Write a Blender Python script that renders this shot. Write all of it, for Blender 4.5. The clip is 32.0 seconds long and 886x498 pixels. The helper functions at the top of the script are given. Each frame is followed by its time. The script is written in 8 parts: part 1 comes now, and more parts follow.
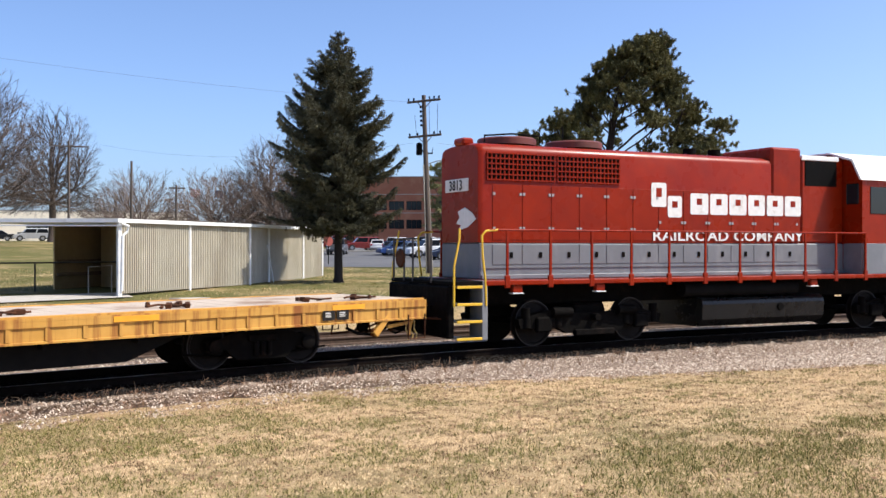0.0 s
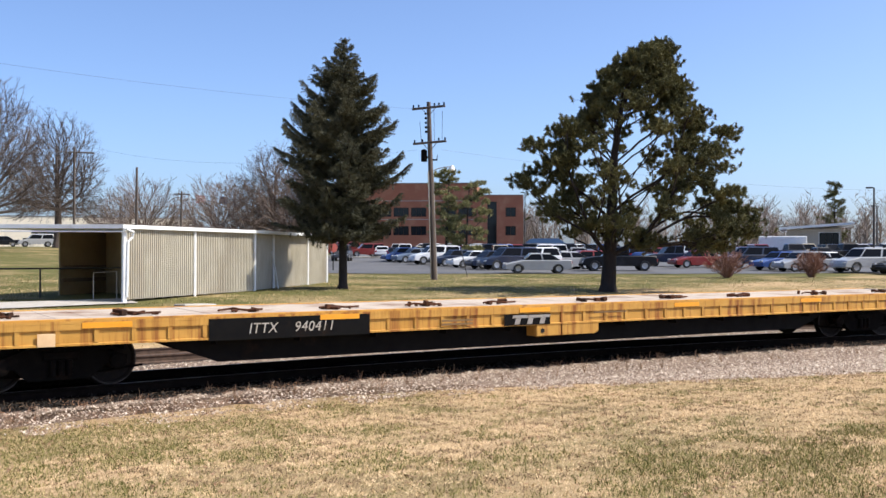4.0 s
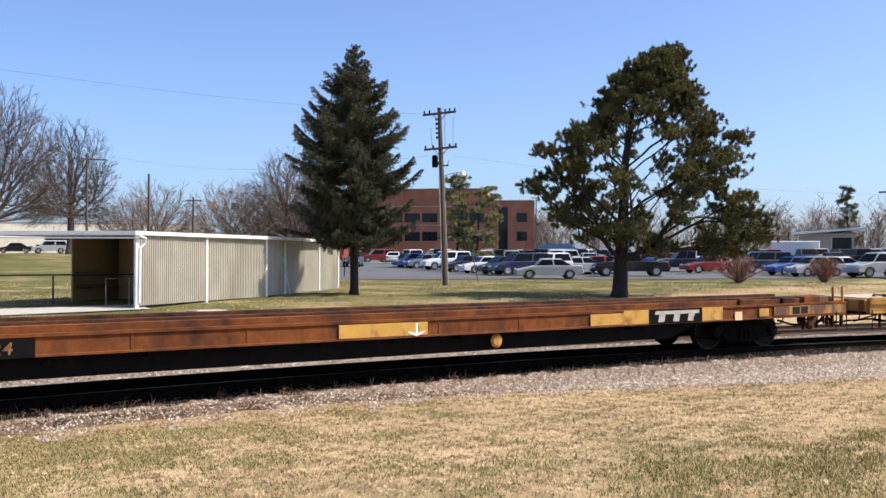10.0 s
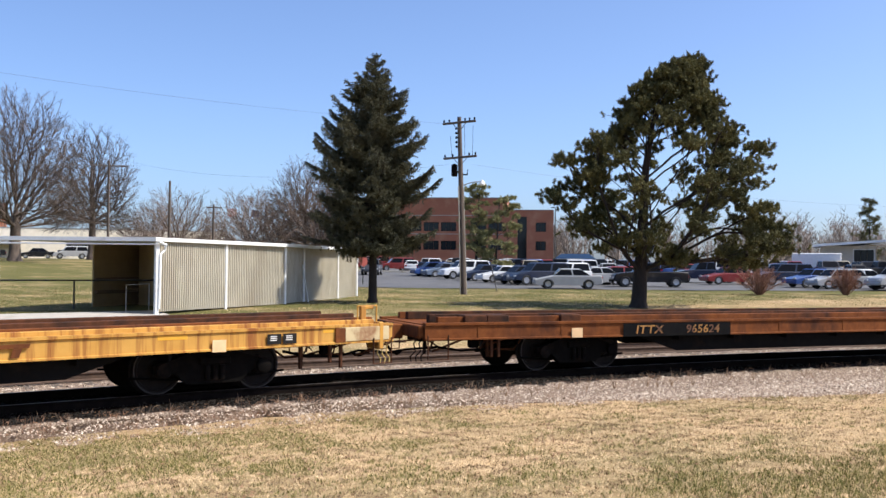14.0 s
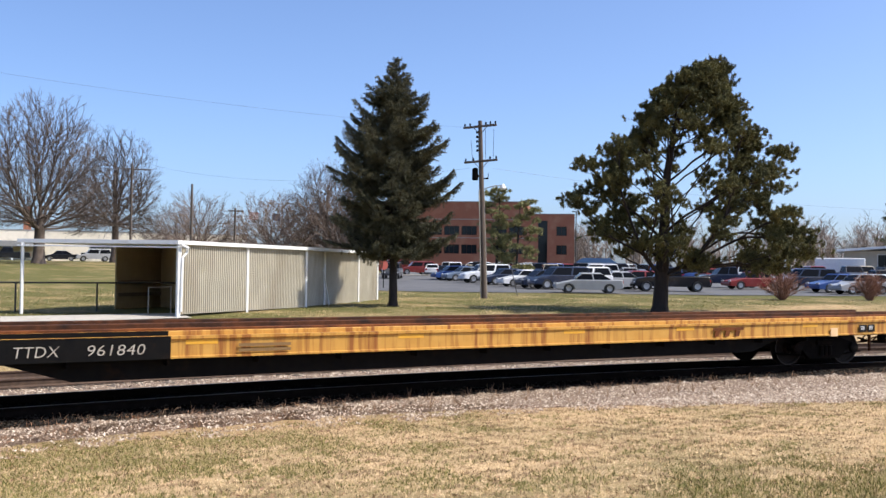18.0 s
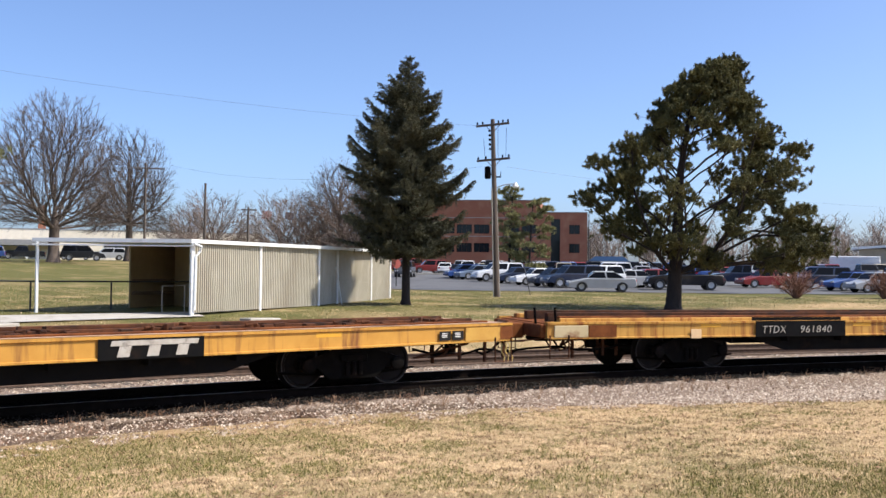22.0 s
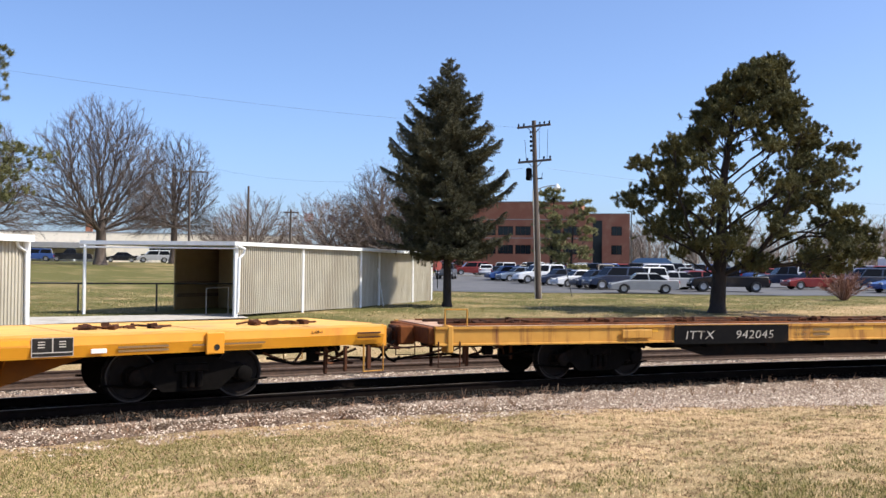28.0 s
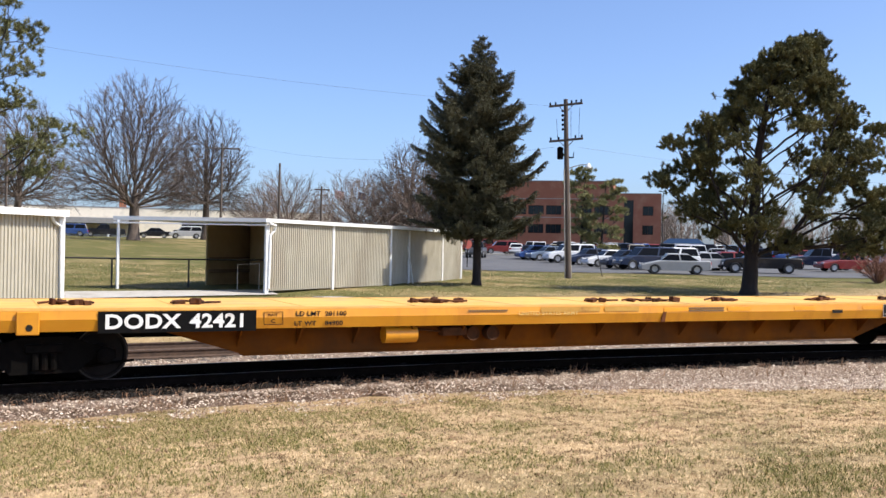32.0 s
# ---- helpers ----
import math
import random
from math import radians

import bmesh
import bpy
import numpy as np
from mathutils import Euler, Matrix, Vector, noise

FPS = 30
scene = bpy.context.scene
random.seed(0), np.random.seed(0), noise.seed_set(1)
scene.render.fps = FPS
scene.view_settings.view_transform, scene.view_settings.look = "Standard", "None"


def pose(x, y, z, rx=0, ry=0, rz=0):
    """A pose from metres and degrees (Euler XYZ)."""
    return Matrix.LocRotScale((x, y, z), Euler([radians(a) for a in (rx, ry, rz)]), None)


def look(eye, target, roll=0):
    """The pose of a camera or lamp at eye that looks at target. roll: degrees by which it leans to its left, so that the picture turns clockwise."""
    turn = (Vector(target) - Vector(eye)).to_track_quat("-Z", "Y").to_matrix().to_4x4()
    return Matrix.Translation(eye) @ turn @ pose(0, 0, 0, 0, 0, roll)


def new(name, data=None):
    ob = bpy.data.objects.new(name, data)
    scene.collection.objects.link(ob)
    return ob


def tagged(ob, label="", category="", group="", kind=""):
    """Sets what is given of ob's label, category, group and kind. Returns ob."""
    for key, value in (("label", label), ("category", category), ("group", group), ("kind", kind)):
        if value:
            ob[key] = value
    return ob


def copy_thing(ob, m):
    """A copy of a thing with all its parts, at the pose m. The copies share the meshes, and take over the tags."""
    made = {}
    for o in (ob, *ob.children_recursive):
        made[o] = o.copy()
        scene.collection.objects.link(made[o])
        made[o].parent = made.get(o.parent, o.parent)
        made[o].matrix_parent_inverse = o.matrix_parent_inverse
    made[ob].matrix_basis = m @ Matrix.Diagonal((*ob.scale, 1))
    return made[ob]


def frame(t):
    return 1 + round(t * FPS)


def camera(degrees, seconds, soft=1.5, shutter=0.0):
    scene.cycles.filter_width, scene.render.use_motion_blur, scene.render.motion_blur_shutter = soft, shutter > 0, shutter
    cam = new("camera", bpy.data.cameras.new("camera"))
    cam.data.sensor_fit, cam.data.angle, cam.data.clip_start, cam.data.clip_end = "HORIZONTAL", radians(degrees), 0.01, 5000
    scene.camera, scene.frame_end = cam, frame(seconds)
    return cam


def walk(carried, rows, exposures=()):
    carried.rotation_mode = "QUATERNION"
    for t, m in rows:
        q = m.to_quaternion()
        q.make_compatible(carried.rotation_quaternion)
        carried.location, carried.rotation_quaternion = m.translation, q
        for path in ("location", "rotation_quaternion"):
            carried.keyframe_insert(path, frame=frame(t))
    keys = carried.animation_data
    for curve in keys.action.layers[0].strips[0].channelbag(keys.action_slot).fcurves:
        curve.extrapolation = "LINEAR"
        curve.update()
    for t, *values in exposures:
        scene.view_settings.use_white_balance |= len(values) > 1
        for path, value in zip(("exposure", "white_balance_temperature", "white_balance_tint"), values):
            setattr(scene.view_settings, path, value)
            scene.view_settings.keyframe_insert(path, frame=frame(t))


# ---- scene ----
# ---- the camera and its path: held by hand at one spot, turned slowly ----
EYE = (0.0, -16.617, 2.170)
cam = camera(48.36, 32.0, soft=1.5)


def aim(yaw, pitch, roll):
    """Camera pose from degrees: yaw to the right of the y axis, pitch up, roll clockwise."""
    a, b = radians(yaw), radians(pitch)
    way = Vector((math.sin(a) * math.cos(b), math.cos(a) * math.cos(b), math.sin(b)))
    return look(EYE, Vector(EYE) + 10 * way, roll)


walk(cam, [(t, aim(a, b, c)) for t, a, b, c in (
    (0.0, 42.971, -0.177, 0.036), (0.5, 42.958, -0.169, 0.2), (1.0, 42.863, -0.197, 0.049), (1.5, 42.753, -0.127, -0.085),
    (2.0, 42.642, -0.041, -0.17), (2.5, 42.633, 0.049, -0.235), (3.0, 42.779, 0.093, -0.135), (3.5, 42.754, 0.14, 0.031),
    (5.5, 42.641, 0.454, 0.204), (6.0, 42.534, 0.539, 0.16), (6.5, 42.507, 0.554, 0.035), (7.0, 42.49, 0.577, 0.043),
    (7.5, 42.571, 0.564, 0.075), (8.0, 42.532, 0.544, 0.186), (8.5, 42.457, 0.516, 0.173), (9.0, 42.579, 0.482, 0.205),
    (9.5, 42.454, 0.352, 0.178), (10.0, 42.058, 0.528, 0.023), (10.5, 41.706, 0.647, -0.167), (11.0, 41.511, 0.697, -0.357),
    (11.5, 41.641, 0.548, -0.264), (12.0, 41.843, 0.53, -0.036), (12.5, 41.852, 0.581, 0.201), (13.0, 41.589, 0.699, 0.295),
    (13.5, 41.264, 0.818, 0.466), (14.0, 40.97, 1.041, 0.54), (14.5, 40.825, 1.155, 0.547), (16.5, 40.301, 1.239, 0.663),
    (17.0, 39.969, 1.314, 0.667), (17.5, 39.782, 1.287, 0.715), (18.0, 39.779, 1.248, 0.732), (18.5, 39.668, 1.286, 0.786),
    (19.0, 39.493, 1.231, 0.866), (19.5, 39.504, 1.01, 1.006), (20.0, 39.541, 0.809, 1.02), (20.5, 39.402, 0.854, 0.954),
    (21.0, 39.238, 0.987, 0.873), (21.5, 39.116, 1.108, 0.79), (22.0, 39.047, 1.153, 0.686), (22.5, 38.864, 1.146, 0.665),
    (23.0, 38.671, 1.201, 0.669), (23.5, 38.493, 1.246, 0.666), (24.0, 38.353, 1.247, 0.68), (24.5, 38.11, 1.146, 0.695),
    (25.0, 37.777, 1.12, 0.764), (25.5, 37.756, 1.194, 0.799), (27.5, 36.721, 1.479, 0.469), (28.0, 36.649, 1.237, 0.629),
    (28.5, 36.399, 1.444, 0.735), (29.0, 35.598, 1.356, 1.123), (29.5, 35.359, 1.021, 0.819), (30.0, 35.082, 0.729, 0.736),
    (30.5, 34.876, 0.428, 0.796), (31.0, 34.88, 0.198, 1.038), (31.5, 35.016, 0.042, 1.123), (32.0, 34.931, -0.041, 1.171),
)])

# ---- light ----
SUN_AZ, SUN_EL = radians(-47), radians(51)
world = bpy.data.worlds.new("sky")
scene.world = world
world.use_nodes = True
sky = world.node_tree.nodes.new("ShaderNodeTexSky")
sky.sky_type = "NISHITA"
sky.sun_disc = False
sky.sun_elevation = SUN_EL
sky.sun_rotation = math.pi / 2 - SUN_AZ
sky.air_density, sky.dust_density, sky.ozone_density = 0.7, 1.8, 2.5
cool = world.node_tree.nodes.new("ShaderNodeMix")
cool.data_type, cool.blend_type = "RGBA", "MULTIPLY"
cool.inputs["Factor"].default_value = 1.0
cool.inputs["B"].default_value = (0.95, 1.04, 1.2, 1)
world.node_tree.links.new(sky.outputs["Color"], cool.inputs["A"])
world.node_tree.links.new(cool.outputs["Result"], world.node_tree.nodes["Background"].inputs["Color"])
world.node_tree.nodes["Background"].inputs["Strength"].default_value = 0.145
sun = new("sun", bpy.data.lights.new("sun", "SUN"))
sun.data.energy, sun.data.angle, sun.data.color = 5.0, radians(0.53), (1.0, 0.94, 0.85)
sun.matrix_world = look((math.cos(SUN_AZ) * math.cos(SUN_EL) * 80, math.sin(SUN_AZ) * math.cos(SUN_EL) * 80, math.sin(SUN_EL) * 80), (0, 0, 0))
scene.view_settings.exposure = 0.45

# ---- materials ----
rnd = random.Random(7)


def surf(name, c1, c2, scale=6.0, rough=0.7, metal=0.0, bump=0.2, c3=None, s3=1.0, cut3=0.55, soft3=0.12, stretch=(1, 1, 1), stretch3=(1, 1, 1), fine=6.0, spec=0.5, tint=0.0, dist=0.01, coords="Object"):
    """A worn surface: two colours in grain, a third in larger patches or streaks, relief from the grain."""
    m = bpy.data.materials.new(name)
    m.use_nodes = True
    nt = m.node_tree
    b = nt.nodes["Principled BSDF"]
    tc = nt.nodes.new("ShaderNodeTexCoord")

    def grain(s, st, detail, rg=0.6):
        mp = nt.nodes.new("ShaderNodeMapping")
        mp.inputs["Scale"].default_value = st
        n = nt.nodes.new("ShaderNodeTexNoise")
        n.inputs["Scale"].default_value, n.inputs["Detail"].default_value, n.inputs["Roughness"].default_value = s, detail, rg
        nt.links.new(tc.outputs[coords], mp.inputs["Vector"])
        nt.links.new(mp.outputs["Vector"], n.inputs["Vector"])
        return n.outputs["Fac"]

    def ramp(fac, a, z):
        r = nt.nodes.new("ShaderNodeMapRange")
        r.inputs["From Min"].default_value, r.inputs["From Max"].default_value = a, z
        nt.links.new(fac, r.inputs["Value"])
        return r.outputs["Result"]

    def mix(fac, a, z):
        x = nt.nodes.new("ShaderNodeMix")
        x.data_type = "RGBA"
        nt.links.new(fac, x.inputs["Factor"])
        for sock, val in ((x.inputs["A"], a), (x.inputs["B"], z)):
            if isinstance(val, tuple):
                sock.default_value = (*val, 1)
            else:
                nt.links.new(val, sock)
        return x.outputs["Result"]

    g = grain(scale, stretch, 5)
    col = mix(ramp(g, 0.32, 0.68), c1, c2)
    if c3:
        g3 = grain(s3, stretch3, 5)
        col = mix(ramp(g3, cut3 - soft3, cut3 + soft3), col, c3)
    if tint:
        info = nt.nodes.new("ShaderNodeObjectInfo")
        hs = nt.nodes.new("ShaderNodeHueSaturation")
        nt.links.new(ramp(info.outputs["Random"], 0, 1), hs.inputs["Value"])
        mr = hs.inputs["Value"].links[0].from_node
        mr.inputs["To Min"].default_value, mr.inputs["To Max"].default_value = 1 - tint, 1 + tint
        nt.links.new(col, hs.inputs["Color"])
        col = hs.outputs["Color"]
    nt.links.new(col, b.inputs["Base Color"])
    rr = ramp(grain(scale * 0.6, stretch, 3), 0.3, 0.7)
    rr.node.inputs["To Min"].default_value, rr.node.inputs["To Max"].default_value = max(0.02, rough - 0.1), min(1, rough + 0.1)
    nt.links.new(rr, b.inputs["Roughness"])
    b.inputs["Metallic"].default_value = metal
    b.inputs["Specular IOR Level"].default_value = spec
    if bump:
        bp = nt.nodes.new("ShaderNodeBump")
        bp.inputs["Strength"].default_value, bp.inputs["Distance"].default_value = bump, dist
        nt.links.new(grain(scale * fine, stretch, 4), bp.inputs["Height"])
        nt.links.new(bp.outputs["Normal"], b.inputs["Normal"])
    return m


def glass(name, col=(0.03, 0.04, 0.045)):
    m = bpy.data.materials.new(name)
    m.use_nodes = True
    b = m.node_tree.nodes["Principled BSDF"]
    b.inputs["Base Color"].default_value = (*col, 1)
    b.inputs["Roughness"].default_value = 0.06
    b.inputs["Specular IOR Level"].default_value = 0.8
    return m


RUST = (0.16, 0.055, 0.022)
yellow_worn = surf("worn_yellow_paint", (0.54, 0.28, 0.055), (0.46, 0.225, 0.04), 3, 0.55, 0, 0.15, RUST, 1.9, 0.62, 0.1, stretch3=(2.6, 1, 0.22), spec=0.25)
yellow_side = surf("rust_streaked_yellow_paint", (0.53, 0.29, 0.065), (0.45, 0.23, 0.045), 3, 0.6, 0, 0.2, (0.24, 0.085, 0.02), 2.3, 0.56, 0.09, stretch3=(3.2, 1, 0.16), spec=0.25)
yellow_bright = surf("fresh_yellow_paint", (0.64, 0.275, 0.012), (0.57, 0.23, 0.010), 2, 0.42, 0, 0.08, (0.42, 0.15, 0.012), 0.9, 0.66, 0.1, stretch3=(1.5, 1, 0.5))
rust_brown = surf("rusted_steel", (0.12, 0.038, 0.012), (0.20, 0.066, 0.019), 5, 0.8, 0.0, 0.35, (0.05, 0.02, 0.012), 1.2, 0.58, 0.1, stretch3=(1, 1, 0.5), spec=0.12)
rust_dark = surf("dark_rusted_iron", (0.06, 0.024, 0.012), (0.105, 0.04, 0.018), 9, 0.8, 0.0, 0.4, (0.025, 0.015, 0.011), 2, 0.55, 0.1, spec=0.12)
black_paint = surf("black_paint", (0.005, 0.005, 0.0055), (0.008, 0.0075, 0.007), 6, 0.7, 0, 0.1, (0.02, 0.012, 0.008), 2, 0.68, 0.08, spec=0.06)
# black iron and wheels, lowered in colour to deepen the shade under the train
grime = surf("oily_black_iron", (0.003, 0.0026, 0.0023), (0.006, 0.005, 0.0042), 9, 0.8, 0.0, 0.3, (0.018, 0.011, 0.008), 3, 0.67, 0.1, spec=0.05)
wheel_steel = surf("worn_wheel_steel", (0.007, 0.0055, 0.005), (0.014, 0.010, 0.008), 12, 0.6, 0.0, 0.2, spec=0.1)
rim_steel = surf("worn_rim_edge", (0.02, 0.016, 0.014), (0.045, 0.035, 0.03), 9, 0.55, 0.3, 0.1)
# dusty rust, paled further for the light that the deck catches
lit_dust_deck = surf("dusty_rust_deck", (0.56, 0.37, 0.25), (0.36, 0.2, 0.12), 3, 0.9, 0, 0.2, (0.16, 0.07, 0.035), 0.9, 0.6, 0.1, stretch=(1, 4, 1))
pale_yellow = surf("dusty_yellow_deck", (0.74, 0.43, 0.12), (0.66, 0.34, 0.06), 2, 0.7, 0, 0.15, (0.5, 0.27, 0.1), 0.8, 0.62, 0.1, stretch=(0.5, 3, 1))
flaking = surf("flaking_yellow_paint", (0.42, 0.21, 0.045), (0.27, 0.12, 0.03), 2, 0.75, 0, 0.3, (0.10, 0.04, 0.018), 1.1, 0.49, 0.05, stretch3=(1.6, 1, 0.5))
cream_patch = surf("faded_cream_paint", (0.55, 0.44, 0.25), (0.44, 0.33, 0.17), 3, 0.7, 0, 0.1, (0.25, 0.12, 0.05), 1.5, 0.62, 0.06)
deck_wood = surf("weathered_deck_boards", (0.52, 0.44, 0.35), (0.38, 0.30, 0.23), 3, 0.85, 0, 0.3, (0.2, 0.11, 0.06), 0.8, 0.6, 0.1, stretch=(1, 8, 1))
orange_strip = surf("orange_reflector", (0.78, 0.33, 0.015), (0.72, 0.29, 0.012), 5, 0.5, 0, 0)
patch_yellow = surf("faded_yellow_patch", (0.52, 0.29, 0.05), (0.44, 0.22, 0.03), 4, 0.6, 0, 0.1, (0.2, 0.08, 0.02), 2, 0.63, 0.08)
white_paint = surf("chalky_white_paint", (0.78, 0.77, 0.74), (0.68, 0.66, 0.62), 8, 0.6, 0, 0.05, (0.45, 0.38, 0.3), 3, 0.66, 0.1)
aged_white = surf("aged_white_stencil", (0.46, 0.42, 0.36), (0.34, 0.30, 0.25), 9, 0.7, 0, 0.05, (0.12, 0.1, 0.08), 4, 0.62, 0.06)
loco_red = surf("locomotive_red_paint", (0.26, 0.017, 0.002), (0.22, 0.014, 0.002), 2.5, 0.3, 0, 0.03, (0.175, 0.011, 0.004), 0.8, 0.62, 0.15, spec=0.16)
loco_grey = surf("locomotive_grey_paint", (0.165, 0.172, 0.185), (0.138, 0.145, 0.158), 3, 0.5, 0, 0.05, (0.24, 0.24, 0.24), 1.2, 0.64, 0.12, stretch3=(1, 1, 0.4))
hand_yellow = surf("handrail_yellow_paint", (0.75, 0.48, 0.03), (0.65, 0.38, 0.02), 9, 0.45, 0, 0.05)
steel_bare = surf("bare_steel", (0.5, 0.48, 0.45), (0.38, 0.35, 0.32), 12, 0.35, 0.9, 0.1)
rail_steel = surf("rail_steel", (0.06, 0.04, 0.03), (0.11, 0.07, 0.05), 8, 0.7, 0.2, 0.2, spec=0.3)
# main track's ties and rail sides: the train's shade is in their near-black colour
shaded_tie = surf("oil_soaked_tie_wood", (0.012, 0.009, 0.007), (0.028, 0.02, 0.015), 5, 0.9, 0, 0.5, (0.06, 0.04, 0.028), 0.5, 0.66, 0.06, stretch=(1, 6, 1), spec=0.0)
shaded_rail = surf("oily_rail_side", (0.007, 0.0055, 0.0045), (0.014, 0.010, 0.008), 8, 0.8, 0.0, 0.2, spec=0.02)
rail_head = surf("polished_rail_head", (0.2, 0.17, 0.15), (0.13, 0.105, 0.085), 8, 0.5, 0.6, 0.05)
tie_wood = surf("creosoted_tie_wood", (0.06, 0.045, 0.034), (0.11, 0.085, 0.065), 5, 0.9, 0, 0.5, stretch=(1, 6, 1))
ballast_mat = surf("ballast_bed", (0.25, 0.18, 0.13), (0.14, 0.095, 0.07), 26, 0.9, 0, 0.9, (0.24, 0.17, 0.12), 0.5, 0.6, 0.12, fine=1.5, dist=0.03)
# belly girder's yellow, darkened to carry the shade below the deck overhang
shaded_yellow = surf("grimy_yellow_paint", (0.20, 0.062, 0.004), (0.14, 0.042, 0.004), 2.5, 0.7, 0, 0.15, (0.09, 0.035, 0.01), 0.9, 0.56, 0.14, spec=0.05)
# stained ballast, blackened further to hold the shade under the train
shaded_bed = surf("oil_blackened_ballast", (0.005, 0.0042, 0.0035), (0.011, 0.009, 0.0075), 22, 0.85, 0, 0.9, (0.022, 0.017, 0.014), 0.8, 0.68, 0.1, fine=1.5, dist=0.03, spec=0.0)

# ---- mesh tools ----
class Mesh:
    """Collects boxes, prisms and tubes into one mesh."""

    def __init__(self):
        self.v, self.f, self.smooth = [], [], []

    def add(self, verts, faces, smooth=False):
        n = len(self.v)
        self.v += [tuple(p) for p in verts]
        self.f += [tuple(n + i for i in q) for q in faces]
        self.smooth += [smooth] * len(faces)
        return self

    def box(self, x0, x1, y0, y1, z0, z1, c=0.0, m=None):
        """A box, with chamfered edges where c is given."""
        x0, x1, y0, y1, z0, z1 = min(x0, x1), max(x0, x1), min(y0, y1), max(y0, y1), min(z0, z1), max(z0, z1)
        if c <= 0:
            vs = [(x, y, z) for x in (x0, x1) for y in (y0, y1) for z in (z0, z1)]
            fs = [(0, 1, 3, 2), (4, 6, 7, 5), (0, 4, 5, 1), (2, 3, 7, 6), (0, 2, 6, 4), (1, 5, 7, 3)]
        else:
            vs, idx = [], {}
            for i, x in enumerate((x0, x1)):
                for j, y in enumerate((y0, y1)):
                    for k, z in enumerate((z0, z1)):
                        sx, sy, sz = (c if i == 0 else -c), (c if j == 0 else -c), (c if k == 0 else -c)
                        for a, p in enumerate(((x, y + sy, z + sz), (x + sx, y, z + sz), (x + sx, y + sy, z))):
                            idx[i, j, k, a] = len(vs)
                            vs.append(p)
            g = lambda i, j, k, a: idx[i, j, k, a]
            fs = []
            for i in (0, 1):
                q = [g(i, 0, 0, 0), g(i, 0, 1, 0), g(i, 1, 1, 0), g(i, 1, 0, 0)]
                fs.append(tuple(q if i == 0 else q[::-1]))
                q = [g(0, i, 0, 1), g(1, i, 0, 1), g(1, i, 1, 1), g(0, i, 1, 1)]
                fs.append(tuple(q if i == 0 else q[::-1]))
                q = [g(0, 0, i, 2), g(0, 1, i, 2), g(1, 1, i, 2), g(1, 0, i, 2)]
                fs.append(tuple(q if i == 0 else q[::-1]))
            for i in (0, 1):
                for j in (0, 1):
                    q = [g(i, j, 0, 0), g(i, j, 1, 0), g(i, j, 1, 1), g(i, j, 0, 1)]
                    fs.append(tuple(q if (i + j) % 2 else q[::-1]))
                    q = [g(i, 0, j, 0), g(i, 1, j, 0), g(i, 1, j, 2), g(i, 0, j, 2)]
                    fs.append(tuple(q[::-1] if (i + j) % 2 else q))
                    q = [g(0, i, j, 1), g(1, i, j, 1), g(1, i, j, 2), g(0, i, j, 2)]
                    fs.append(tuple(q if (i + j) % 2 else q[::-1]))
                    for k in (0, 1):
                        q = [g(i, j, k, 0), g(i, j, k, 1), g(i, j, k, 2)]
                        fs.append(tuple(q if (i + j + k) % 2 == 0 else q[::-1]))
        if m is not None:
            vs = [m @ Vector(p) for p in vs]
        return self.add(vs, fs)

    def prism(self, poly, axis, a, b, smooth=False):
        """A flat outline drawn out along an axis: 'x' (outline in y, z), 'y' (x, z) or 'z' (x, y)."""
        put = {"x": lambda p, t: (t, p[0], p[1]), "y": lambda p, t: (p[0], t, p[1]), "z": lambda p, t: (p[0], p[1], t)}[axis]
        n = len(poly)
        vs = [put(p, a) for p in poly] + [put(p, b) for p in poly]
        fs = [(i, (i + 1) % n, n + (i + 1) % n, n + i) for i in range(n)] + [tuple(range(n))[::-1], tuple(range(n, 2 * n))]
        return self.add(vs, fs, smooth)

    def tube(self, pts, r, n=8, cap=True):
        """A round bar along points; r is one radius or one for each point."""
        pts = [Vector(p) for p in pts]
        rs = r if isinstance(r, (list, tuple)) else [r] * len(pts)
        vs, fs = [], []
        side = None
        for i, p in enumerate(pts):
            d = (pts[min(i + 1, len(pts) - 1)] - pts[max(i - 1, 0)]).normalized()
            if side is None:
                side = d.orthogonal().normalized()
            side = (side - d * side.dot(d)).normalized()
            up = d.cross(side)
            for k in range(n):
                a = 2 * math.pi * k / n
                vs.append(p + (side * math.cos(a) + up * math.sin(a)) * rs[i])
        for i in range(len(pts) - 1):
            for k in range(n):
                fs.append((i * n + k, i * n + (k + 1) % n, (i + 1) * n + (k + 1) % n, (i + 1) * n + k))
        if cap:
            fs += [tuple(range(n))[::-1], tuple(range((len(pts) - 1) * n, len(pts) * n))]
        return self.add(vs, fs, True)

    def disc(self, c, axis, prof, n=24):
        """A turned shape round an axis through c: prof is a run of (along, radius)."""
        ax = {"x": (0, 1, 2), "y": (1, 2, 0), "z": (2, 0, 1)}[axis]
        vs, fs = [], []
        for a, r in prof:
            for k in range(n):
                t = 2 * math.pi * k / n
                p = [0, 0, 0]
                p[ax[0]], p[ax[1]], p[ax[2]] = a, r * math.cos(t), r * math.sin(t)
                vs.append((p[0] + c[0], p[1] + c[1], p[2] + c[2]))
        for i in range(len(prof) - 1):
            for k in range(n):
                fs.append((i * n + k, i * n + (k + 1) % n, (i + 1) * n + (k + 1) % n, (i + 1) * n + k))
        fs += [tuple(range(n))[::-1], tuple(range((len(prof) - 1) * n, len(prof) * n))]
        return self.add(vs, fs, True)

    def data(self, name, mat, flat=False):
        me = bpy.data.meshes.new(name)
        me.from_pydata([tuple(p) for p in self.v], [], self.f)
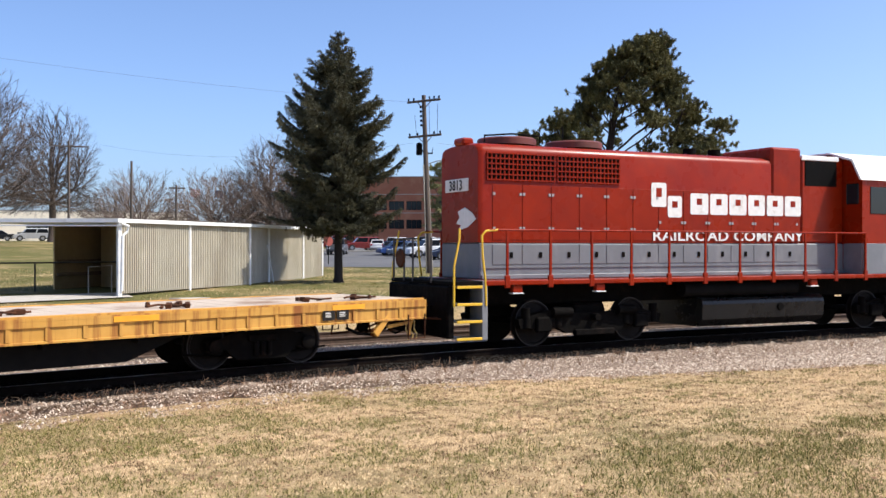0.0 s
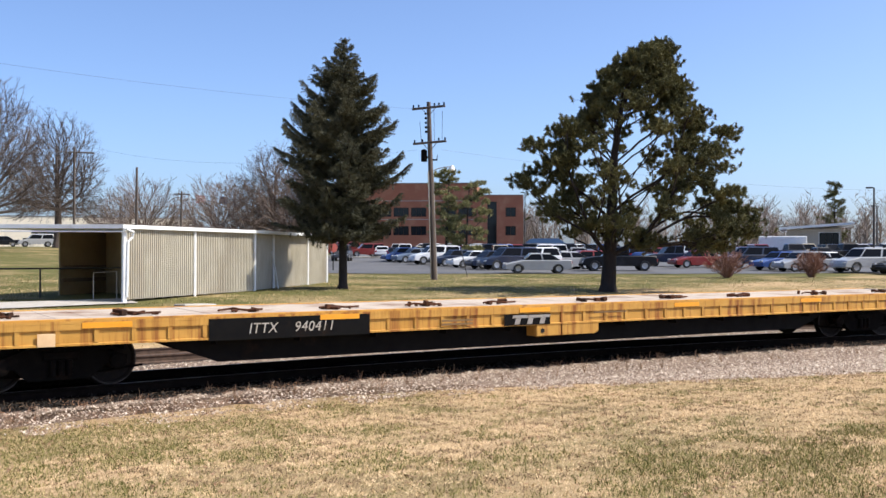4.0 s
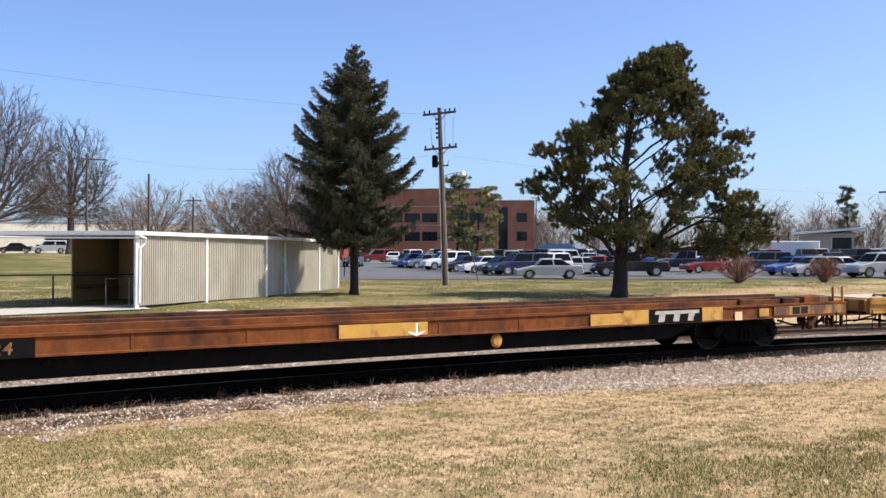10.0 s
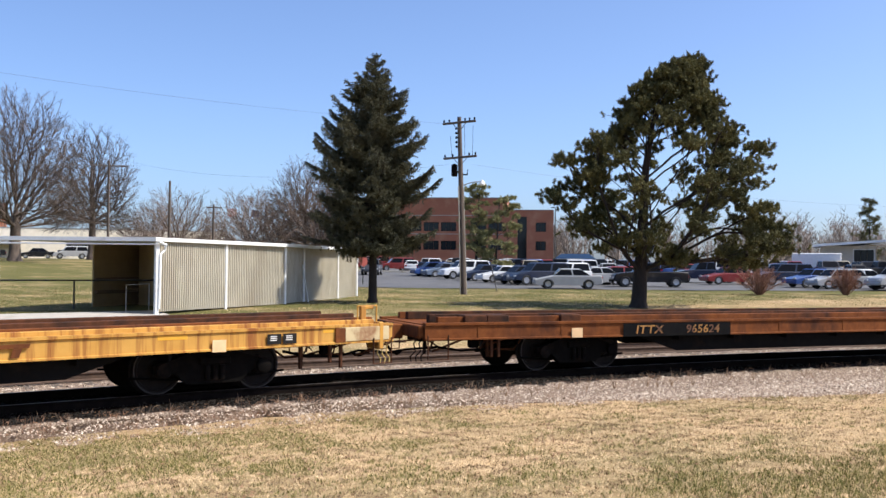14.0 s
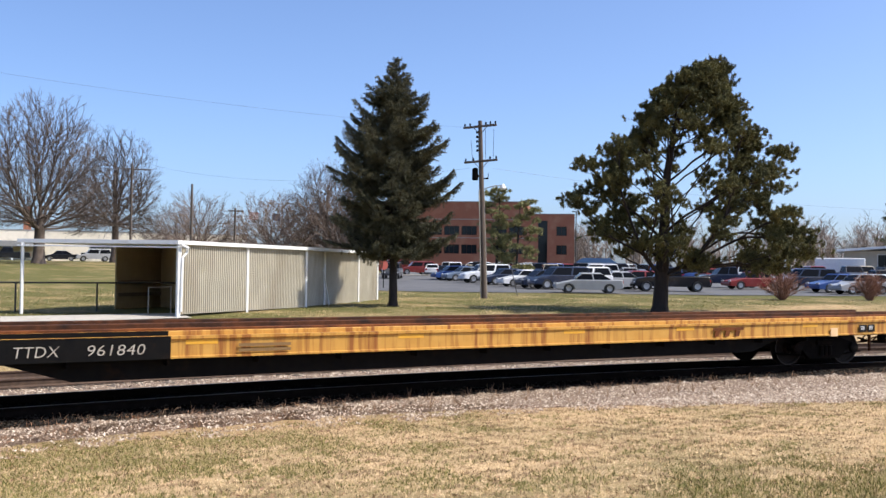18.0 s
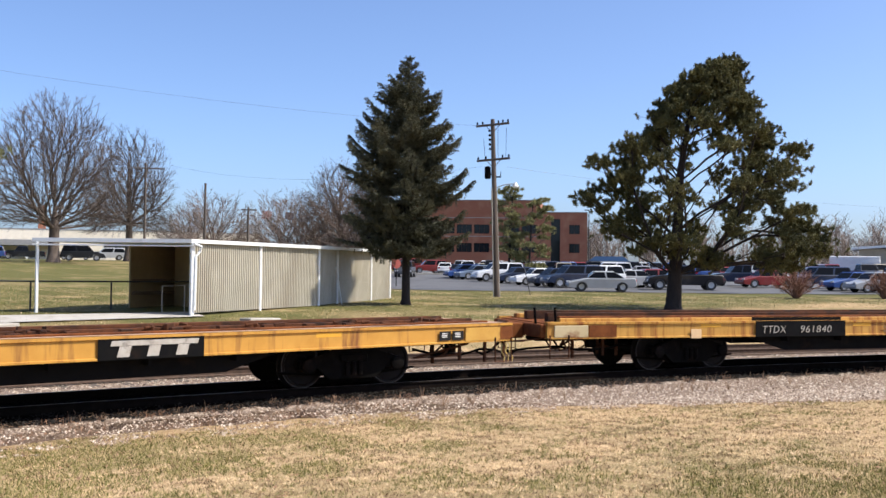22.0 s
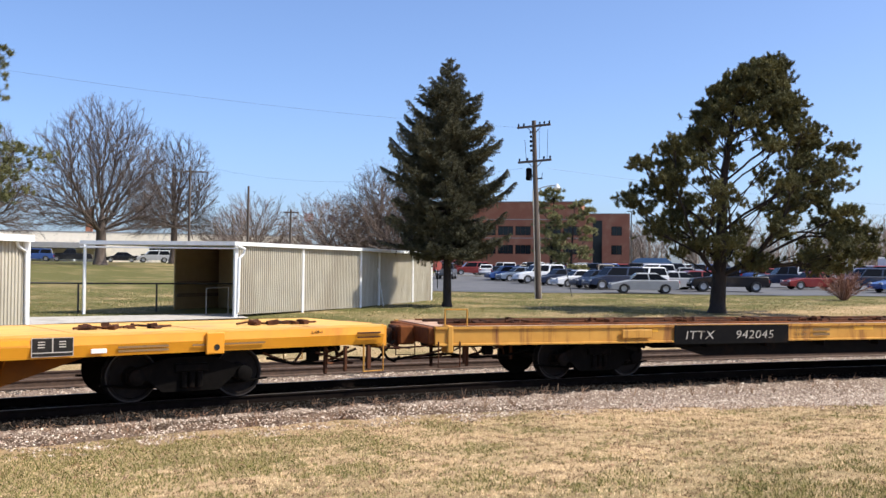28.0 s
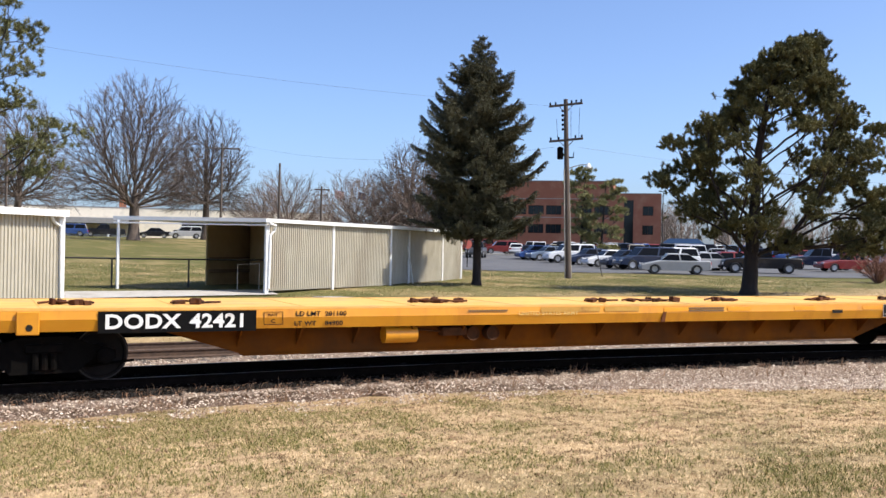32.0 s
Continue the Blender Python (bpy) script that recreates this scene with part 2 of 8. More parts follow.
        if mat is not None:
            me.materials.append(mat)
        if any(self.smooth) and not flat:
            me.polygons.foreach_set("use_smooth", self.smooth)
            me.update()
            me.set_sharp_from_angle(angle=radians(38))
        me.validate()
        return me

    def part(self, name, mat, parent=None, label=""):
        ob = new(name, self.data(name, mat))
        if parent is not None:
            ob.parent = parent
        return tagged(ob, label)


def thing(name, label, category, group="", kind="", m=None):
    ob = new(name)
    ob.empty_display_size = 0.3
    if m is not None:
        ob.matrix_world = m
    return tagged(ob, label, category, group, kind)


def lettering(name, text, size, mat, parent, m, slant=0.0, heavy=0.0, wide=1.0, label=""):
    """Letters of the built-in font as a thin mesh; m stands them up and puts them in place."""
    cu = bpy.data.curves.new(name, "FONT")
    cu.body, cu.size, cu.shear, cu.offset, cu.extrude, cu.resolution_u = text, size, slant, heavy, 0.002, 3
    cu.space_character = 1.05
    ob = bpy.data.objects.new(name, cu)
    scene.collection.objects.link(ob)
    me = bpy.data.meshes.new_from_object(ob.evaluated_get(bpy.context.evaluated_depsgraph_get()))
    bpy.data.objects.remove(ob)
    me.transform(m @ Matrix.Diagonal((wide, 1, 1, 1)))
    me.materials.clear()
    me.materials.append(mat)
    made = new(name, me)
    made.parent = parent
    return tagged(made, label)


# ---- the track's line ----
K0, K1 = 0.0115898, 0.0000498
S_GRID = np.linspace(-220, 320, 5401)
_u = np.clip(S_GRID, -15, 50)
H_GRID = -(K0 * _u + K1 * _u * _u / 2)
_d = S_GRID[1] - S_GRID[0]
X_GRID = np.concatenate([[0], np.cumsum((np.cos(H_GRID[1:]) + np.cos(H_GRID[:-1])) / 2 * _d)])
Y_GRID = np.concatenate([[0], np.cumsum((np.sin(H_GRID[1:]) + np.sin(H_GRID[:-1])) / 2 * _d)])
X_GRID -= np.interp(0, S_GRID, X_GRID)
Y_GRID -= np.interp(0, S_GRID, Y_GRID)


def on_track(s, off=0.0):
    """Place at arc length s, off metres to the far side, and the heading there."""
    h = np.interp(s, S_GRID, H_GRID)
    return np.interp(s, S_GRID, X_GRID) - off * np.sin(h), np.interp(s, S_GRID, Y_GRID) + off * np.cos(h), h


def from_track(x, y):
    """Signed distance of places from the track's centre line, far side positive."""
    x, y = np.atleast_1d(x).astype(float), np.atleast_1d(y).astype(float)
    gx, gy, gh = X_GRID[::10], Y_GRID[::10], H_GRID[::10]
    out = np.empty(len(x))
    for i in range(0, len(x), 2000):
        dx, dy = x[i:i + 2000, None] - gx, y[i:i + 2000, None] - gy
        j = np.argmin(dx * dx + dy * dy, 1)
        k = np.arange(len(j))
        out[i:i + 2000] = -dx[k, j] * np.sin(gh[j]) + dy[k, j] * np.cos(gh[j])
    return out


def ground_z(x, y):
    """Height of the ground: the bank on the camera's side, the flat by the tracks, the slow rise behind."""
    x, y = np.atleast_1d(x).astype(float), np.atleast_1d(y).astype(float)
    d = from_track(x, y)
    near = np.interp(d, [-60, -22, -16, -9, -5, -2.6, 7, 9, 14, 22], [0.7, 0.62, 0.52, 0.08, -0.22, -0.36, -0.36, -0.22, 0.1, 0.38])
    r = np.hypot(x - EYE[0], y - EYE[1])
    far = np.interp(r, [0, 28, 46, 58, 70, 90, 120, 160, 260, 700], [0.2, 0.42, 0.5, 0.58, 0.7, 1.02, 1.45, 1.8, 2.0, 2.0])
    w = y * 0.8 - x * 0.6
    far = far + np.clip((w - 20) * 0.035, 0, 1.1)
    k = np.clip((d - 9) / 14, 0, 1)
    k = k * k * (3 - 2 * k)
    bump = np.array([noise.noise(Vector((a * 0.22, b * 0.22, 0))) for a, b in zip(x, y)]) * np.clip((np.abs(d) - 3) / 6, 0, 1) * 0.05
    return near * (1 - k) + far * k + bump


def gz(x, y):
    return float(ground_z(x, y)[0])


def sheet(xs, ys, lift=0.0, keep=None):
    """A grid that lies on the ground."""
    gx, gy = np.meshgrid(xs, ys, indexing="ij")
    z = ground_z(gx.ravel(), gy.ravel()) + lift
    n = len(ys)
    m = Mesh()
    m.v = list(zip(gx.ravel().tolist(), gy.ravel().tolist(), z.tolist()))
    m.f = [(i * n + j, (i + 1) * n + j, (i + 1) * n + j + 1, i * n + j + 1) for i in range(len(xs) - 1) for j in range(n - 1)]
    m.smooth = [True] * len(m.f)
    return m


# ---- ground ----
grass_mat = surf("dormant_lawn", (0.53, 0.375, 0.205), (0.35, 0.242, 0.13), 9, 0.95, 0, 0.9, (0.115, 0.108, 0.038), 0.25, 0.58, 0.16, fine=4, dist=0.03, spec=0.1)


def green_beyond(mat, near, far):
    """The lawn behind the tracks is greener than the dry bank before them."""
    nt = mat.node_tree
    tc = nt.nodes.new("ShaderNodeTexCoord")
    sp = nt.nodes.new("ShaderNodeSeparateXYZ")
    mr = nt.nodes.new("ShaderNodeMapRange")
    mr.inputs["From Min"].default_value, mr.inputs["From Max"].default_value = near, far
    mr.inputs["To Min"].default_value, mr.inputs["To Max"].default_value = 0.63, 0.34
    nt.links.new(tc.outputs["Object"], sp.inputs[0])
    nt.links.new(sp.outputs["Y"], mr.inputs["Value"])
    for n in nt.nodes:
        if n.type == "MAP_RANGE" and n is not mr and abs(n.inputs["From Max"].default_value - 0.74) < 1e-4:
            for sock, d in ((n.inputs["From Min"], -0.16), (n.inputs["From Max"], 0.16)):
                ad = nt.nodes.new("ShaderNodeMath")
                ad.inputs[1].default_value = d
                nt.links.new(mr.outputs["Result"], ad.inputs[0])
                nt.links.new(ad.outputs[0], sock)


green_beyond(grass_mat, 6.0, 14.0)
xs = np.concatenate([[-2500, -1200, -600, -300, -150, -90, -60, -40], np.arange(-28, 60, 0.7), np.arange(60, 200, 3), [210, 240, 300, 400, 600, 1200, 2500]])
ys = np.concatenate([[-2500, -1200, -600, -300, -150, -90, -60, -40], np.arange(-30, 45, 0.7), np.arange(45, 200, 3), [210, 240, 300, 400, 600, 1200, 2500]])
ground = sheet(xs, ys).part("ground", grass_mat)
tagged(ground, "dry straw-coloured spring lawn with green patches", "grass", kind="structure")


def ribbon(profile, s0, s1, step=0.7, ragged=0.0):
    """A strip along the track with the cross-section profile of (offset, height)."""
    ss = np.arange(s0, s1, step)
    m = Mesh()
    n = len(profile)
    for s in ss:
        for i, (o_, z_) in enumerate(profile):
            q = o_
            if ragged and i in (0, n - 1):
                q += ragged * (noise.noise(Vector((s * 0.35, i * 9.0, 0))) + 0.5 * noise.noise(Vector((s * 1.7, i * 5.0, 3))))
            x, y, _h = on_track(s, q)
            m.v.append((float(x), float(y), z_))
    m.f = [(i * n + j, (i + 1) * n + j, (i + 1) * n + j + 1, i * n + j + 1) for i in range(len(ss) - 1) for j in range(n - 1)]
    m.smooth = [True] * len(m.f)
    return m


def near_edge(s):
    """Where the gravel ends on the camera's side; it widens along the curve."""
    return np.interp(s, [-20, 8, 13, 16, 20, 40], [-2.6, -2.6, -3.0, -4.5, -6.3, -8.5])


bed = Mesh()
ss = np.arange(-90, 110, 0.4)
fr = [0, 0.04, 0.1, 0.2, 0.3, 0.4, 0.5, 0.6, 0.7, 0.8, 0.9, 1.0]
bx, by, bd = [], [], []
for s in ss:
    e = near_edge(s) + 0.75 + 0.3 * noise.noise(Vector((s * 0.35, 0, 0))) + 0.25 * noise.noise(Vector((s * 1.9, 5, 0)))
    offs = [e * (1 - f) + -1.9 * f for f in fr] + [-1.3, 0, 1.3, 2.0, 2.8, 4.0, 5.3, 6.0, 6.8 + 0.4 * noise.noise(Vector((s * 0.6, 9, 0)))]
    for d in offs:
        x, y, _h = on_track(s, d)
        bx.append(float(x))
        by.append(float(y))
        bd.append(d)
bzg, bd = ground_z(np.array(bx), np.array(by)), np.array(bd)
bz = np.where(bd < -2.0, np.maximum(np.interp(bd, [-2.6, -1.9], [-0.32, -0.19]), bzg + 0.002), np.interp(bd, [-2.6, -1.9, -1.3, 1.3, 2.0, 2.8, 5.3, 6.0, 6.8], [-0.32, -0.19, -0.15, -0.16, -0.21, -0.2, -0.2, -0.28, -0.4]))
bz[::len(offs)] = bzg[::len(offs)] - 0.05
bed.v = list(zip(bx, by, bz.tolist()))
n = len(offs)
bed.f = [(i * n + j, (i + 1) * n + j, (i + 1) * n + j + 1, i * n + j + 1) for i in range(len(ss) - 1) for j in range(n - 1)]
bed.smooth = [True] * len(bed.f)
ballast = bed.part("ballast_bed", ballast_mat)
tagged(ballast, "grey crushed-stone ballast bed under two tracks", "ballast", kind="structure")

# strip under the train, coloured for its shade as well as for oil
dark_bed = ribbon([(-1.6, -0.162), (-1.1, -0.138), (-0.5, -0.142), (0.5, -0.142), (1.1, -0.14), (1.35, -0.158)], -90, 110, 0.6, 0.16).part("oily_track_bed", shaded_bed)
tagged(dark_bed, "oil-dark stones between and beside the running rails, with train shade in their colour", "ballast", kind="structure")

RAIL = [(-0.07, -0.17), (0.07, -0.17), (0.07, -0.155), (0.015, -0.13), (0.015, -0.045), (0.036, -0.03), (0.036, -0.004), (-0.036, -0.004), (-0.036, -0.03), (-0.015, -0.045), (-0.015, -0.13), (-0.07, -0.155)]


def rail_line(off, z=0.0):
    m = Mesh()
    ss = np.arange(-90, 110, 1.0)
    n = len(RAIL)
    for s in ss:
        for a, b in RAIL:
            x, y, _h = on_track(s, off + a)
            m.v.append((float(x), float(y), b + z))
    m.f = [(i * n + j, (i + 1) * n + j, (i + 1) * n + (j + 1) % n, i * n + (j + 1) % n) for i in range(len(ss) - 1) for j in range(n)]
    return m


for k, (off, worn) in enumerate(((0.0, 1), (4.05, 0))):
    for side in (-0.753, 0.753):
        r = tagged(rail_line(off + side).part("rail", shaded_rail if worn else rail_steel), "steel running rail spiked to wooden ties", "rail", "rails", "structure")
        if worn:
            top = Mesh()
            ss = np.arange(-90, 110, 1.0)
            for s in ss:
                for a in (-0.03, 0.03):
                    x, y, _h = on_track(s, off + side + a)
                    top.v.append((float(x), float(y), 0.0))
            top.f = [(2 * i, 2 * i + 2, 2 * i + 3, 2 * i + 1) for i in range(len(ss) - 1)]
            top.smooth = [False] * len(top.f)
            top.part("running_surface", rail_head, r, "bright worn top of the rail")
tie_mesh = {0.0: Mesh().box(-0.115, 0.115, -1.5, 1.5, -0.31, -0.145, 0.012).data("tie", shaded_tie), 4.05: Mesh().box(-0.115, 0.115, -1.3, 1.3, -0.31, -0.145, 0.012).data("tie", tie_wood)}
for off in (0.0, 4.05):
    for i in range(-20, 75):
        s = i * 0.56 + rnd.uniform(-0.03, 0.03)
        x, y, h = on_track(s, off)
        ob = new("tie", tie_mesh[off])
        ob.matrix_world = pose(float(x), float(y), rnd.uniform(-0.012, 0.008) - (0.05 if off else 0.012), 0, 0, math.degrees(float(h)) + rnd.uniform(-1, 1))
        ob.parent = ballast

# ---- the train ----
S_KNOTS = np.arange(0, 33, 2.0)
S_VALUES = np.array([0.0, 8.34, 16.57, 24.83, 32.83, 40.46, 47.85, 55.15, 62.51, 69.96, 77.7, 85.61, 93.71, 101.91, 110.43, 119.11, 127.81])


def travelled(t):
    """How far the train has gone at t: a natural cubic through the knots."""
    n, h = len(S_KNOTS), 2.0
    a, b = np.eye(n), np.zeros(n)
    for i in range(1, n - 1):
        a[i, i - 1:i + 2] = 1, 4, 1
        b[i] = 6 * (S_VALUES[i - 1] - 2 * S_VALUES[i] + S_VALUES[i + 1]) / h ** 2
    m = np.linalg.solve(a, b)
    j = min(int(t / h), n - 2)
    u = t / h - j
    return float((1 - u) * S_VALUES[j] + u * S_VALUES[j + 1] + h * h / 6 * (((1 - u) ** 3 - (1 - u)) * m[j] + (u ** 3 - u) * m[j + 1]))


def wheelset(parent, x, r=0.42):
    """Two flanged wheels on one axle, in the truck's space."""
    m = Mesh()
    for sgn in (-1, 1):
        prof = [(0.68, 0.05), (0.68, r + 0.028), (0.70, r + 0.03), (0.715, r + 0.002), (0.82, r - 0.006), (0.82, r - 0.026), (0.82, r - 0.06), (0.795, r - 0.075), (0.79, 0.16), (0.83, 0.13), (0.83, 0.06)]
        m.disc((0, 0, 0), "y", [(sgn * a, b) for a, b in (prof if sgn > 0 else prof[::-1])], 28)
    m.tube([(0, -1.0, 0), (0, 1.0, 0)], 0.075, 10)
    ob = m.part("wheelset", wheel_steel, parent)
    # the rim's sunlit edge, coloured in as a lighter outer ring
    ob.data.materials.append(rim_steel)
    for p in ob.data.polygons:
        if abs(abs(p.center.y) - 0.82) < 0.004 and math.hypot(p.center.x, p.center.z) > r - 0.03:
            p.material_index = 1
    ob.location = (x, 0, r)
    return ob


def freight_truck(parent, x, base=1.78, r=0.42):
    """Three-piece truck: cast side frames with bolster, springs and bearing boxes."""
    m = Mesh()
    for sgn in (-1, 1):
        y0, y1 = sgn * 0.93, sgn * 1.07
        h = base / 2
        top = [(-h - 0.16, 0.50), (-h - 0.16, 0.36), (-h + 0.2, 0.36), (-h + 0.42, 0.17), (h - 0.42, 0.17), (h - 0.2, 0.36), (h + 0.16, 0.36), (h + 0.16, 0.50), (h - 0.2, 0.60), (0.35, 0.72), (-0.35, 0.72), (-h + 0.2, 0.60)]
        m.prism(top, "y", y0, y1)
        for c in (-h, h):
            m.disc((c, 0, r), "y", [(sgn * 1.08, 0.13), (sgn * 1.14, 0.13), (sgn * 1.16, 0.09)][::sgn], 14)
        for c in (-0.13, 0.0, 0.13):
            m.tube([(c, sgn * 1.09, 0.24), (c, sgn * 1.09, 0.48)], 0.055, 8)
        m.box(-0.28, 0.28, sgn * 1.0, sgn * 1.12, 0.48, 0.62, 0.02)
        m.tube([(-h - 0.5, sgn * 0.85, 0.30), (-h + 0.2, sgn * 0.9, 0.24), (h - 0.2, sgn * 0.9, 0.24), (h + 0.5, sgn * 0.85, 0.30)], 0.022, 6)
    m.box(-0.22, 0.22, -1.0, 1.0, 0.45, 0.68, 0.02)
    m.box(-0.5, 0.5, -0.25, 0.25, 0.62, 0.76, 0.02)
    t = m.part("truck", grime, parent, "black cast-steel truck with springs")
    t.location = (x, 0, 0)
    return t, [wheelset(t, -base / 2, r), wheelset(t, base / 2, r)]


def coupler(parent, x, sgn, z=0.86):
    m = Mesh()
    m.box(x, x + sgn * 0.42, -0.09, 0.09, z - 0.1, z + 0.1, 0.02)
    m.prism([(x + sgn * 0.40, -0.13), (x + sgn * 0.62, -0.20), (x + sgn * 0.70, -0.10), (x + sgn * 0.58, 0.02), (x + sgn * 0.66, 0.16), (x + sgn * 0.5, 0.2), (x + sgn * 0.40, 0.13)][::int(sgn)], "z", z - 0.15, z + 0.15)
    m.box(x - sgn * 0.02, x + sgn * 0.06, -0.28, 0.28, z - 0.2, z + 0.2, 0.02)
    m.tube([(x + sgn * 0.05, -1.25, z - 0.16), (x + sgn * 0.12, -0.9, z - 0.18), (x + sgn * 0.22, -0.4, z - 0.22), (x + sgn * 0.3, 0.0, z - 0.18)], 0.017, 6)
    c = m.part("coupler", rust_dark, parent, "rusty knuckle coupler")
    h = Mesh()
    h.tube([(x + sgn * 0.1, -0.34, z - 0.08), (x + sgn * 0.25, -0.36, z - 0.22), (x + sgn * 0.42, -0.34, z - 0.42), (x + sgn * 0.62, -0.3, z - 0.5), (x + sgn * 0.78, -0.26, z - 0.42)], 0.028, 8)
    h.part("brake_hose", grime, c, "hanging rubber brake hose")
    return c


TRUCK_AT = 10.06
vehicles = []


def spread(rng, n, a, b):
    return [rng.uniform(a, b) for _ in range(n)]


def clutter(parent, xs, z, y=-1.0, mat=None, seed=1):
    """Rusty tie-down winches, chain heaps and stops that lie on a deck."""
    rg = random.Random(seed)
    for x in xs:
        m = Mesh()
        for _ in range(rg.randint(4, 8)):
            a, b, w = x + rg.uniform(-0.32, 0.32), y + rg.uniform(-0.16, 0.2), rg.uniform(0.03, 0.11)
            m.box(-w, w, -w * 0.6, w * 0.6, 0.0, rg.uniform(0.03, 0.1), 0.008, pose(a, b, z, rg.uniform(-9, 9), rg.uniform(-12, 12), rg.uniform(0, 180)))
        m.tube([(x - 0.4, y, z + 0.03), (x - 0.15, y + 0.1, z + 0.05), (x + 0.1, y - 0.06, z + 0.03), (x + 0.42, y + 0.05, z + 0.03)], 0.02, 6)
        m.part("tie_down", mat or rust_dark, parent, "rusty tie-down fittings and chain")


def flatcar(name, label, centre, kind):
    car = thing(name, label, "flatcar", "flatcars of the train")
    L = 13.55
    paint = {"A": yellow_side, "B": rust_brown, "C": yellow_side, "D": yellow_worn, "E": yellow_bright}[kind]
    for sgn in (-1, 1):
        y0 = sgn * 1.38
        m = Mesh()
        if kind == "E":
            out = [(y0 - sgn * 0.028, 1.17), (y0, 1.0), (y0 - sgn * 0.05, 0.82), (y0 - sgn * 0.10, 0.82), (y0 - sgn * 0.10, 1.17)]
            m.prism([(a, b) for a, b in out][::-sgn], "x", -L, L)
        else:
            top = {"A": 1.10, "B": 1.06, "C": 1.09, "D": 1.10}[kind]
            low = {"A": 0.72, "B": 0.72, "C": 0.74, "D": 0.74}[kind]
            e = sgn * 0.03
            out = [(y0 + e, top), (y0 + e, top - 0.045), (y0, top - 0.06), (y0, low + 0.04), (y0 + e, low + 0.03), (y0 + e, low), (y0 - sgn * 0.14, low), (y0 - sgn * 0.14, top)]
            m.prism(out[::-sgn], "x", -L, L)
            if kind == "A":
                m.box(-L, L, y0, y0 + sgn * 0.028, 0.965, top - 0.04)
                for i in range(46):
                    x = -12.9 + i * 0.573
                    m.box(x - 0.035, x + 0.035, y0, y0 + sgn * 0.022, low + 0.045, 0.97)
            elif kind == "B":
                for i in range(14):
                    x = -12.4 + i * 1.9
                    m.box(x - 0.02, x + 0.02, y0, y0 + sgn * 0.012, low + 0.045, top - 0.06)
        m.part("side_sill", paint, car)
    deep = Mesh()
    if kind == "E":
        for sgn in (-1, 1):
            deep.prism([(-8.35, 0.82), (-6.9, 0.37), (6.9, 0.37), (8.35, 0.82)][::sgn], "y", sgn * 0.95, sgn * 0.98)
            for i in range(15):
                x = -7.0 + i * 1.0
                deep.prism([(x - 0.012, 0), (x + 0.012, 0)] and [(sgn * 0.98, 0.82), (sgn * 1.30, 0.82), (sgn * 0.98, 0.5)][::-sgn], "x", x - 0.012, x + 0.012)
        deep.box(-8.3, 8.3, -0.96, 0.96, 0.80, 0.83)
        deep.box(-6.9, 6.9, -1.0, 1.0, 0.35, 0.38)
        deep.part("belly_girder", shaded_yellow, car, "deep yellow belly girder with gussets, overhang shade in its paint")
    else:
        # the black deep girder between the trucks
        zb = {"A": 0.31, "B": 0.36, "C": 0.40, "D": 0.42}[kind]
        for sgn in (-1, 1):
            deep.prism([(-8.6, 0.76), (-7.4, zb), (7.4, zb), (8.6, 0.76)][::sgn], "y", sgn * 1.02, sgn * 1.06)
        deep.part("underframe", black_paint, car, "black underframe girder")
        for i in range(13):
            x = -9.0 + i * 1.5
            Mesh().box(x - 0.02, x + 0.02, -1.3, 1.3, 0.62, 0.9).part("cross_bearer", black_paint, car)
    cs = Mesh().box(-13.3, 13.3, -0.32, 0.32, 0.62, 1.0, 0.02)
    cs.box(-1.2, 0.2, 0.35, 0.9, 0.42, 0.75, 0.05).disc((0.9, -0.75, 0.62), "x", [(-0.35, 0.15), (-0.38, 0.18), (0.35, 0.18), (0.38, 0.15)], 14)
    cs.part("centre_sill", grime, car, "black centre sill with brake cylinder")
    # deck
    dz = {"A": 1.105, "B": 1.03, "C": 1.06, "D": 1.10, "E": 1.17}[kind]
    if kind == "A":
        for i in range(54):
            x = -13.5 + i * 0.5
            Mesh().box(x, x + 0.492, -1.30, 1.30, dz - 0.05, dz + 0.012 + 0.008 * rnd.random(), 0.006).part("deck_plank", deck_wood, car)
        dm = Mesh()
        for sgn in (-1, 1):
            dm.box(-13.5, 13.5, sgn * 1.305, sgn * 1.40, dz - 0.02, dz + 0.03, 0.006)
        dm.part("deck_edge", yellow_worn, car, "worn yellow steel deck edge")
    else:
        dm = Mesh().box(-13.5, 13.5, -1.36, 1.36, dz - 0.04, dz, 0.005)
        if kind == "E":
            for i in range(13):
                x = -12 + i * 2.0
                Mesh().box(x - 0.01, x + 0.01, -1.3, 1.3, dz, dz + 0.006).part("deck_seam", pale_yellow, car)
        dm.part("deck", {"B": rust_brown, "C": rust_brown, "D": lit_dust_deck, "E": pale_yellow}[kind], car)
    if kind in "BCD":
        # raised guide rails that run the length of the deck
        for y, zt, w, mt in {"B": ((-1.12, 0.14, 0.06, rust_brown), (-0.62, 0.17, 0.08, rust_dark), (0.62, 0.17, 0.08, rust_dark), (1.12, 0.14, 0.06, rust_brown)),
                             "C": ((-1.17, 0.105, 0.09, yellow_side), (-1.15, 0.145, 0.06, rust_brown), (-0.55, 0.19, 0.08, rust_dark), (0.55, 0.19, 0.08, rust_dark), (1.15, 0.1, 0.09, yellow_side)),
                             "D": ((-1.0, 0.035, 0.05, rust_brown), (-0.5, 0.06, 0.05, rust_dark), (0.5, 0.06, 0.05, rust_dark), (1.0, 0.035, 0.05, rust_brown))}[kind]:
            Mesh().box(-13.2, 13.2, y - w, y + w, dz, dz + zt, 0.01).part("guide_rail", mt, car, "rusty raised guide rail")
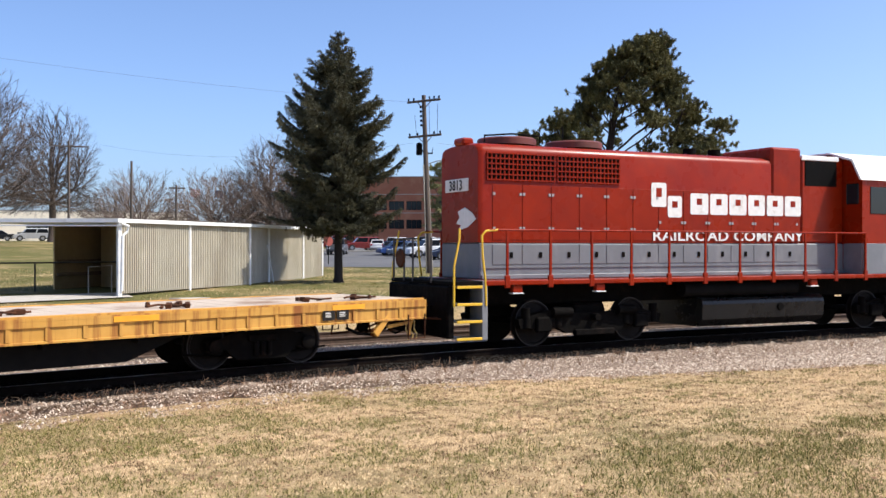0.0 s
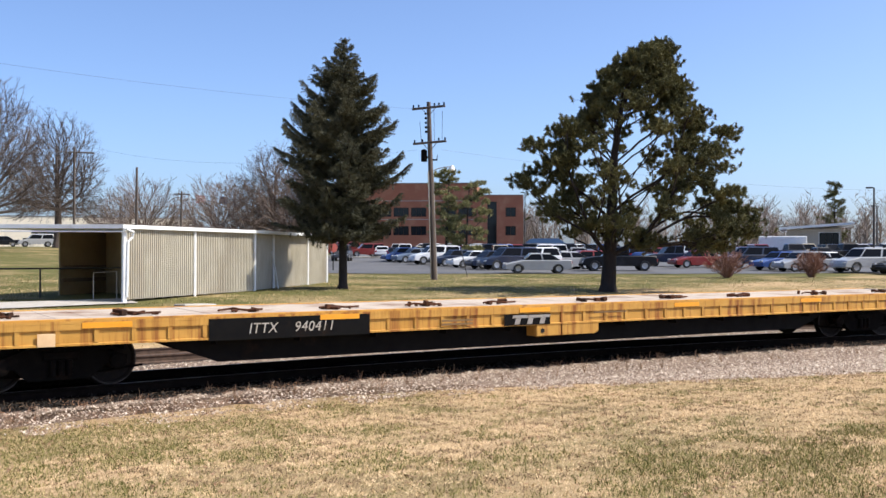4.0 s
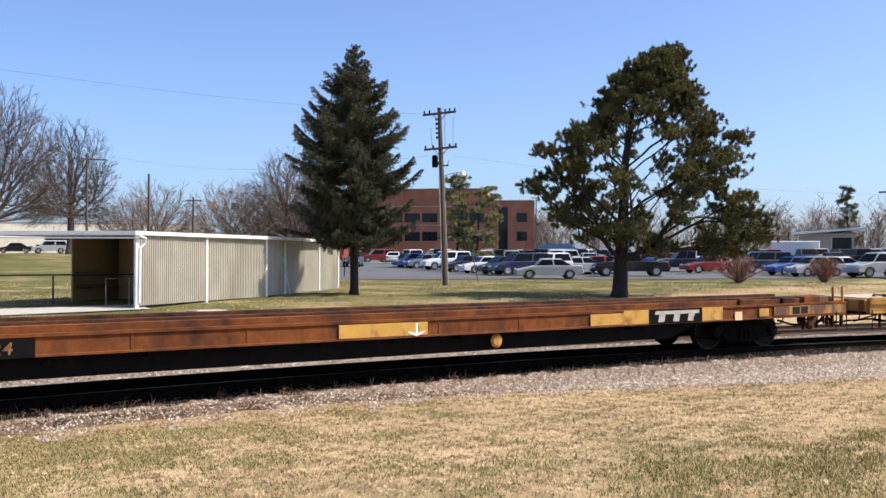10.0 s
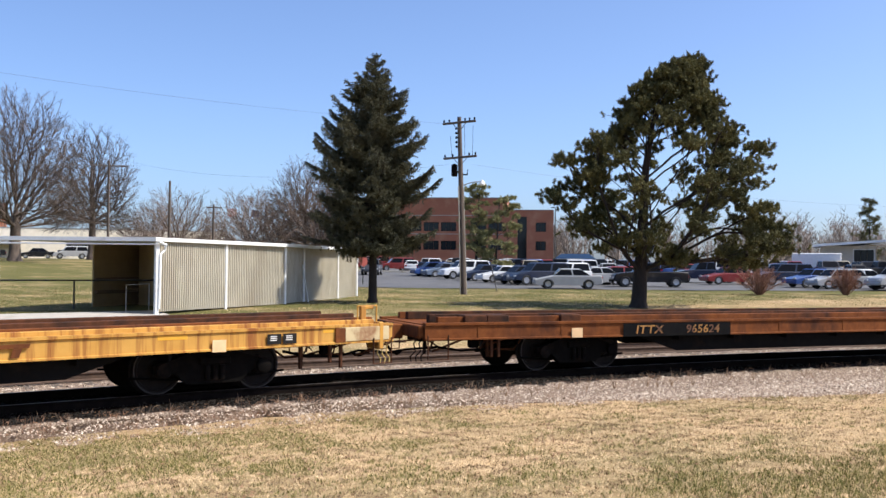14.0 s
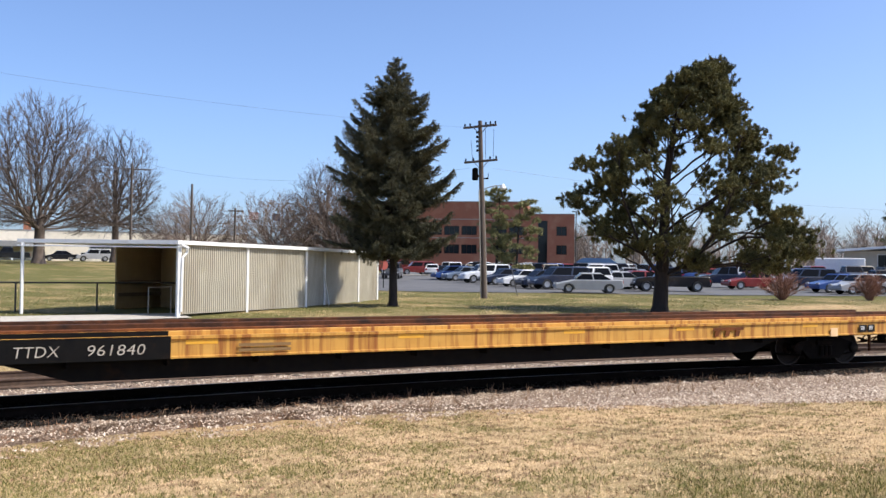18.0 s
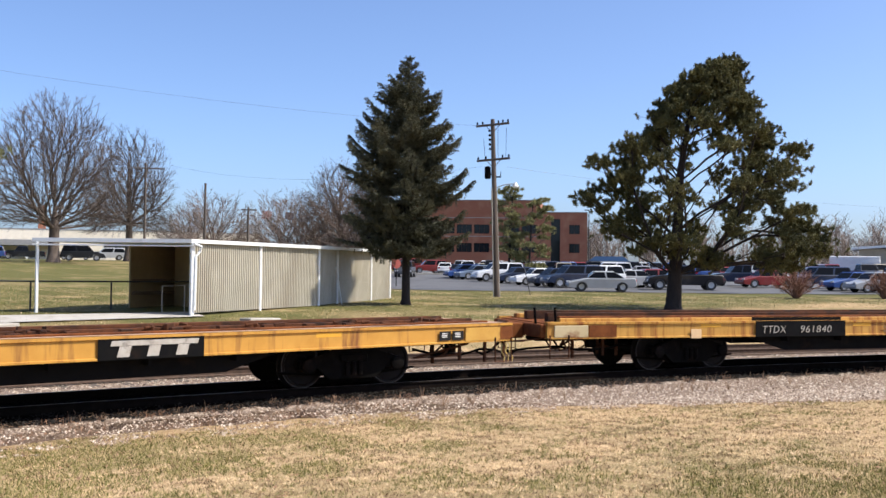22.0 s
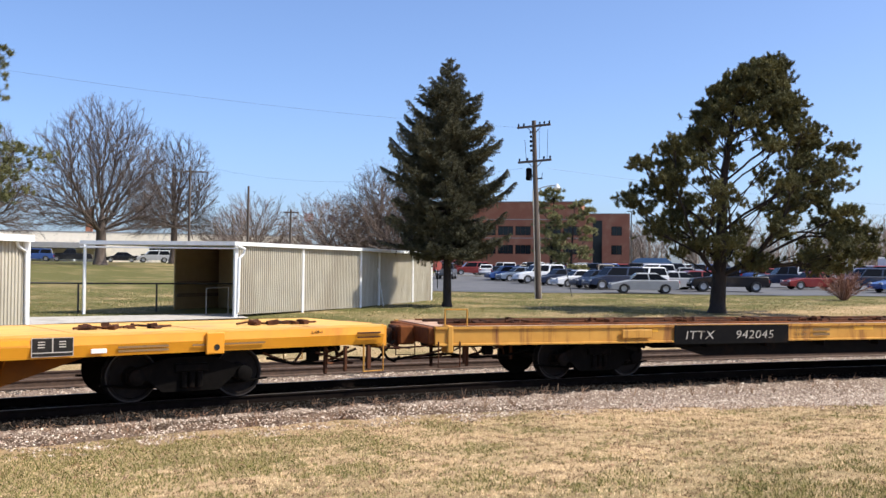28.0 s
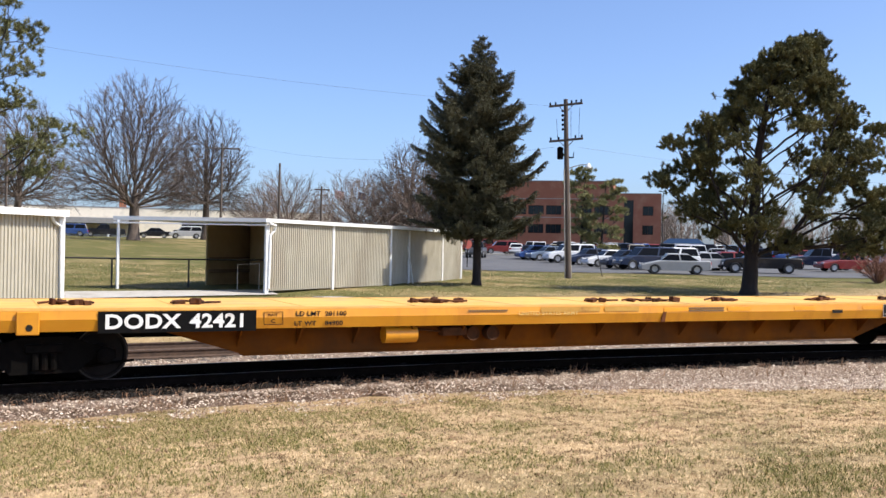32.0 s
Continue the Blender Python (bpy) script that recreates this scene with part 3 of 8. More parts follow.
    # ends
    for sgn in (-1, 1):
        m = Mesh()
        m.box(sgn * (L - 0.1), sgn * (L + 0.12), -1.3, 1.3, 0.76, dz - 0.02, 0.02)
        m.box(sgn * (L + 0.1), sgn * (L + 0.42), -0.42, 0.42, 0.70, dz - 0.03, 0.03)
        m.part("end_sill", paint if kind in "AE" else rust_brown, car)
        coupler(car, sgn * (L + 0.40), sgn)
        for y in (-1.42, 1.42):
            st = Mesh()
            x0 = sgn * (L - 0.05)
            x1 = sgn * (L - 0.48)
            st.tube([(x0, y, 0.82), (x0, y, 0.34), (x1, y, 0.34), (x1, y, 0.82)], 0.016, 6)
            st.part("stirrup_step", yellow_worn if kind == "E" else rust_dark, car)
        # brake rigging that hangs at the ends
        rg = random.Random(kind + str(sgn))
        for _ in range(5):
            a = sgn * rg.uniform(11.9, 13.3)
            b = rg.uniform(-1.2, -0.4)
            Mesh().tube([(a, b, 0.75), (a + rg.uniform(-0.3, 0.3), b, 0.5), (a + rg.uniform(-0.7, 0.7), b + 0.2, 0.45), (a + rg.uniform(-0.9, 0.9), b, 0.7)], 0.022, 6).part("brake_rod", rust_dark, car, "bent rusty brake rod")
        Mesh().box(sgn * 12.2, sgn * 12.42, -1.0, -0.85, 0.52, 0.72, 0.03).part("brake_lever_box", grime, car)
    trucks = [freight_truck(car, sgn * TRUCK_AT) for sgn in (-1, 1)]
    vehicles.append((car, centre, TRUCK_AT, trucks, 0.42))
    return car


def plate(parent, name, x0, x1, z0, z1, mat, y=-1.38, t=0.004, slant=0.0, label=""):
    """A painted field, slightly proud of the side."""
    m = Mesh().prism([(x0, z0), (x1, z0), (x1 + slant, z1), (x0 + slant, z1)], "y", y, y - t)
    return m.part(name, mat, parent, label)


def upright(x, z, y=-1.385):
    return pose(x, y, z, 90, 0, 0)


def block_mark(parent, x, z, w, h, y, mat, slant=0.06):
    """The owner's mark as plain shapes: a cap bar over three leaning stems."""
    e = 0.32 * h
    lean = lambda q: slant * (q - z) / h
    shapes = [[(x, z + h - e), (x + w, z + h - e), (x + w, z + h), (x, z + h)]]
    for i in range(3):
        c, st = x + (i + 0.5) * w / 3, 0.2 * w / 3
        shapes.append([(c - st, z), (c + st, z), (c + st, z + h - e - 0.004), (c - st, z + h - e - 0.004)])
    for out in shapes:
        Mesh().prism([(p + lean(q), q) for p, q in out], "y", y, y - 0.004).part("mark", mat, parent)


car_a = flatcar("flatcar", "long yellow flatcar, rust-streaked, with a weathered board deck", -0.35, "A")
car_b = flatcar("flatcar", "long rust-brown flatcar with faded yellow patches on its side", -28.76, "B")
car_c = flatcar("flatcar", "long yellow flatcar with rust stains and raised guide rails", -57.05, "C")
car_d = flatcar("flatcar", "long worn yellow flatcar with a black number panel", -85.48, "D")
car_e = flatcar("flatcar", "bright yellow heavy-duty flatcar with a deep belly girder", -114.1, "E")
Y = -1.41
# markings
plate(car_a, "number_panel", -7.68, -4.71, 0.70, 1.065, black_paint, Y, label="black number panel")
lettering("lettering", "ITTX", 0.25, aged_white, car_a, upright(-7.0, 0.80, Y - 0.006), 0.2, 0.0, 0.92)
lettering("lettering", "940411", 0.25, aged_white, car_a, upright(-6.18, 0.80, Y - 0.006), 0.2, 0.0, 0.98)
plate(car_a, "mark_panel", -1.75, -0.62, 0.73, 0.95, black_paint, Y)
block_mark(car_a, -1.6, 0.75, 0.92, 0.18, Y - 0.005, steel_bare)
for x in (-12.3, -9.3, -5.3, -1.0, 3.2, 7.4, 11.6):
    plate(car_a, "reflector", x - 0.38, x + 0.38, 0.985, 1.075, orange_strip, Y - 0.004)
plate(car_b, "paint_patch", -1.22, 0.62, 0.76, 1.0, patch_yellow, Y)
plate(car_b, "paint_patch", 4.66, 5.75, 0.76, 1.0, patch_yellow, Y)
plate(car_b, "paint_patch", 5.6, 6.35, 0.75, 1.05, patch_yellow, Y - 0.002)
plate(car_b, "mark_panel", 6.35, 8.06, 0.73, 1.05, black_paint, Y)
block_mark(car_b, 6.5, 0.77, 1.4, 0.24, Y - 0.005, aged_white)
plate(car_b, "paint_patch", 8.06, 8.75, 0.75, 1.05, patch_yellow, Y)
plate(car_b, "number_panel", -9.02, -6.21, 0.72, 1.0, black_paint, Y, label="black number panel")
lettering("lettering", "ITTX", 0.25, flaking, car_b, upright(-8.72, 0.78, Y - 0.006), 0.15, 0.003, 1.25)
lettering("lettering", "965624", 0.25, flaking, car_b, upright(-7.42, 0.78, Y - 0.006), 0.1, 0.003, 1.15)
plate(car_c, "number_panel", -8.46, -6.0, 0.738, 1.092, black_paint, Y, label="black number panel")
plate(car_c, "upper_panel", -8.46, -6.0, 1.06, 1.166, black_paint, -1.26)
lettering("lettering", "TTDX", 0.235, aged_white, car_c, upright(-8.30, 0.82, Y - 0.006), 0.15, -0.002, 1.0)
lettering("lettering", "961840", 0.235, aged_white, car_c, upright(-7.28, 0.82, Y - 0.006), 0.15, -0.002, 1.2)
block_mark(car_c, 5.74, 0.8, 0.95, 0.2, Y - 0.004, rust_brown)
plate(car_d, "number_panel", -8.37, -5.54, 0.7, 1.09, black_paint, Y, label="black number panel")
lettering("lettering", "ITTX", 0.25, aged_white, car_d, upright(-8.12, 0.80, Y - 0.006), 0.15, -0.002, 1.25)
lettering("lettering", "942045", 0.25, aged_white, car_d, upright(-6.9, 0.80, Y - 0.006), 0.15, -0.002, 1.25)
plate(car_d, "mark_panel", 5.15, 6.85, 0.74, 1.06, black_paint, Y)
block_mark(car_d, 5.3, 0.78, 1.4, 0.25, Y - 0.005, aged_white)
plate(car_e, "number_panel", -9.21, -6.8, 0.79, 1.12, black_paint, -1.383, label="black number panel")
lettering("lettering", "DODX", 0.30, white_paint, car_e, upright(-9.12, 0.86, -1.39), 0.0, 0.009, 1.2)
lettering("lettering", "42421", 0.30, white_paint, car_e, upright(-7.85, 0.86, -1.39), 0.0, 0.009, 1.15)


def rows_of(centre, pivot, step):
    """Poses of a vehicle that rides the track on two pivots."""
    rows = []
    for i in range(int(round(32 / step)) + 1):
        t = i * step
        s = travelled(t) + centre
        xa, ya, _ = on_track(s - pivot)
        xb, yb, _ = on_track(s + pivot)
        rows.append((t, pose((xa + xb) / 2, (ya + yb) / 2, 0, 0, 0, math.degrees(math.atan2(yb - ya, xb - xa)))))
    return rows


def motions():
    # the dark car that drives past behind the lawn and stops out of sight
    rows = []
    for i in range(65):
        t = i * 0.5
        u = min(max(t - 24.5, 0), 2.1)
        a = 6.34 * (min(t, 24.5) - 22) + 6.34 * u - 1.51 * u * u
        x, y = polar(19.0, 118.0)
        x, y = x + a * math.cos(radians(19)), y - a * math.sin(radians(19))
        rows.append((t, pose(x, y, gz(x, y) + 0.035, 0, 0, -19)))
    walk(passing_car, rows)
    for body, centre, pivot, trucks, r in vehicles:
        walk(body, rows_of(centre, pivot, 0.5))
        for (truck, wheels), sgn in zip(trucks, (-1, 1)):
            turn = []
            for i in range(65):
                t = i * 0.5
                s = travelled(t) + centre
                xa, ya, _ = on_track(s - pivot)
                xb, yb, _ = on_track(s + pivot)
                own = math.degrees(math.atan2(yb - ya, xb - xa))
                _x, _y, h = on_track(s + sgn * pivot)
                turn.append((t, pose(truck.location.x, 0, 0, 0, 0, math.degrees(float(h)) - own)))
            walk(truck, turn)
            for w in wheels:
                x, z = w.location.x, w.location.z
                walk(w, [(i * 0.1, Matrix.Translation((x, 0, z)) @ Matrix.Rotation(travelled(i * 0.1) / r, 4, "Y")) for i in range(321)])

# ---- things behind the track ----
def polar(az, d):
    """Place d metres from where the camera stands, az degrees to the right of the y axis."""
    a = radians(az)
    return EYE[0] + d * math.sin(a), EYE[1] + d * math.cos(a)


asphalt_mat = surf("worn_asphalt", (0.085, 0.085, 0.088), (0.115, 0.112, 0.11), 5, 0.85, 0, 0.3, (0.07, 0.07, 0.072), 0.2, 0.55, 0.1, fine=8)
concrete_mat = surf("weathered_concrete", (0.45, 0.42, 0.37), (0.36, 0.33, 0.29), 4, 0.85, 0, 0.3, (0.28, 0.25, 0.2), 0.9, 0.6, 0.12)
cream_steel = surf("cream_corrugated_steel", (0.44, 0.40, 0.315), (0.37, 0.335, 0.26), 1.2, 0.6, 0, 0.08, (0.31, 0.27, 0.2), 0.7, 0.58, 0.12, stretch3=(1, 1, 0.3))
trim_white = surf("white_painted_trim", (0.80, 0.80, 0.78), (0.72, 0.72, 0.70), 5, 0.5, 0, 0.05, (0.55, 0.5, 0.45), 1.5, 0.68, 0.1)
tan_board = surf("tan_inner_panel", (0.42, 0.31, 0.16), (0.36, 0.26, 0.13), 2, 0.7, 0, 0.1)
wood_rail = surf("brown_bench_board", (0.14, 0.09, 0.05), (0.2, 0.13, 0.08), 5, 0.8, 0, 0.3, stretch=(6, 1, 1))
dark_pipe = surf("black_painted_pipe", (0.03, 0.03, 0.03), (0.06, 0.05, 0.045), 9, 0.6, 0, 0.1)
bark_dark = surf("dark_conifer_bark", (0.017, 0.012, 0.01), (0.036, 0.026, 0.02), 6, 0.95, 0, 0.9, stretch=(1, 1, 0.3), dist=0.03)
bark_grey = surf("grey_bark", (0.085, 0.062, 0.048), (0.145, 0.11, 0.087), 5, 0.95, 0, 0.7, stretch=(1, 1, 0.3), dist=0.02)
bark_warm = surf("red_grey_bark", (0.13, 0.092, 0.072), (0.21, 0.155, 0.125), 5, 0.95, 0, 0.5, stretch=(1, 1, 0.3), dist=0.02)
pole_wood = surf("weathered_pole_wood", (0.07, 0.052, 0.042), (0.125, 0.095, 0.075), 5, 0.9, 0, 0.4, stretch=(1, 1, 0.15))
brick_mat = surf("red_brick", (0.36, 0.135, 0.07), (0.29, 0.10, 0.055), 6, 0.85, 0, 0.2, (0.4, 0.18, 0.1), 0.4, 0.58, 0.1)
dark_glass = glass("dark_window_glass", (0.015, 0.018, 0.02))
dark_glass.node_tree.nodes["Principled BSDF"].inputs["Specular IOR Level"].default_value = 0.3
grey_roof = surf("grey_roofing", (0.22, 0.22, 0.22), (0.28, 0.27, 0.26), 3, 0.8, 0, 0.1)
beige_wall = surf("beige_wall", (0.50, 0.44, 0.35), (0.45, 0.39, 0.31), 2, 0.8, 0, 0.1, (0.4, 0.35, 0.28), 0.4, 0.6, 0.1)
blue_roof = surf("blue_metal_roof", (0.13, 0.23, 0.36), (0.11, 0.2, 0.32), 3, 0.5, 0, 0.05)


def leafy(name, c1, c2, rough=0.7, each=0.6):
    """Foliage whose colour differs from tuft to tuft."""
    m = bpy.data.materials.new(name)
    m.use_nodes = True
    nt = m.node_tree
    b = nt.nodes["Principled BSDF"]
    g = nt.nodes.new("ShaderNodeNewGeometry")
    tc = nt.nodes.new("ShaderNodeTexCoord")
    n = nt.nodes.new("ShaderNodeTexNoise")
    n.inputs["Scale"].default_value = 0.9
    nt.links.new(tc.outputs["Object"], n.inputs["Vector"])
    add = nt.nodes.new("ShaderNodeMath")
    add.operation = "MULTIPLY_ADD"
    add.inputs[1].default_value = each
    nt.links.new(g.outputs["Random Per Island"], add.inputs[0])
    nt.links.new(n.outputs["Fac"], add.inputs[2])
    mr = nt.nodes.new("ShaderNodeMapRange")
    mr.inputs["From Min"].default_value, mr.inputs["From Max"].default_value = 0.35, 0.55 + each
    nt.links.new(add.outputs[0], mr.inputs["Value"])
    x = nt.nodes.new("ShaderNodeMix")
    x.data_type = "RGBA"
    x.inputs["A"].default_value, x.inputs["B"].default_value = (*c1, 1), (*c2, 1)
    nt.links.new(mr.outputs["Result"], x.inputs["Factor"])
    nt.links.new(x.outputs["Result"], b.inputs["Base Color"])
    b.inputs["Roughness"].default_value = rough
    b.inputs["Specular IOR Level"].default_value = 0.25
    return m


spruce_leaf = leafy("blue_green_spruce_needles", (0.028, 0.033, 0.02), (0.15, 0.14, 0.08), each=0.5)
pine_leaf = leafy("dark_pine_needles", (0.04, 0.045, 0.017), (0.165, 0.15, 0.054), each=0.3)
fir_leaf = leafy("yellow_green_needles", (0.15, 0.15, 0.055), (0.32, 0.29, 0.12))


def tufts(places, ways, length, width, n, rg, spread_=0.8):
    """Needle tufts: at each place n narrow blades that fan out round a way. Returns points and triangles."""
    p = np.repeat(np.asarray(places), n, 0)
    w = np.repeat(np.asarray(ways), n, 0)
    k = len(p)
    d = w + rg.normal(0, spread_, (k, 3))
    d /= np.linalg.norm(d, axis=1)[:, None] + 1e-9
    s = np.cross(d, rg.normal(0, 1, (k, 3)))
    s /= np.linalg.norm(s, axis=1)[:, None] + 1e-9
    ln = length * rg.uniform(0.6, 1.25, (k, 1))
    wd = width * rg.uniform(0.7, 1.3, (k, 1))
    a = p - s * wd * 0.5
    b = p + s * wd * 0.5
    c = p + d * ln
    v = np.stack([a, b, c], 1).reshape(-1, 3)
    f = np.arange(3 * k).reshape(-1, 3)
    return v, f


def raw_mesh(name, v, f, mat):
    me = bpy.data.meshes.new(name)
    f = np.asarray(f)
    me.vertices.add(len(v))
    me.vertices.foreach_set("co", np.asarray(v, dtype=np.float32).ravel())
    n = f.shape[1]
    me.loops.add(f.size)
    me.loops.foreach_set("vertex_index", f.ravel().astype(np.int32))
    me.polygons.add(len(f))
    me.polygons.foreach_set("loop_start", np.arange(0, f.size, n, dtype=np.int32))
    me.polygons.foreach_set("loop_total", np.full(len(f), n, dtype=np.int32))
    me.materials.append(mat)
    me.update(calc_edges=True)
    return me


def grow(targets, seeds, links, balance, bend, step, rg):
    """Branches from a trunk, whose points seeds run from the foot up, to every target."""
    n = len(seeds)
    way = np.zeros((n, 3))
    way[1:] = np.diff(seeds, axis=0)
    way[1:] /= np.linalg.norm(way[1:], axis=1)[:, None]
    return grow_on(np.array(seeds), np.arange(n) - 1, way, links, targets, balance, bend, step, rg, n)


def grow_on(P0, par0, way0, links, targets, balance, bend, step, rg, root=0, forward=0.15):
    """Adds branches to standing wood: each leaves where the way to its target is shortest, counted partly along the wood; links is False
    where nothing may leave. Returns points, parents, directions, the index of each target, and the trunk's count."""
    n = len(P0)
    cap = n + len(targets) * 14
    P, par, path, way, free = np.zeros((cap, 3)), np.full(cap, -1), np.zeros(cap), np.zeros((cap, 3)), np.ones(cap, bool)
    P[:n], par[:n], way[:n], free[:n] = P0, par0, way0, links
    for i in range(1, n):
        path[i] = path[par[i]] + np.linalg.norm(P[i] - P[par[i]])
    tips = []
    start = P[:n][free[:n]]
    order = np.argsort([np.min(((start - t) ** 2).sum(1)) for t in targets])
    for k in order:
        t = targets[k]
        v = t - P[:n]
        dist = np.linalg.norm(v, axis=1) + 1e-6
        fit = (v * way[:n]).sum(1) / dist
        cost = dist * (1 + np.where(np.arange(n) >= root, 1.3 * (1 - fit), 0)) + balance * path[:n] + np.where(free[:n], 0, 99) + np.where((fit < forward) & (np.arange(n) >= root), 9, 0)
        i = int(np.argmin(cost))
        d = dist[i]
        m = min(12, max(1, int(round(d / step))))
        ctrl = P[i] + (way[i] * bend + v[i] / d * (1 - bend)) * d * 0.5
        if i < root:
            ctrl = (P[i] + t) / 2 + rg.normal(0, 0.04, 3) * d
        last = i
        for q in range(1, m + 1):
            u = q / m
            p = P[i] * (1 - u) ** 2 + ctrl * 2 * u * (1 - u) + t * u * u + (rg.normal(0, 0.035, 3) * step if q < m else 0)
            P[n], par[n] = p, last
            e = p - P[last]
            l = np.linalg.norm(e) + 1e-6
            path[n], way[n] = path[last] + l, e / l
            last = n
            n += 1
        tips.append((k, last))
    where = np.zeros(len(targets), int)
    for k, i in tips:
        where[k] = i
    return P[:n], par[:n], way[:n], where, root


def wood(P, par, root, tip_r, power, most, split):
    """Tubes along grown branches: thick ones in the first mesh, those thinner than split in the second."""
    n = len(P)
    load, heavy = np.zeros(n), np.full(n, -1)
    kids = np.bincount(par[1:], minlength=n)
    load[kids == 0] = 1
    for i in range(n - 1, 0, -1):
        load[par[i]] += load[i]
    for i in range(1, n):
        if heavy[par[i]] < 0 or load[i] > load[heavy[par[i]]]:
            heavy[par[i]] = i
    r = np.minimum(tip_r * np.maximum(load, 1) ** power, most)
    thick, thin = Mesh(), Mesh()
    for i in range(root, n):
        if heavy[par[i]] == i and par[i] >= root:
            continue
        run = [par[i], i]
        while heavy[run[-1]] >= 0:
            run.append(heavy[run[-1]])
        rs = [min(r[i] * 1.1, most)] + [r[q] for q in run[1:]]
        big = rs[0] > split
        (thick if big else thin).tube([tuple(P[q]) for q in run], rs, 6 if rs[0] > 0.05 else (4 if big else 3), cap=False)
    return thick, thin, r


def spruce(x, y, height, clear, prof, label, seed=3):
    """A spruce of whorled boughs: prof gives (height, reach to one side, reach to the other) across the direction of the slope."""
    rg = np.random.default_rng(seed)
    tree = thing("spruce_tree", label, "tree", m=pose(x, y, gz(x, y) - 0.05))
    Mesh().tube([(0, 0, 0), (0.02, 0, 0.3), (0, 0, height * 0.5), (0.05, 0, height * 0.99)], [0.3, 0.2, 0.12, 0.02], 12).part("trunk", bark_dark, tree, "dark brown bare lower trunk")
    limbs = Mesh()
    pl, wy = [], []
    turn = radians(-37)
    hs = [p[0] for p in prof]
    h, i = clear, 0
    while h < height - 0.12:
        k = (h - clear) / (height - clear)
        for _ in range(7 if k < 0.8 else 5):
            i += 1
            az = i * 2.39996 + rg.uniform(-0.35, 0.35)
            hb = h + rg.uniform(-0.16, 0.16)
            side_w = 0.5 + 0.5 * math.cos(az - turn)
            R = (np.interp(hb, hs, [p[1] for p in prof]) * (1 - side_w) + np.interp(hb, hs, [p[2] for p in prof]) * side_w) * rg.choice([rg.uniform(0.5, 0.8), rg.uniform(0.75, 1.0), rg.uniform(0.9, 1.14)]) + 0.08
            droop = -0.16 * (1 - k) + 0.7 * k ** 1.5
            tip_up = rg.uniform(0.12, 0.42)
            P = np.array([(R * t * math.cos(az), R * t * math.sin(az), hb + R * t * droop * (1 - 0.4 * t) + R * tip_up * t ** 3) for t in np.linspace(0, 1, 8)])
            limbs.tube([tuple(p) for p in P], [0.045 * (1 - k) + 0.013 - 0.0012 * q for q in range(8)], 5, cap=False)
            side = np.array((-math.sin(az), math.cos(az), 0))
            out = np.array((math.cos(az), math.sin(az), 0))
            m_ = max(4, int(R / 0.07))
            for t in np.linspace(0.2 if R > 1 else 0.05, 1.0, m_):
                f = t * 7
                j = min(int(f), 6)
                c = P[j] + (P[j + 1] - P[j]) * (f - j)
                for sg in (-1, 1):
                    ln = (0.1 + 0.42 * min(R, 2.2) * (1 - t) ** 0.7 * min(1, t * 2.5 + 0.2)) * rg.uniform(0.5, 1.15)
                    d = out * rg.uniform(0.5, 1.0) + side * sg * rg.uniform(0.5, 1.0) + np.array((0, 0, rg.uniform(-0.3, 0.35)))
                    d /= np.linalg.norm(d)
                    for q in np.arange(0.05, ln + 0.06, 0.085):
                        pl.append(c + d * q + np.array((0, 0, 0.2 * q * q)) + rg.normal(0, 0.018, 3))
                        wy.append(d * 0.9 + out * 0.3)
                    if rg.random() < 0.22 and k < 0.6:
                        hang = rg.uniform(0.12, 0.42) * (1 - k)
                        for q in np.arange(0.05, hang, 0.08):
                            pl.append(c + d * ln * 0.4 + np.array((0, 0, -q)) + rg.normal(0, 0.02, 3))
                            wy.append(np.array((0, 0, -1.0)) + out * 0.3)
                pl.append(c)
                wy.append(out + np.array((0, 0, 0.2)))
        h += 0.31 - 0.12 * k
    limbs.part("branch_frame", bark_dark, tree)
    v, f = tufts(pl, wy, 0.11, 0.028, 9, rg, 0.65)
    cr = new("crown", raw_mesh("crown", v, f, spruce_leaf))
    cr.parent = tree
    tagged(cr, "dense blue-green needles on drooping boughs")
    return tree


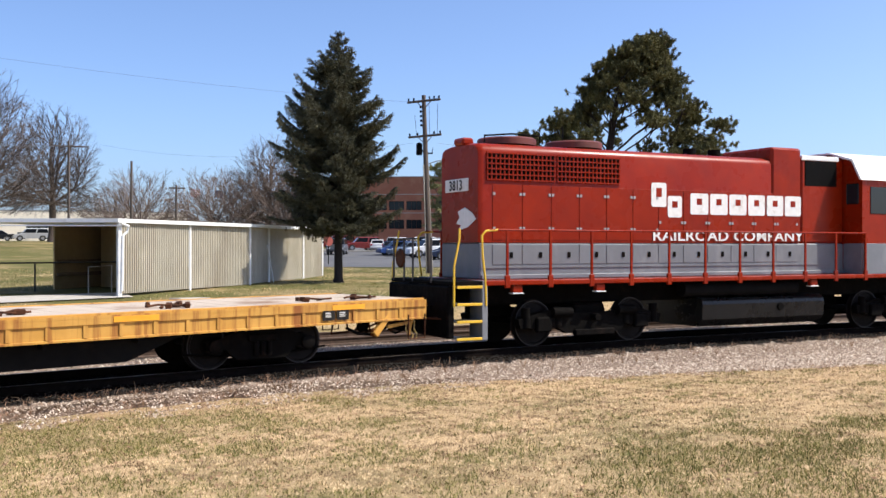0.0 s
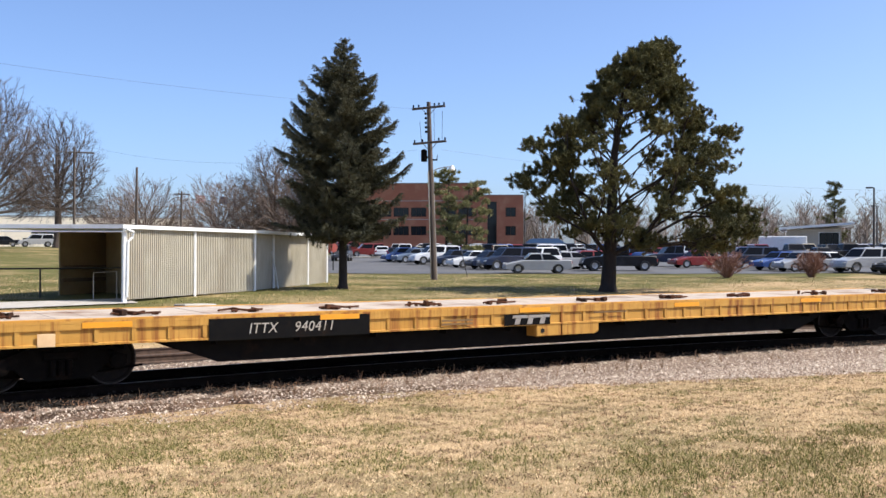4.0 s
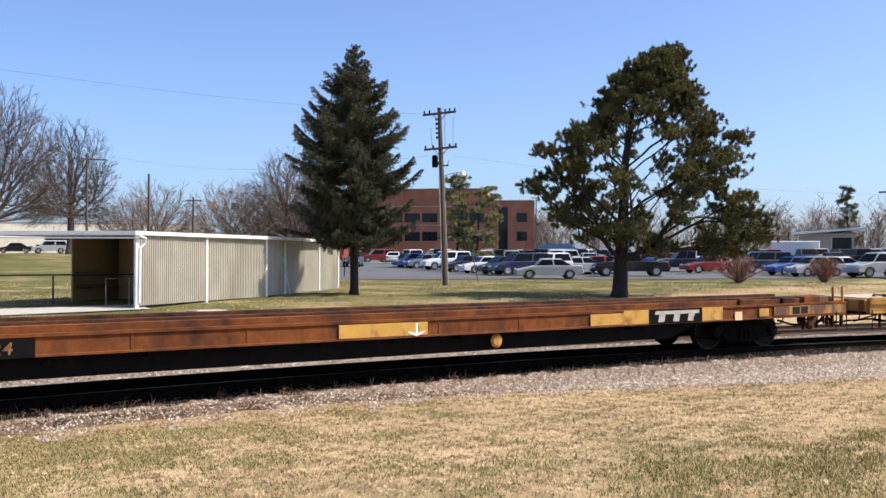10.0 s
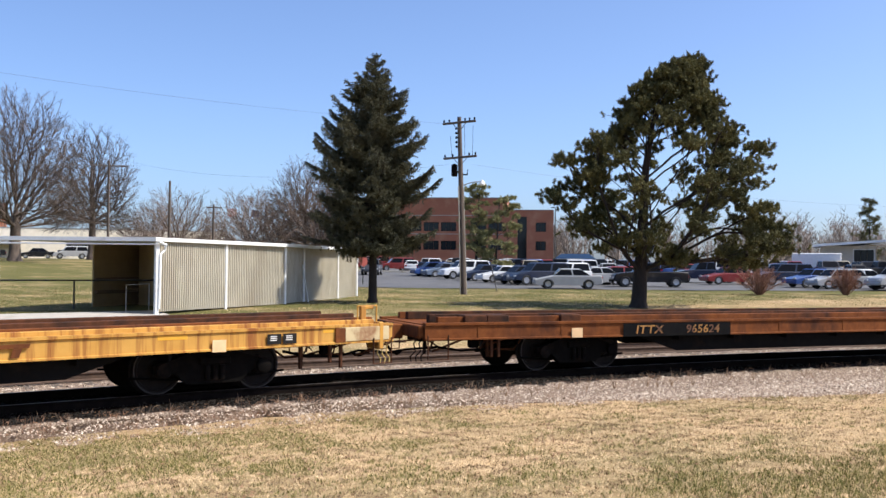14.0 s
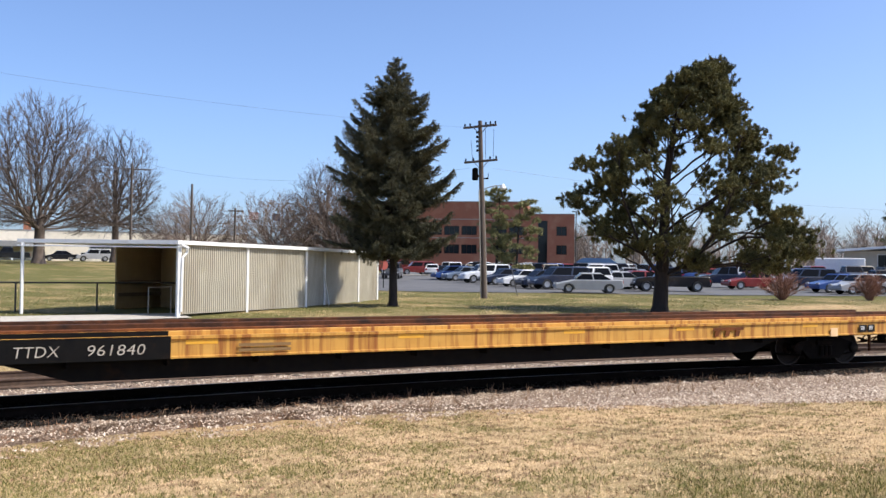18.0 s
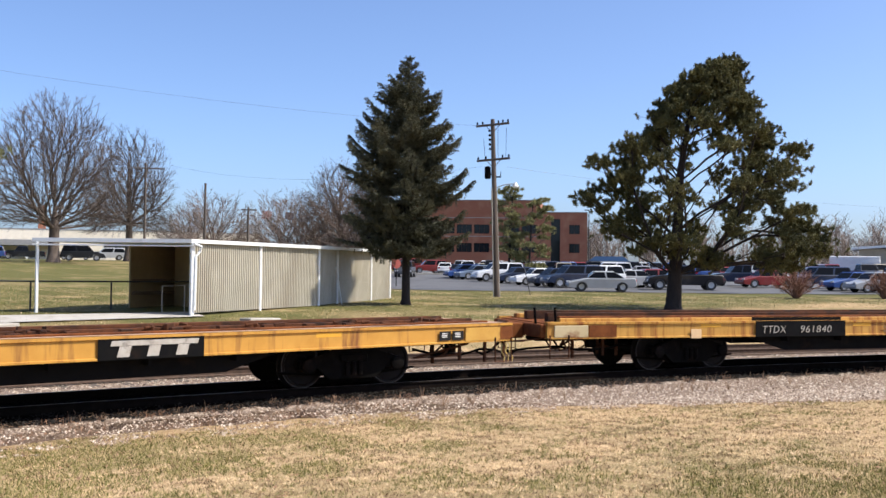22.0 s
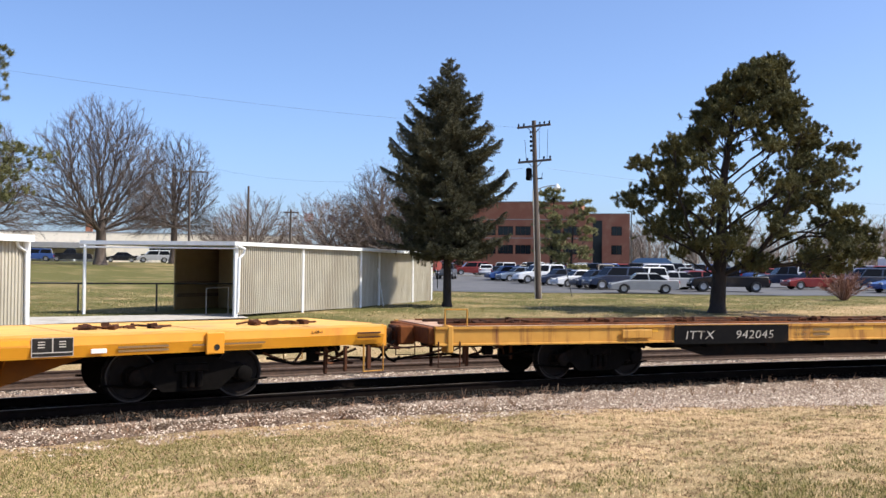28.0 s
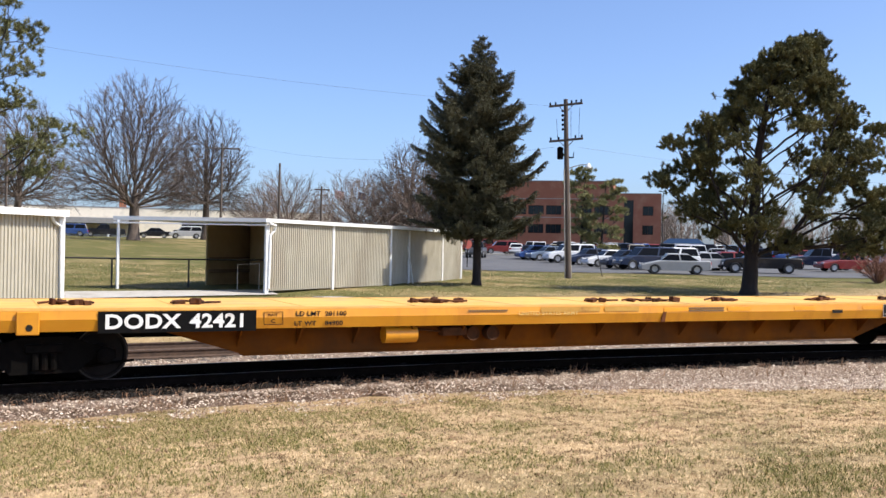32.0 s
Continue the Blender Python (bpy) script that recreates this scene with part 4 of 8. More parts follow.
def tuft_pine(x, y, prof, axis_, label, leaf, seed, turn, clouds, puffs, deep, trunk_r, flat=0.45, needle=0.14, shell=0.15, k=62, wide=0.042, lump=(0.42, 0.72)):
    """A pine whose needles stand in round puffs at the shoots' ends: prof gives (height, reach to one side, to the other) across the
    direction turn, axis_ the trunk's sideways run by height."""
    rg = np.random.default_rng(seed)
    tree = thing("pine_tree", label, "tree", m=pose(x, y, gz(x, y) - 0.05))
    right, back = np.array((math.cos(turn), math.sin(turn), 0)), np.array((-math.sin(turn), math.cos(turn), 0))
    hs = [p[0] for p in prof]
    H, first = hs[-1], hs[0]
    zs = np.linspace(0, H * 0.97, 34)
    seeds = np.array([right * np.interp(z, *axis_) + back * 0.1 * math.sin(z * 0.7) + np.array((0, 0, z)) for z in zs])
    rs = [trunk_r * (1.3 if z == 0 else 1.0) * (1 - 0.93 * (z / H) ** 0.85) + 0.015 for z in zs]
    Mesh().tube([tuple(p) for p in seeds], rs, 12).part("trunk", bark_dark, tree, "dark furrowed trunk")
    big = []
    for i in range(clouds):
        u = (i + rg.uniform(0, 1)) / clouds
        h = first + (H - first) * u
        L, R = np.interp(h, hs, [p[1] for p in prof]), np.interp(h, hs, [p[2] for p in prof])
        cx, hw = (R - L) / 2, max(0.15, (R + L) / 2 - 0.55)
        az = i * 2.39996 + rg.uniform(-0.4, 0.4)
        f = math.sqrt(rg.uniform(shell ** 2, 1.0)) if h < H * 0.55 else math.sqrt(rg.uniform(0.02, 1.0))
        if i % 2:
            az, f = (0 if i % 4 == 1 else math.pi) + rg.uniform(-0.6, 0.6), rg.uniform(0.55, 1.02)
        dp = min(deep, hw)
        big.append(right * (cx + hw * math.cos(az) * f) + back * dp * math.sin(az) * f + np.array((0, 0, h)))
    big = np.array(big)
    P, par, way, where, root = grow(big, seeds, zs > first * 0.8, 0.6, 0.45, 0.5, rg)
    small = []
    for c, i in zip(big, where):
        a = rg.uniform(*lump)
        for _ in range(int(rg.integers(puffs[0], puffs[1]))):
            o_ = rg.normal(0, 0.5, 3) * np.array((a, a, a * flat))
            small.append(c + o_ + np.array((0, 0, 0.1 + 0.15 * (1 - np.hypot(o_[0], o_[1]) / a))))
    small = np.array(small)
    n0 = len(P)
    # the finer shoots leave the limbs already grown
    P2, par2, way2, where2, _ = grow_on(P, par, way, np.arange(n0) >= root, small, 0.12, 0.35, 0.35, rg)
    thick, thin, _r = wood(P2, par2, root, 0.009, 0.4, 0.085, 0.026)
    thick.part("limb_frame", bark_dark, tree, "bare dark limbs")
    thin.part("twig_frame", bark_dark, tree)
    ax = way2[where2] * 0.6 + np.array((0, 0, 0.7)) + rg.normal(0, 0.3, (len(small), 3))
    ax /= np.linalg.norm(ax, axis=1)[:, None]
    size = rg.uniform(0.75, 1.2, len(small))
    along = rg.uniform(-0.1, 0.12, (len(small), k)) * size[:, None]
    pl = (small[:, None] + ax[:, None] * along[..., None]).reshape(-1, 3)
    wy = np.repeat(ax, k, 0) * 0.3
    v, f = tufts(pl, wy, needle, wide, 1, rg, 0.62)
    cr = new("crown", raw_mesh("crown", v, f, leaf))
    cr.parent = tree
    tagged(cr, "round puffs of dark needles with gaps between")
    return tree


def pine(x, y, prof, lean, label, name="pine_tree", leaf=None, seed=5, tuft=0.2, trunk_r=0.34, limbs_n=46, turn=0.0, deep=4.2, dens=1.0, first=1.9, boughs=()):
    """A ragged pine: prof gives (height, reach to one side, reach to the other) across the direction turn."""
    rg = np.random.default_rng(seed)
    leaf = leaf or pine_leaf
    tree = thing(name, label, "tree", m=pose(x, y, gz(x, y) - 0.05))
    hs = [p[0] for p in prof]
    H = hs[-1]
    right = np.array((math.cos(turn), math.sin(turn), 0))
    back = np.array((-math.sin(turn), math.cos(turn), 0))

    def axis(h):
        return right * lean * (h / H) ** 1.7 * 1.0

    tp = [tuple(axis(h) + np.array((0, 0, h))) for h in np.linspace(0, H * 0.95, 9)]
    Mesh().tube(tp, [trunk_r * 1.25, trunk_r * 0.95, trunk_r * 0.82, trunk_r * 0.7, trunk_r * 0.55, trunk_r * 0.42, trunk_r * 0.3, trunk_r * 0.17, 0.04], 12).part("trunk", bark_dark, tree, "dark furrowed trunk")
    limbs = Mesh()
    pl, wy = [], []
    for i in range(limbs_n + len(boughs)):
        u = min((i + rg.uniform(0, 1)) / limbs_n, 1.0)
        h = first + (H - first) * u ** 0.92
        az = i * 2.39996 + rg.uniform(-0.35, 0.35)
        if i % 2:
            az = (0 if i % 4 == 1 else math.pi) + rg.uniform(-0.45, 0.45)
        if i >= limbs_n:
            h, az = boughs[i - limbs_n]
        ca, sa = math.cos(az), math.sin(az)
        hb = max(first * 0.9, h - rg.uniform(0.0, 0.9))
        L_, R_ = np.interp(h, hs, [p[1] for p in prof]), np.interp(h, hs, [p[2] for p in prof])
        mid = axis(hb)
        lean_now = float(mid @ right)
        reach = (R_ - lean_now) if ca > 0 else (L_ + lean_now)
        dp = deep * math.sqrt(max(0.05, 1 - (h / H) ** 2))
        R = 1 / math.sqrt((ca / max(reach, 0.35)) ** 2 + (sa / max(dp, 0.4)) ** 2) * (rg.uniform(0.88, 1.03) if i % 2 or i >= limbs_n else rg.uniform(0.65, 1.0))
        way = right * ca + back * sa
        start = mid + np.array((0, 0, hb))
        end = mid + way * R + np.array((0, 0, h + rg.uniform(-0.15, 0.45)))
        mid2 = (start + end) / 2 + np.array((0, 0, rg.uniform(-0.45, 0.05))) + back * rg.uniform(-0.3, 0.3)
        q = [start * (1 - t) ** 2 + mid2 * 2 * t * (1 - t) + end * t * t for t in np.linspace(0, 1, 8)]
        r0 = min(0.11, 0.035 + 0.02 * R)
        limbs.tube([tuple(p) for p in q], [r0 * (1 - 0.85 * t) for t in np.linspace(0, 1, 8)], 6, cap=False)
        # side twigs with their clumps
        for t in np.linspace(0.34, 1.0, max(3, int(R * 1.6 * dens))):
            c = (1 - t) ** 2 * start + 2 * t * (1 - t) * mid2 + t * t * end
            sd = np.cross(way, (0, 0, 1)) * rg.choice([-1, 1])
            tw = way * rg.uniform(0.2, 0.8) + sd * rg.uniform(0.1, 0.9) + np.array((0, 0, rg.uniform(0.05, 0.6)))
            ln = rg.uniform(0.2, 0.75) * (1.1 - 0.5 * t)
            e2 = c + tw * ln
            limbs.tube([tuple(c), tuple((c + e2) / 2 + np.array((0, 0, -0.04))), tuple(e2)], [0.02, 0.015, 0.008], 4, cap=False)
            for _ in range(3):
                k = int(rg.integers(9, 15))
                cen = e2 + rg.normal(0, 1, 3) * np.array((0.26, 0.26, 0.16)) + np.array((0, 0, 0.14))
                off = rg.normal(0, 1, (k, 3)) * np.array((0.13, 0.13, 0.11))
                pl += list(cen + off)
                wy += list(off * 4.0 + np.array((0, 0, 0.7)) + way * 0.35)
    limbs.part("limb_frame", bark_dark, tree, "bare dark limbs")
    v, f = tufts(pl, wy, tuft * 0.85, 0.036, 14, rg, 1.15)
    cr = new("crown", raw_mesh("crown", v, f, leaf))
    cr.parent = tree
    tagged(cr, "clumps of needles with gaps between")
    return tree


def bare_mesh(height, reach, seed, count, fork=0.22, r0=0.5, low=0.05, limb=0.9, shoots=4, twig=0.85, limbs_=26):
    """A leafless dome: limbs rise from the fork and part towards the outside, each ending in fine shoots."""
    rg = np.random.default_rng(seed)
    zf = height * fork
    zs = np.concatenate([np.linspace(0, zf, 6), np.linspace(zf * 1.12, zf * limb * 2.4, 7)[:4]])
    seeds = np.array([(0.12 * math.sin(z * 0.5), 0.1 * math.sin(z * 0.7), z) for z in zs])
    def dome(n, f, edge=0.0):
        el = np.arcsin(np.clip(rg.uniform(low, 1, n) * (1 - edge) + edge * low, -0.5, 1))
        az = rg.uniform(0, 6.283, n)
        lump = 1 + 0.07 * np.sin(az * 3 + el * 4 + seed) + 0.05 * np.sin(az * 7 - el * 5)
        out = reach * np.cos(el) ** 0.8 * f * lump
        return np.stack([np.cos(az) * out, np.sin(az) * out, zf * 0.95 + (height - zf) * np.sin(el) * f * (0.96 + 0.04 * lump)], 1)

    P, par, way, where, root = grow(dome(limbs_, rg.uniform(0.5, 0.72, limbs_)), seeds, zs >= zf * 0.82, 0.9, 0.6, 0.7, rg)
    for n, lo, hi, bal, fw in ((limbs_ * 5, 0.6, 0.9, 0.6, 0.85), (count // 2, 0.55, 0.97, 0.4, 0.82), (count, 0.35, 1.0, 0.3, 0.75)):
        P, par, way, where, _ = grow_on(P, par, way, np.arange(len(P)) >= root - 3, dome(n, rg.uniform(lo, hi, n) ** 0.8), bal, 0.75, 0.6, rg, root, fw)
    thick, thin, r = wood(P, par, root, 0.016, 0.48, r0 * 0.55, 0.034)
    rt = [r0 * 1.4, r0, r0 * 0.92, r0 * 0.88, r0 * 0.86, r0 * 0.85] + [r0 * q for q in (0.72, 0.55, 0.4, 0.2)]
    thick.tube([tuple(p) for p in seeds], rt, 10)
    ends = np.nonzero((r < 0.036) & (np.arange(len(P)) >= root))[0]
    for i in ends:
        for _ in range(int(rg.integers(1, shoots))):
            d = way[i] + rg.normal(0, 0.33, 3) + np.array((0, 0, 0.15))
            d /= np.linalg.norm(d)
            l = rg.uniform(0.5, 1.25) * twig
            m = P[i] + d * l * 0.5
            e = P[i] + d * l
            thin.tube([tuple(P[i]), tuple(e)], [0.013, 0.006], 3, cap=False)
            d2 = d + rg.normal(0, 0.5, 3)
            thin.tube([tuple(m), tuple(m + d2 / np.linalg.norm(d2) * l * 0.5)], [0.011, 0.007], 3, cap=False)
    return thick, thin


def bare_tree(x, y, meshes, label, turn=0, size=1.0, base=None):
    tree = thing("bare_tree", label, "tree", "leafless trees", m=pose(x, y, (gz(x, y) if base is None else base) - 0.1, 0, 0, turn) @ Matrix.Diagonal((size, size, size, 1)))
    for nm, me in zip(("trunk", "crown"), meshes):
        ob = new(nm, me)
        ob.parent = tree
    return tree


spruce(*polar(36.9, 45.0), 11.3, 2.45, [(1.9, 2.2, 2.5), (2.5, 2.6, 2.65), (3.6, 3.05, 2.75), (5.0, 2.95, 2.6), (6.6, 2.65, 2.35), (7.6, 2.05, 2.0), (8.6, 1.5, 1.55), (9.6, 0.95, 0.95), (10.6, 0.38, 0.38), (11.3, 0.05, 0.05)], "tall dark spruce with a bare lower trunk on the lawn")
view_right = radians(-52.0)
tuft_pine(36.12, 11.4, [(1.9, -2.0, 5.8), (2.6, 3.2, 6.9), (3.3, 3.3, 7.4), (4.1, 3.5, 6.7), (4.7, 4.7, 6.2), (5.6, 4.9, 5.7), (6.3, 4.3, 6.1), (7.0, 4.0, 5.8), (7.7, 2.6, 5.2), (8.3, 1.4, 4.3), (8.9, 1.1, 4.1), (9.7, 0.9, 3.6), (10.5, -0.2, 3.3), (11.1, -1.6, 3.0)], ([0, 6.3, 8.5, 10.0, 11.1], [0, 0.28, 0.6, 1.5, 2.4]), "ragged dark pine with a leaning crown on the lawn", pine_leaf, 5, view_right, 205, (28, 42), 3.9, 0.36)
bx, by = polar(8.2, 47)
tuft_pine(bx, by, [(4.4, 3, 4.3), (5.2, 4, 5.3), (6.2, 5, 6.0), (7.0, 5, 5.2), (7.6, 5, 3.5), (9.0, 5, 3.9), (10.6, 5, 4.4), (11.4, 4.5, 3.8), (12.0, 4, 2.3), (13.0, 4, 3.0), (14.2, 3.5, 3.1), (16.0, 2.5, 2.0), (18.0, 0.5, 0.5)], ([0, 18], [0, 0.3]), "tall feathery white pine beside the shelters", leafy("white_pine_needles", (0.05, 0.062, 0.022), (0.2, 0.185, 0.07), each=0.4), 9, radians(-8), 120, (14, 24), 4.5, 0.4, 0.3, 0.2, 0.5, 44, 0.034, (0.6, 1.1))
for az, h, sd, prof in ((42.85, 9.3, 21, [(2.0, 1.0, 1.5), (5.0, 1.4, 1.6), (7.0, 1.9, 1.5), (8.2, 1.9, 1.4), (9.3, 0.5, 0.9)]), (44.0, 8.0, 22, [(0.9, 1.6, 1.9), (2.5, 2.3, 2.5), (4.2, 2.0, 2.2), (5.6, 1.2, 2.9), (6.6, 0.6, 2.8), (8.0, 0.3, 2.2)])):
    px, py = polar(az, 100)
    tuft_pine(px, py, prof, ([0, h], [0, 0.4]), "thin yellow-green pine before the brick building", fir_leaf, sd, radians(-43), 30, (14, 22), 2.0, 0.16, 0.22, 0.26, 0.3, 40, 0.06, (0.6, 1.0))
px, py = polar(64.35, 170)
pine(px, py, [(0, 0, 0), (2, 1.5, 1.5), (5, 2.6, 2.6), (8, 1.6, 1.6), (11.5, 0.2, 0.2)], 0.0, "dark conifer before the far woods", "conifer_tree", None, 31, 0.35, 0.2, 20, 0, 2.2, 0.7, 2.0)

b1 = [m.data(n, bark_grey) for m, n in zip(bare_mesh(18.2, 8.4, 11, 1700, 0.2, 0.6), ("trunk", "twigs"))]
b2 = [m.data(n, bark_grey) for m, n in zip(bare_mesh(15.5, 5.2, 12, 1000, 0.28, 0.42, -0.1, 1.6, limbs_=22), ("trunk", "twigs"))]
b3 = [m.data(n, bark_warm) for m, n in zip(bare_mesh(9.0, 5.8, 13, 360, 0.17, 0.24, 0.1, 1.0, limbs_=12), ("trunk", "twigs"))]
bx, by = polar(17.5, 110)
bare_tree(bx, by, b1, "wide leafless shade tree on the grassy rise", 20, 1.0)
for az, d, me, tn, sz in ((21.35, 128, b2, 0, 1.1), (11.6, 105, b2, 70, 0.95), (8.5, 126, b1, 140, 0.9), (4.0, 114, b2, 200, 1.0),
                          (26.0, 112, b3, 30, 1.0), (24.6, 150, b3, 100, 1.0), (29.8, 120, b3, 200, 1.1), (33.0, 112, b2, 150, 0.86), (33.9, 108, b3, 80, 1.2), (31.2, 112, b3, 310, 1.05), (35.3, 112, b2, 240, 0.8), (0.0, 110, b1, 60, 0.9)):
    bx, by = polar(az, d)
    bare_tree(bx, by, me, "leafless tree with fine grey-brown twigs", tn, sz)

# ---- shelters ----
def quad_wall(parent, name, a, b, z0, z1, mat, ribs=0.0, thick=0.05, rise0=0.0, rise1=0.0):
    """A wall sheet from a to b; ribs is the spacing of its corrugation."""
    a, b = Vector((*a, 0)), Vector((*b, 0))
    along = b - a
    L = along.length
    along.normalize()
    nrm = Vector((along.y, -along.x, 0))
    m = Mesh()
    pts = []
    if ribs:
        n = max(1, int(L / ribs))
        st = L / n
        for i in range(n):
            s = i * st
            pts += [(s, 0.0), (s + st * 0.34, 0.0), (s + st * 0.46, 0.035), (s + st * 0.88, 0.035)]
        pts.append((L, 0.0))
    else:
        pts = [(0, 0), (L, 0)]
    k = len(pts)
    for off in (0.0, -thick):
        for s, o_ in pts:
            p = a + along * s + nrm * (o_ + off)
            g = rise0 + (rise1 - rise0) * s / L
            m.v += [(p.x, p.y, z0 + g), (p.x, p.y, z1)]
    for i in range(k - 1):
        m.f.append((2 * i, 2 * i + 2, 2 * i + 3, 2 * i + 1))
        m.f.append((2 * k + 2 * i, 2 * k + 2 * i + 1, 2 * k + 2 * i + 3, 2 * k + 2 * i + 2))
        m.f.append((2 * i + 1, 2 * i + 3, 2 * k + 2 * i + 3, 2 * k + 2 * i + 1))
        m.f.append((2 * i, 2 * k + 2 * i, 2 * k + 2 * i + 2, 2 * i + 2))
    m.f += [(0, 1, 2 * k + 1, 2 * k), (2 * k - 2, 4 * k - 2, 4 * k - 1, 2 * k - 1)]
    m.smooth = [False] * len(m.f)
    return m.part(name, mat, parent)


def post(parent, x, y, z0, z1, w=0.11, mat=None, name="post"):
    return Mesh().box(x - w / 2, x + w / 2, y - w / 2, y + w / 2, z0, z1, 0.012).part(name, mat or trim_white, parent)


def bar(parent, name, a, b, w, h, mat, label=""):
    """A square bar between two points."""
    a, b = Vector(a), Vector(b)
    d = b - a
    m = Matrix.Translation(a) @ d.to_track_quat("X", "Z").to_matrix().to_4x4()
    return Mesh().box(0, d.length, -w / 2, w / 2, -h / 2, h / 2, min(w, h) * 0.12, m).part(name, mat, parent, label)


def roof_slab(parent, pts, z0, z1, over=0.0, mat=None):
    return Mesh().prism(pts, "z", z0, z1).part("roof", mat or trim_white, parent, "flat white-edged roof")


F_, P_, B3, BR = polar(24.75, 36.0), polar(16.66, 38.0), polar(31.85, 43.5), polar(35.95, 53.0)
BW = polar(21.49, 41.2)
shelter = thing("shelter", "cream corrugated steel shelter with white trim, open at one end", "shelter")
ZT = 2.97
d1 = Vector((B3[0] - F_[0], B3[1] - F_[1])).normalized()
mid1 = (F_[0] + (B3[0] - F_[0]) * 0.485, F_[1] + (B3[1] - F_[1]) * 0.485)
for a, b in ((F_, mid1), (mid1, B3)):
    quad_wall(shelter, "wall_panel", (a[0] + d1.x * 0.07, a[1] + d1.y * 0.07), (b[0] - d1.x * 0.06, b[1] - d1.y * 0.06), 0.50, ZT, cream_steel, 0.125)
cut = [B3, (B3[0] + (BR[0] - B3[0]) * 0.26, B3[1] + (BR[1] - B3[1]) * 0.26 + 0.25), (B3[0] + (BR[0] - B3[0]) * 0.72, B3[1] + (BR[1] - B3[1]) * 0.72 + 0.15), BR]
for a, b in zip(cut, cut[1:]):
    quad_wall(shelter, "wall_panel", (a[0] + 0.06, a[1] + 0.03), (b[0] - 0.06, b[1] - 0.03), 0.52, ZT, cream_steel, 0.125)
BR2, B32 = (BR[0] - 2.4, BR[1] + 4.6), (B3[0] - 2.4, B3[1] + 5.0)
quad_wall(shelter, "end_wall", BR, BR2, 0.5, ZT, cream_steel, 0.125)
quad_wall(shelter, "back_wall", (BW[0], BW[1]), B32, 0.42, ZT, tan_board, 0.0, 0.06)
quad_wall(shelter, "back_wall", B32, BR2, 0.42, ZT, tan_board, 0.0, 0.06)
roof_slab(shelter, [(P_[0] - 0.15, P_[1] + 0.05), (F_[0] - 0.1, F_[1] - 0.22), (B3[0] + 0.05, B3[1] - 0.22), (BR[0] + 0.15, BR[1] - 0.18), (BR2[0] + 0.2, BR2[1] + 0.2), (B32[0], B32[1] + 0.25), (BW[0] - 0.1, BW[1] + 0.3)], ZT + 0.005, ZT + 0.14)
bar(shelter, "fascia", (P_[0] - 0.15, P_[1], ZT - 0.10), (F_[0], F_[1] - 0.17, ZT - 0.10), 0.05, 0.05, trim_white)
for p, z0 in ((F_, 0.46), (mid1, 0.48), (B3, 0.5), (cut[1], 0.5), (cut[2], 0.5), (BR, 0.55), (P_, 0.4)):
    post(shelter, p[0] - d1.y * -0.03, p[1] - d1.x * 0.05, z0 - 0.1, ZT, 0.14 if p in (F_,) else 0.10)
Mesh().tube([(F_[0] + 0.02, F_[1] - 0.2, ZT - 0.02), (F_[0] + 0.3, F_[1] - 0.16, ZT - 0.12), (F_[0] + 0.28, F_[1] - 0.1, ZT - 0.3), (F_[0] + 0.12, F_[1] - 0.12, ZT - 0.45), (F_[0] + 0.08, F_[1] - 0.12, 0.6)], 0.05, 8).part("downspout", trim_white, shelter, "bent white downspout")
for z in (1.05, 1.55):
    bar(shelter, "rail_board", (BW[0] + 0.05, BW[1] - 0.1, z), (BW[0] + 4.0, BW[1] + 2.0, z), 0.05, 0.14, wood_rail)
# thin brace against the wall by the bent bay
bar(shelter, "brace", (cut[1][0] - 0.9, cut[1][1] - 1.35, 2.2), (cut[1][0] - 0.05, cut[1][1] - 0.55, 0.5), 0.05, 0.05, trim_white)
# an inner partition closes the far bay
quad_wall(shelter, "partition", (F_[0] + 2.2, F_[1] + 1.4), (BW[0] + 2.4, BW[1] + 1.1), 0.45, ZT, tan_board, 0.0, 0.05)

G_, G0 = (7.35, 13.35), (2.2, 10.2)
shelter2 = thing("shelter", "cream corrugated steel shelter with a white roof edge and downspout", "shelter")
Z2 = 2.86
quad_wall(shelter2, "wall_panel", G0, (G_[0] - 0.1, G_[1] - 0.07), 0.3, Z2, cream_steel, 0.125)
quad_wall(shelter2, "wall_panel", (-3.2, 6.9), (G0[0] - 0.1, G0[1] - 0.07), 0.3, Z2, cream_steel, 0.125)
quad_wall(shelter2, "back_wall", (2.0, 17.2), (-6.0, 12.2), 0.3, Z2, tan_board, 0.0, 0.06)
roof_slab(shelter2, [(-3.4, 6.5), (G_[0] + 0.15, G_[1] - 0.25), (G_[0] - 2.6, G_[1] + 4.3), (2.0, 17.4), (-6.3, 12.2)], Z2, Z2 + 0.19)
post(shelter2, G_[0], G_[1], 0.25, Z2, 0.17)
post(shelter2, G_[0] - 2.5, G_[1] + 4.1, 0.25, Z2, 0.12)
post(shelter2, G0[0], G0[1], 0.25, Z2, 0.12)
Mesh().tube([(G_[0] - 0.35, G_[1] - 0.3, Z2), (G_[0] - 0.3, G_[1] - 0.3, Z2 - 0.14), (G_[0] - 0.05, G_[1] - 0.16, Z2 - 0.3), (G_[0] - 0.02, G_[1] - 0.14, 0.5)], 0.05, 8).part("downspout", trim_white, shelter2, "bent white downspout")

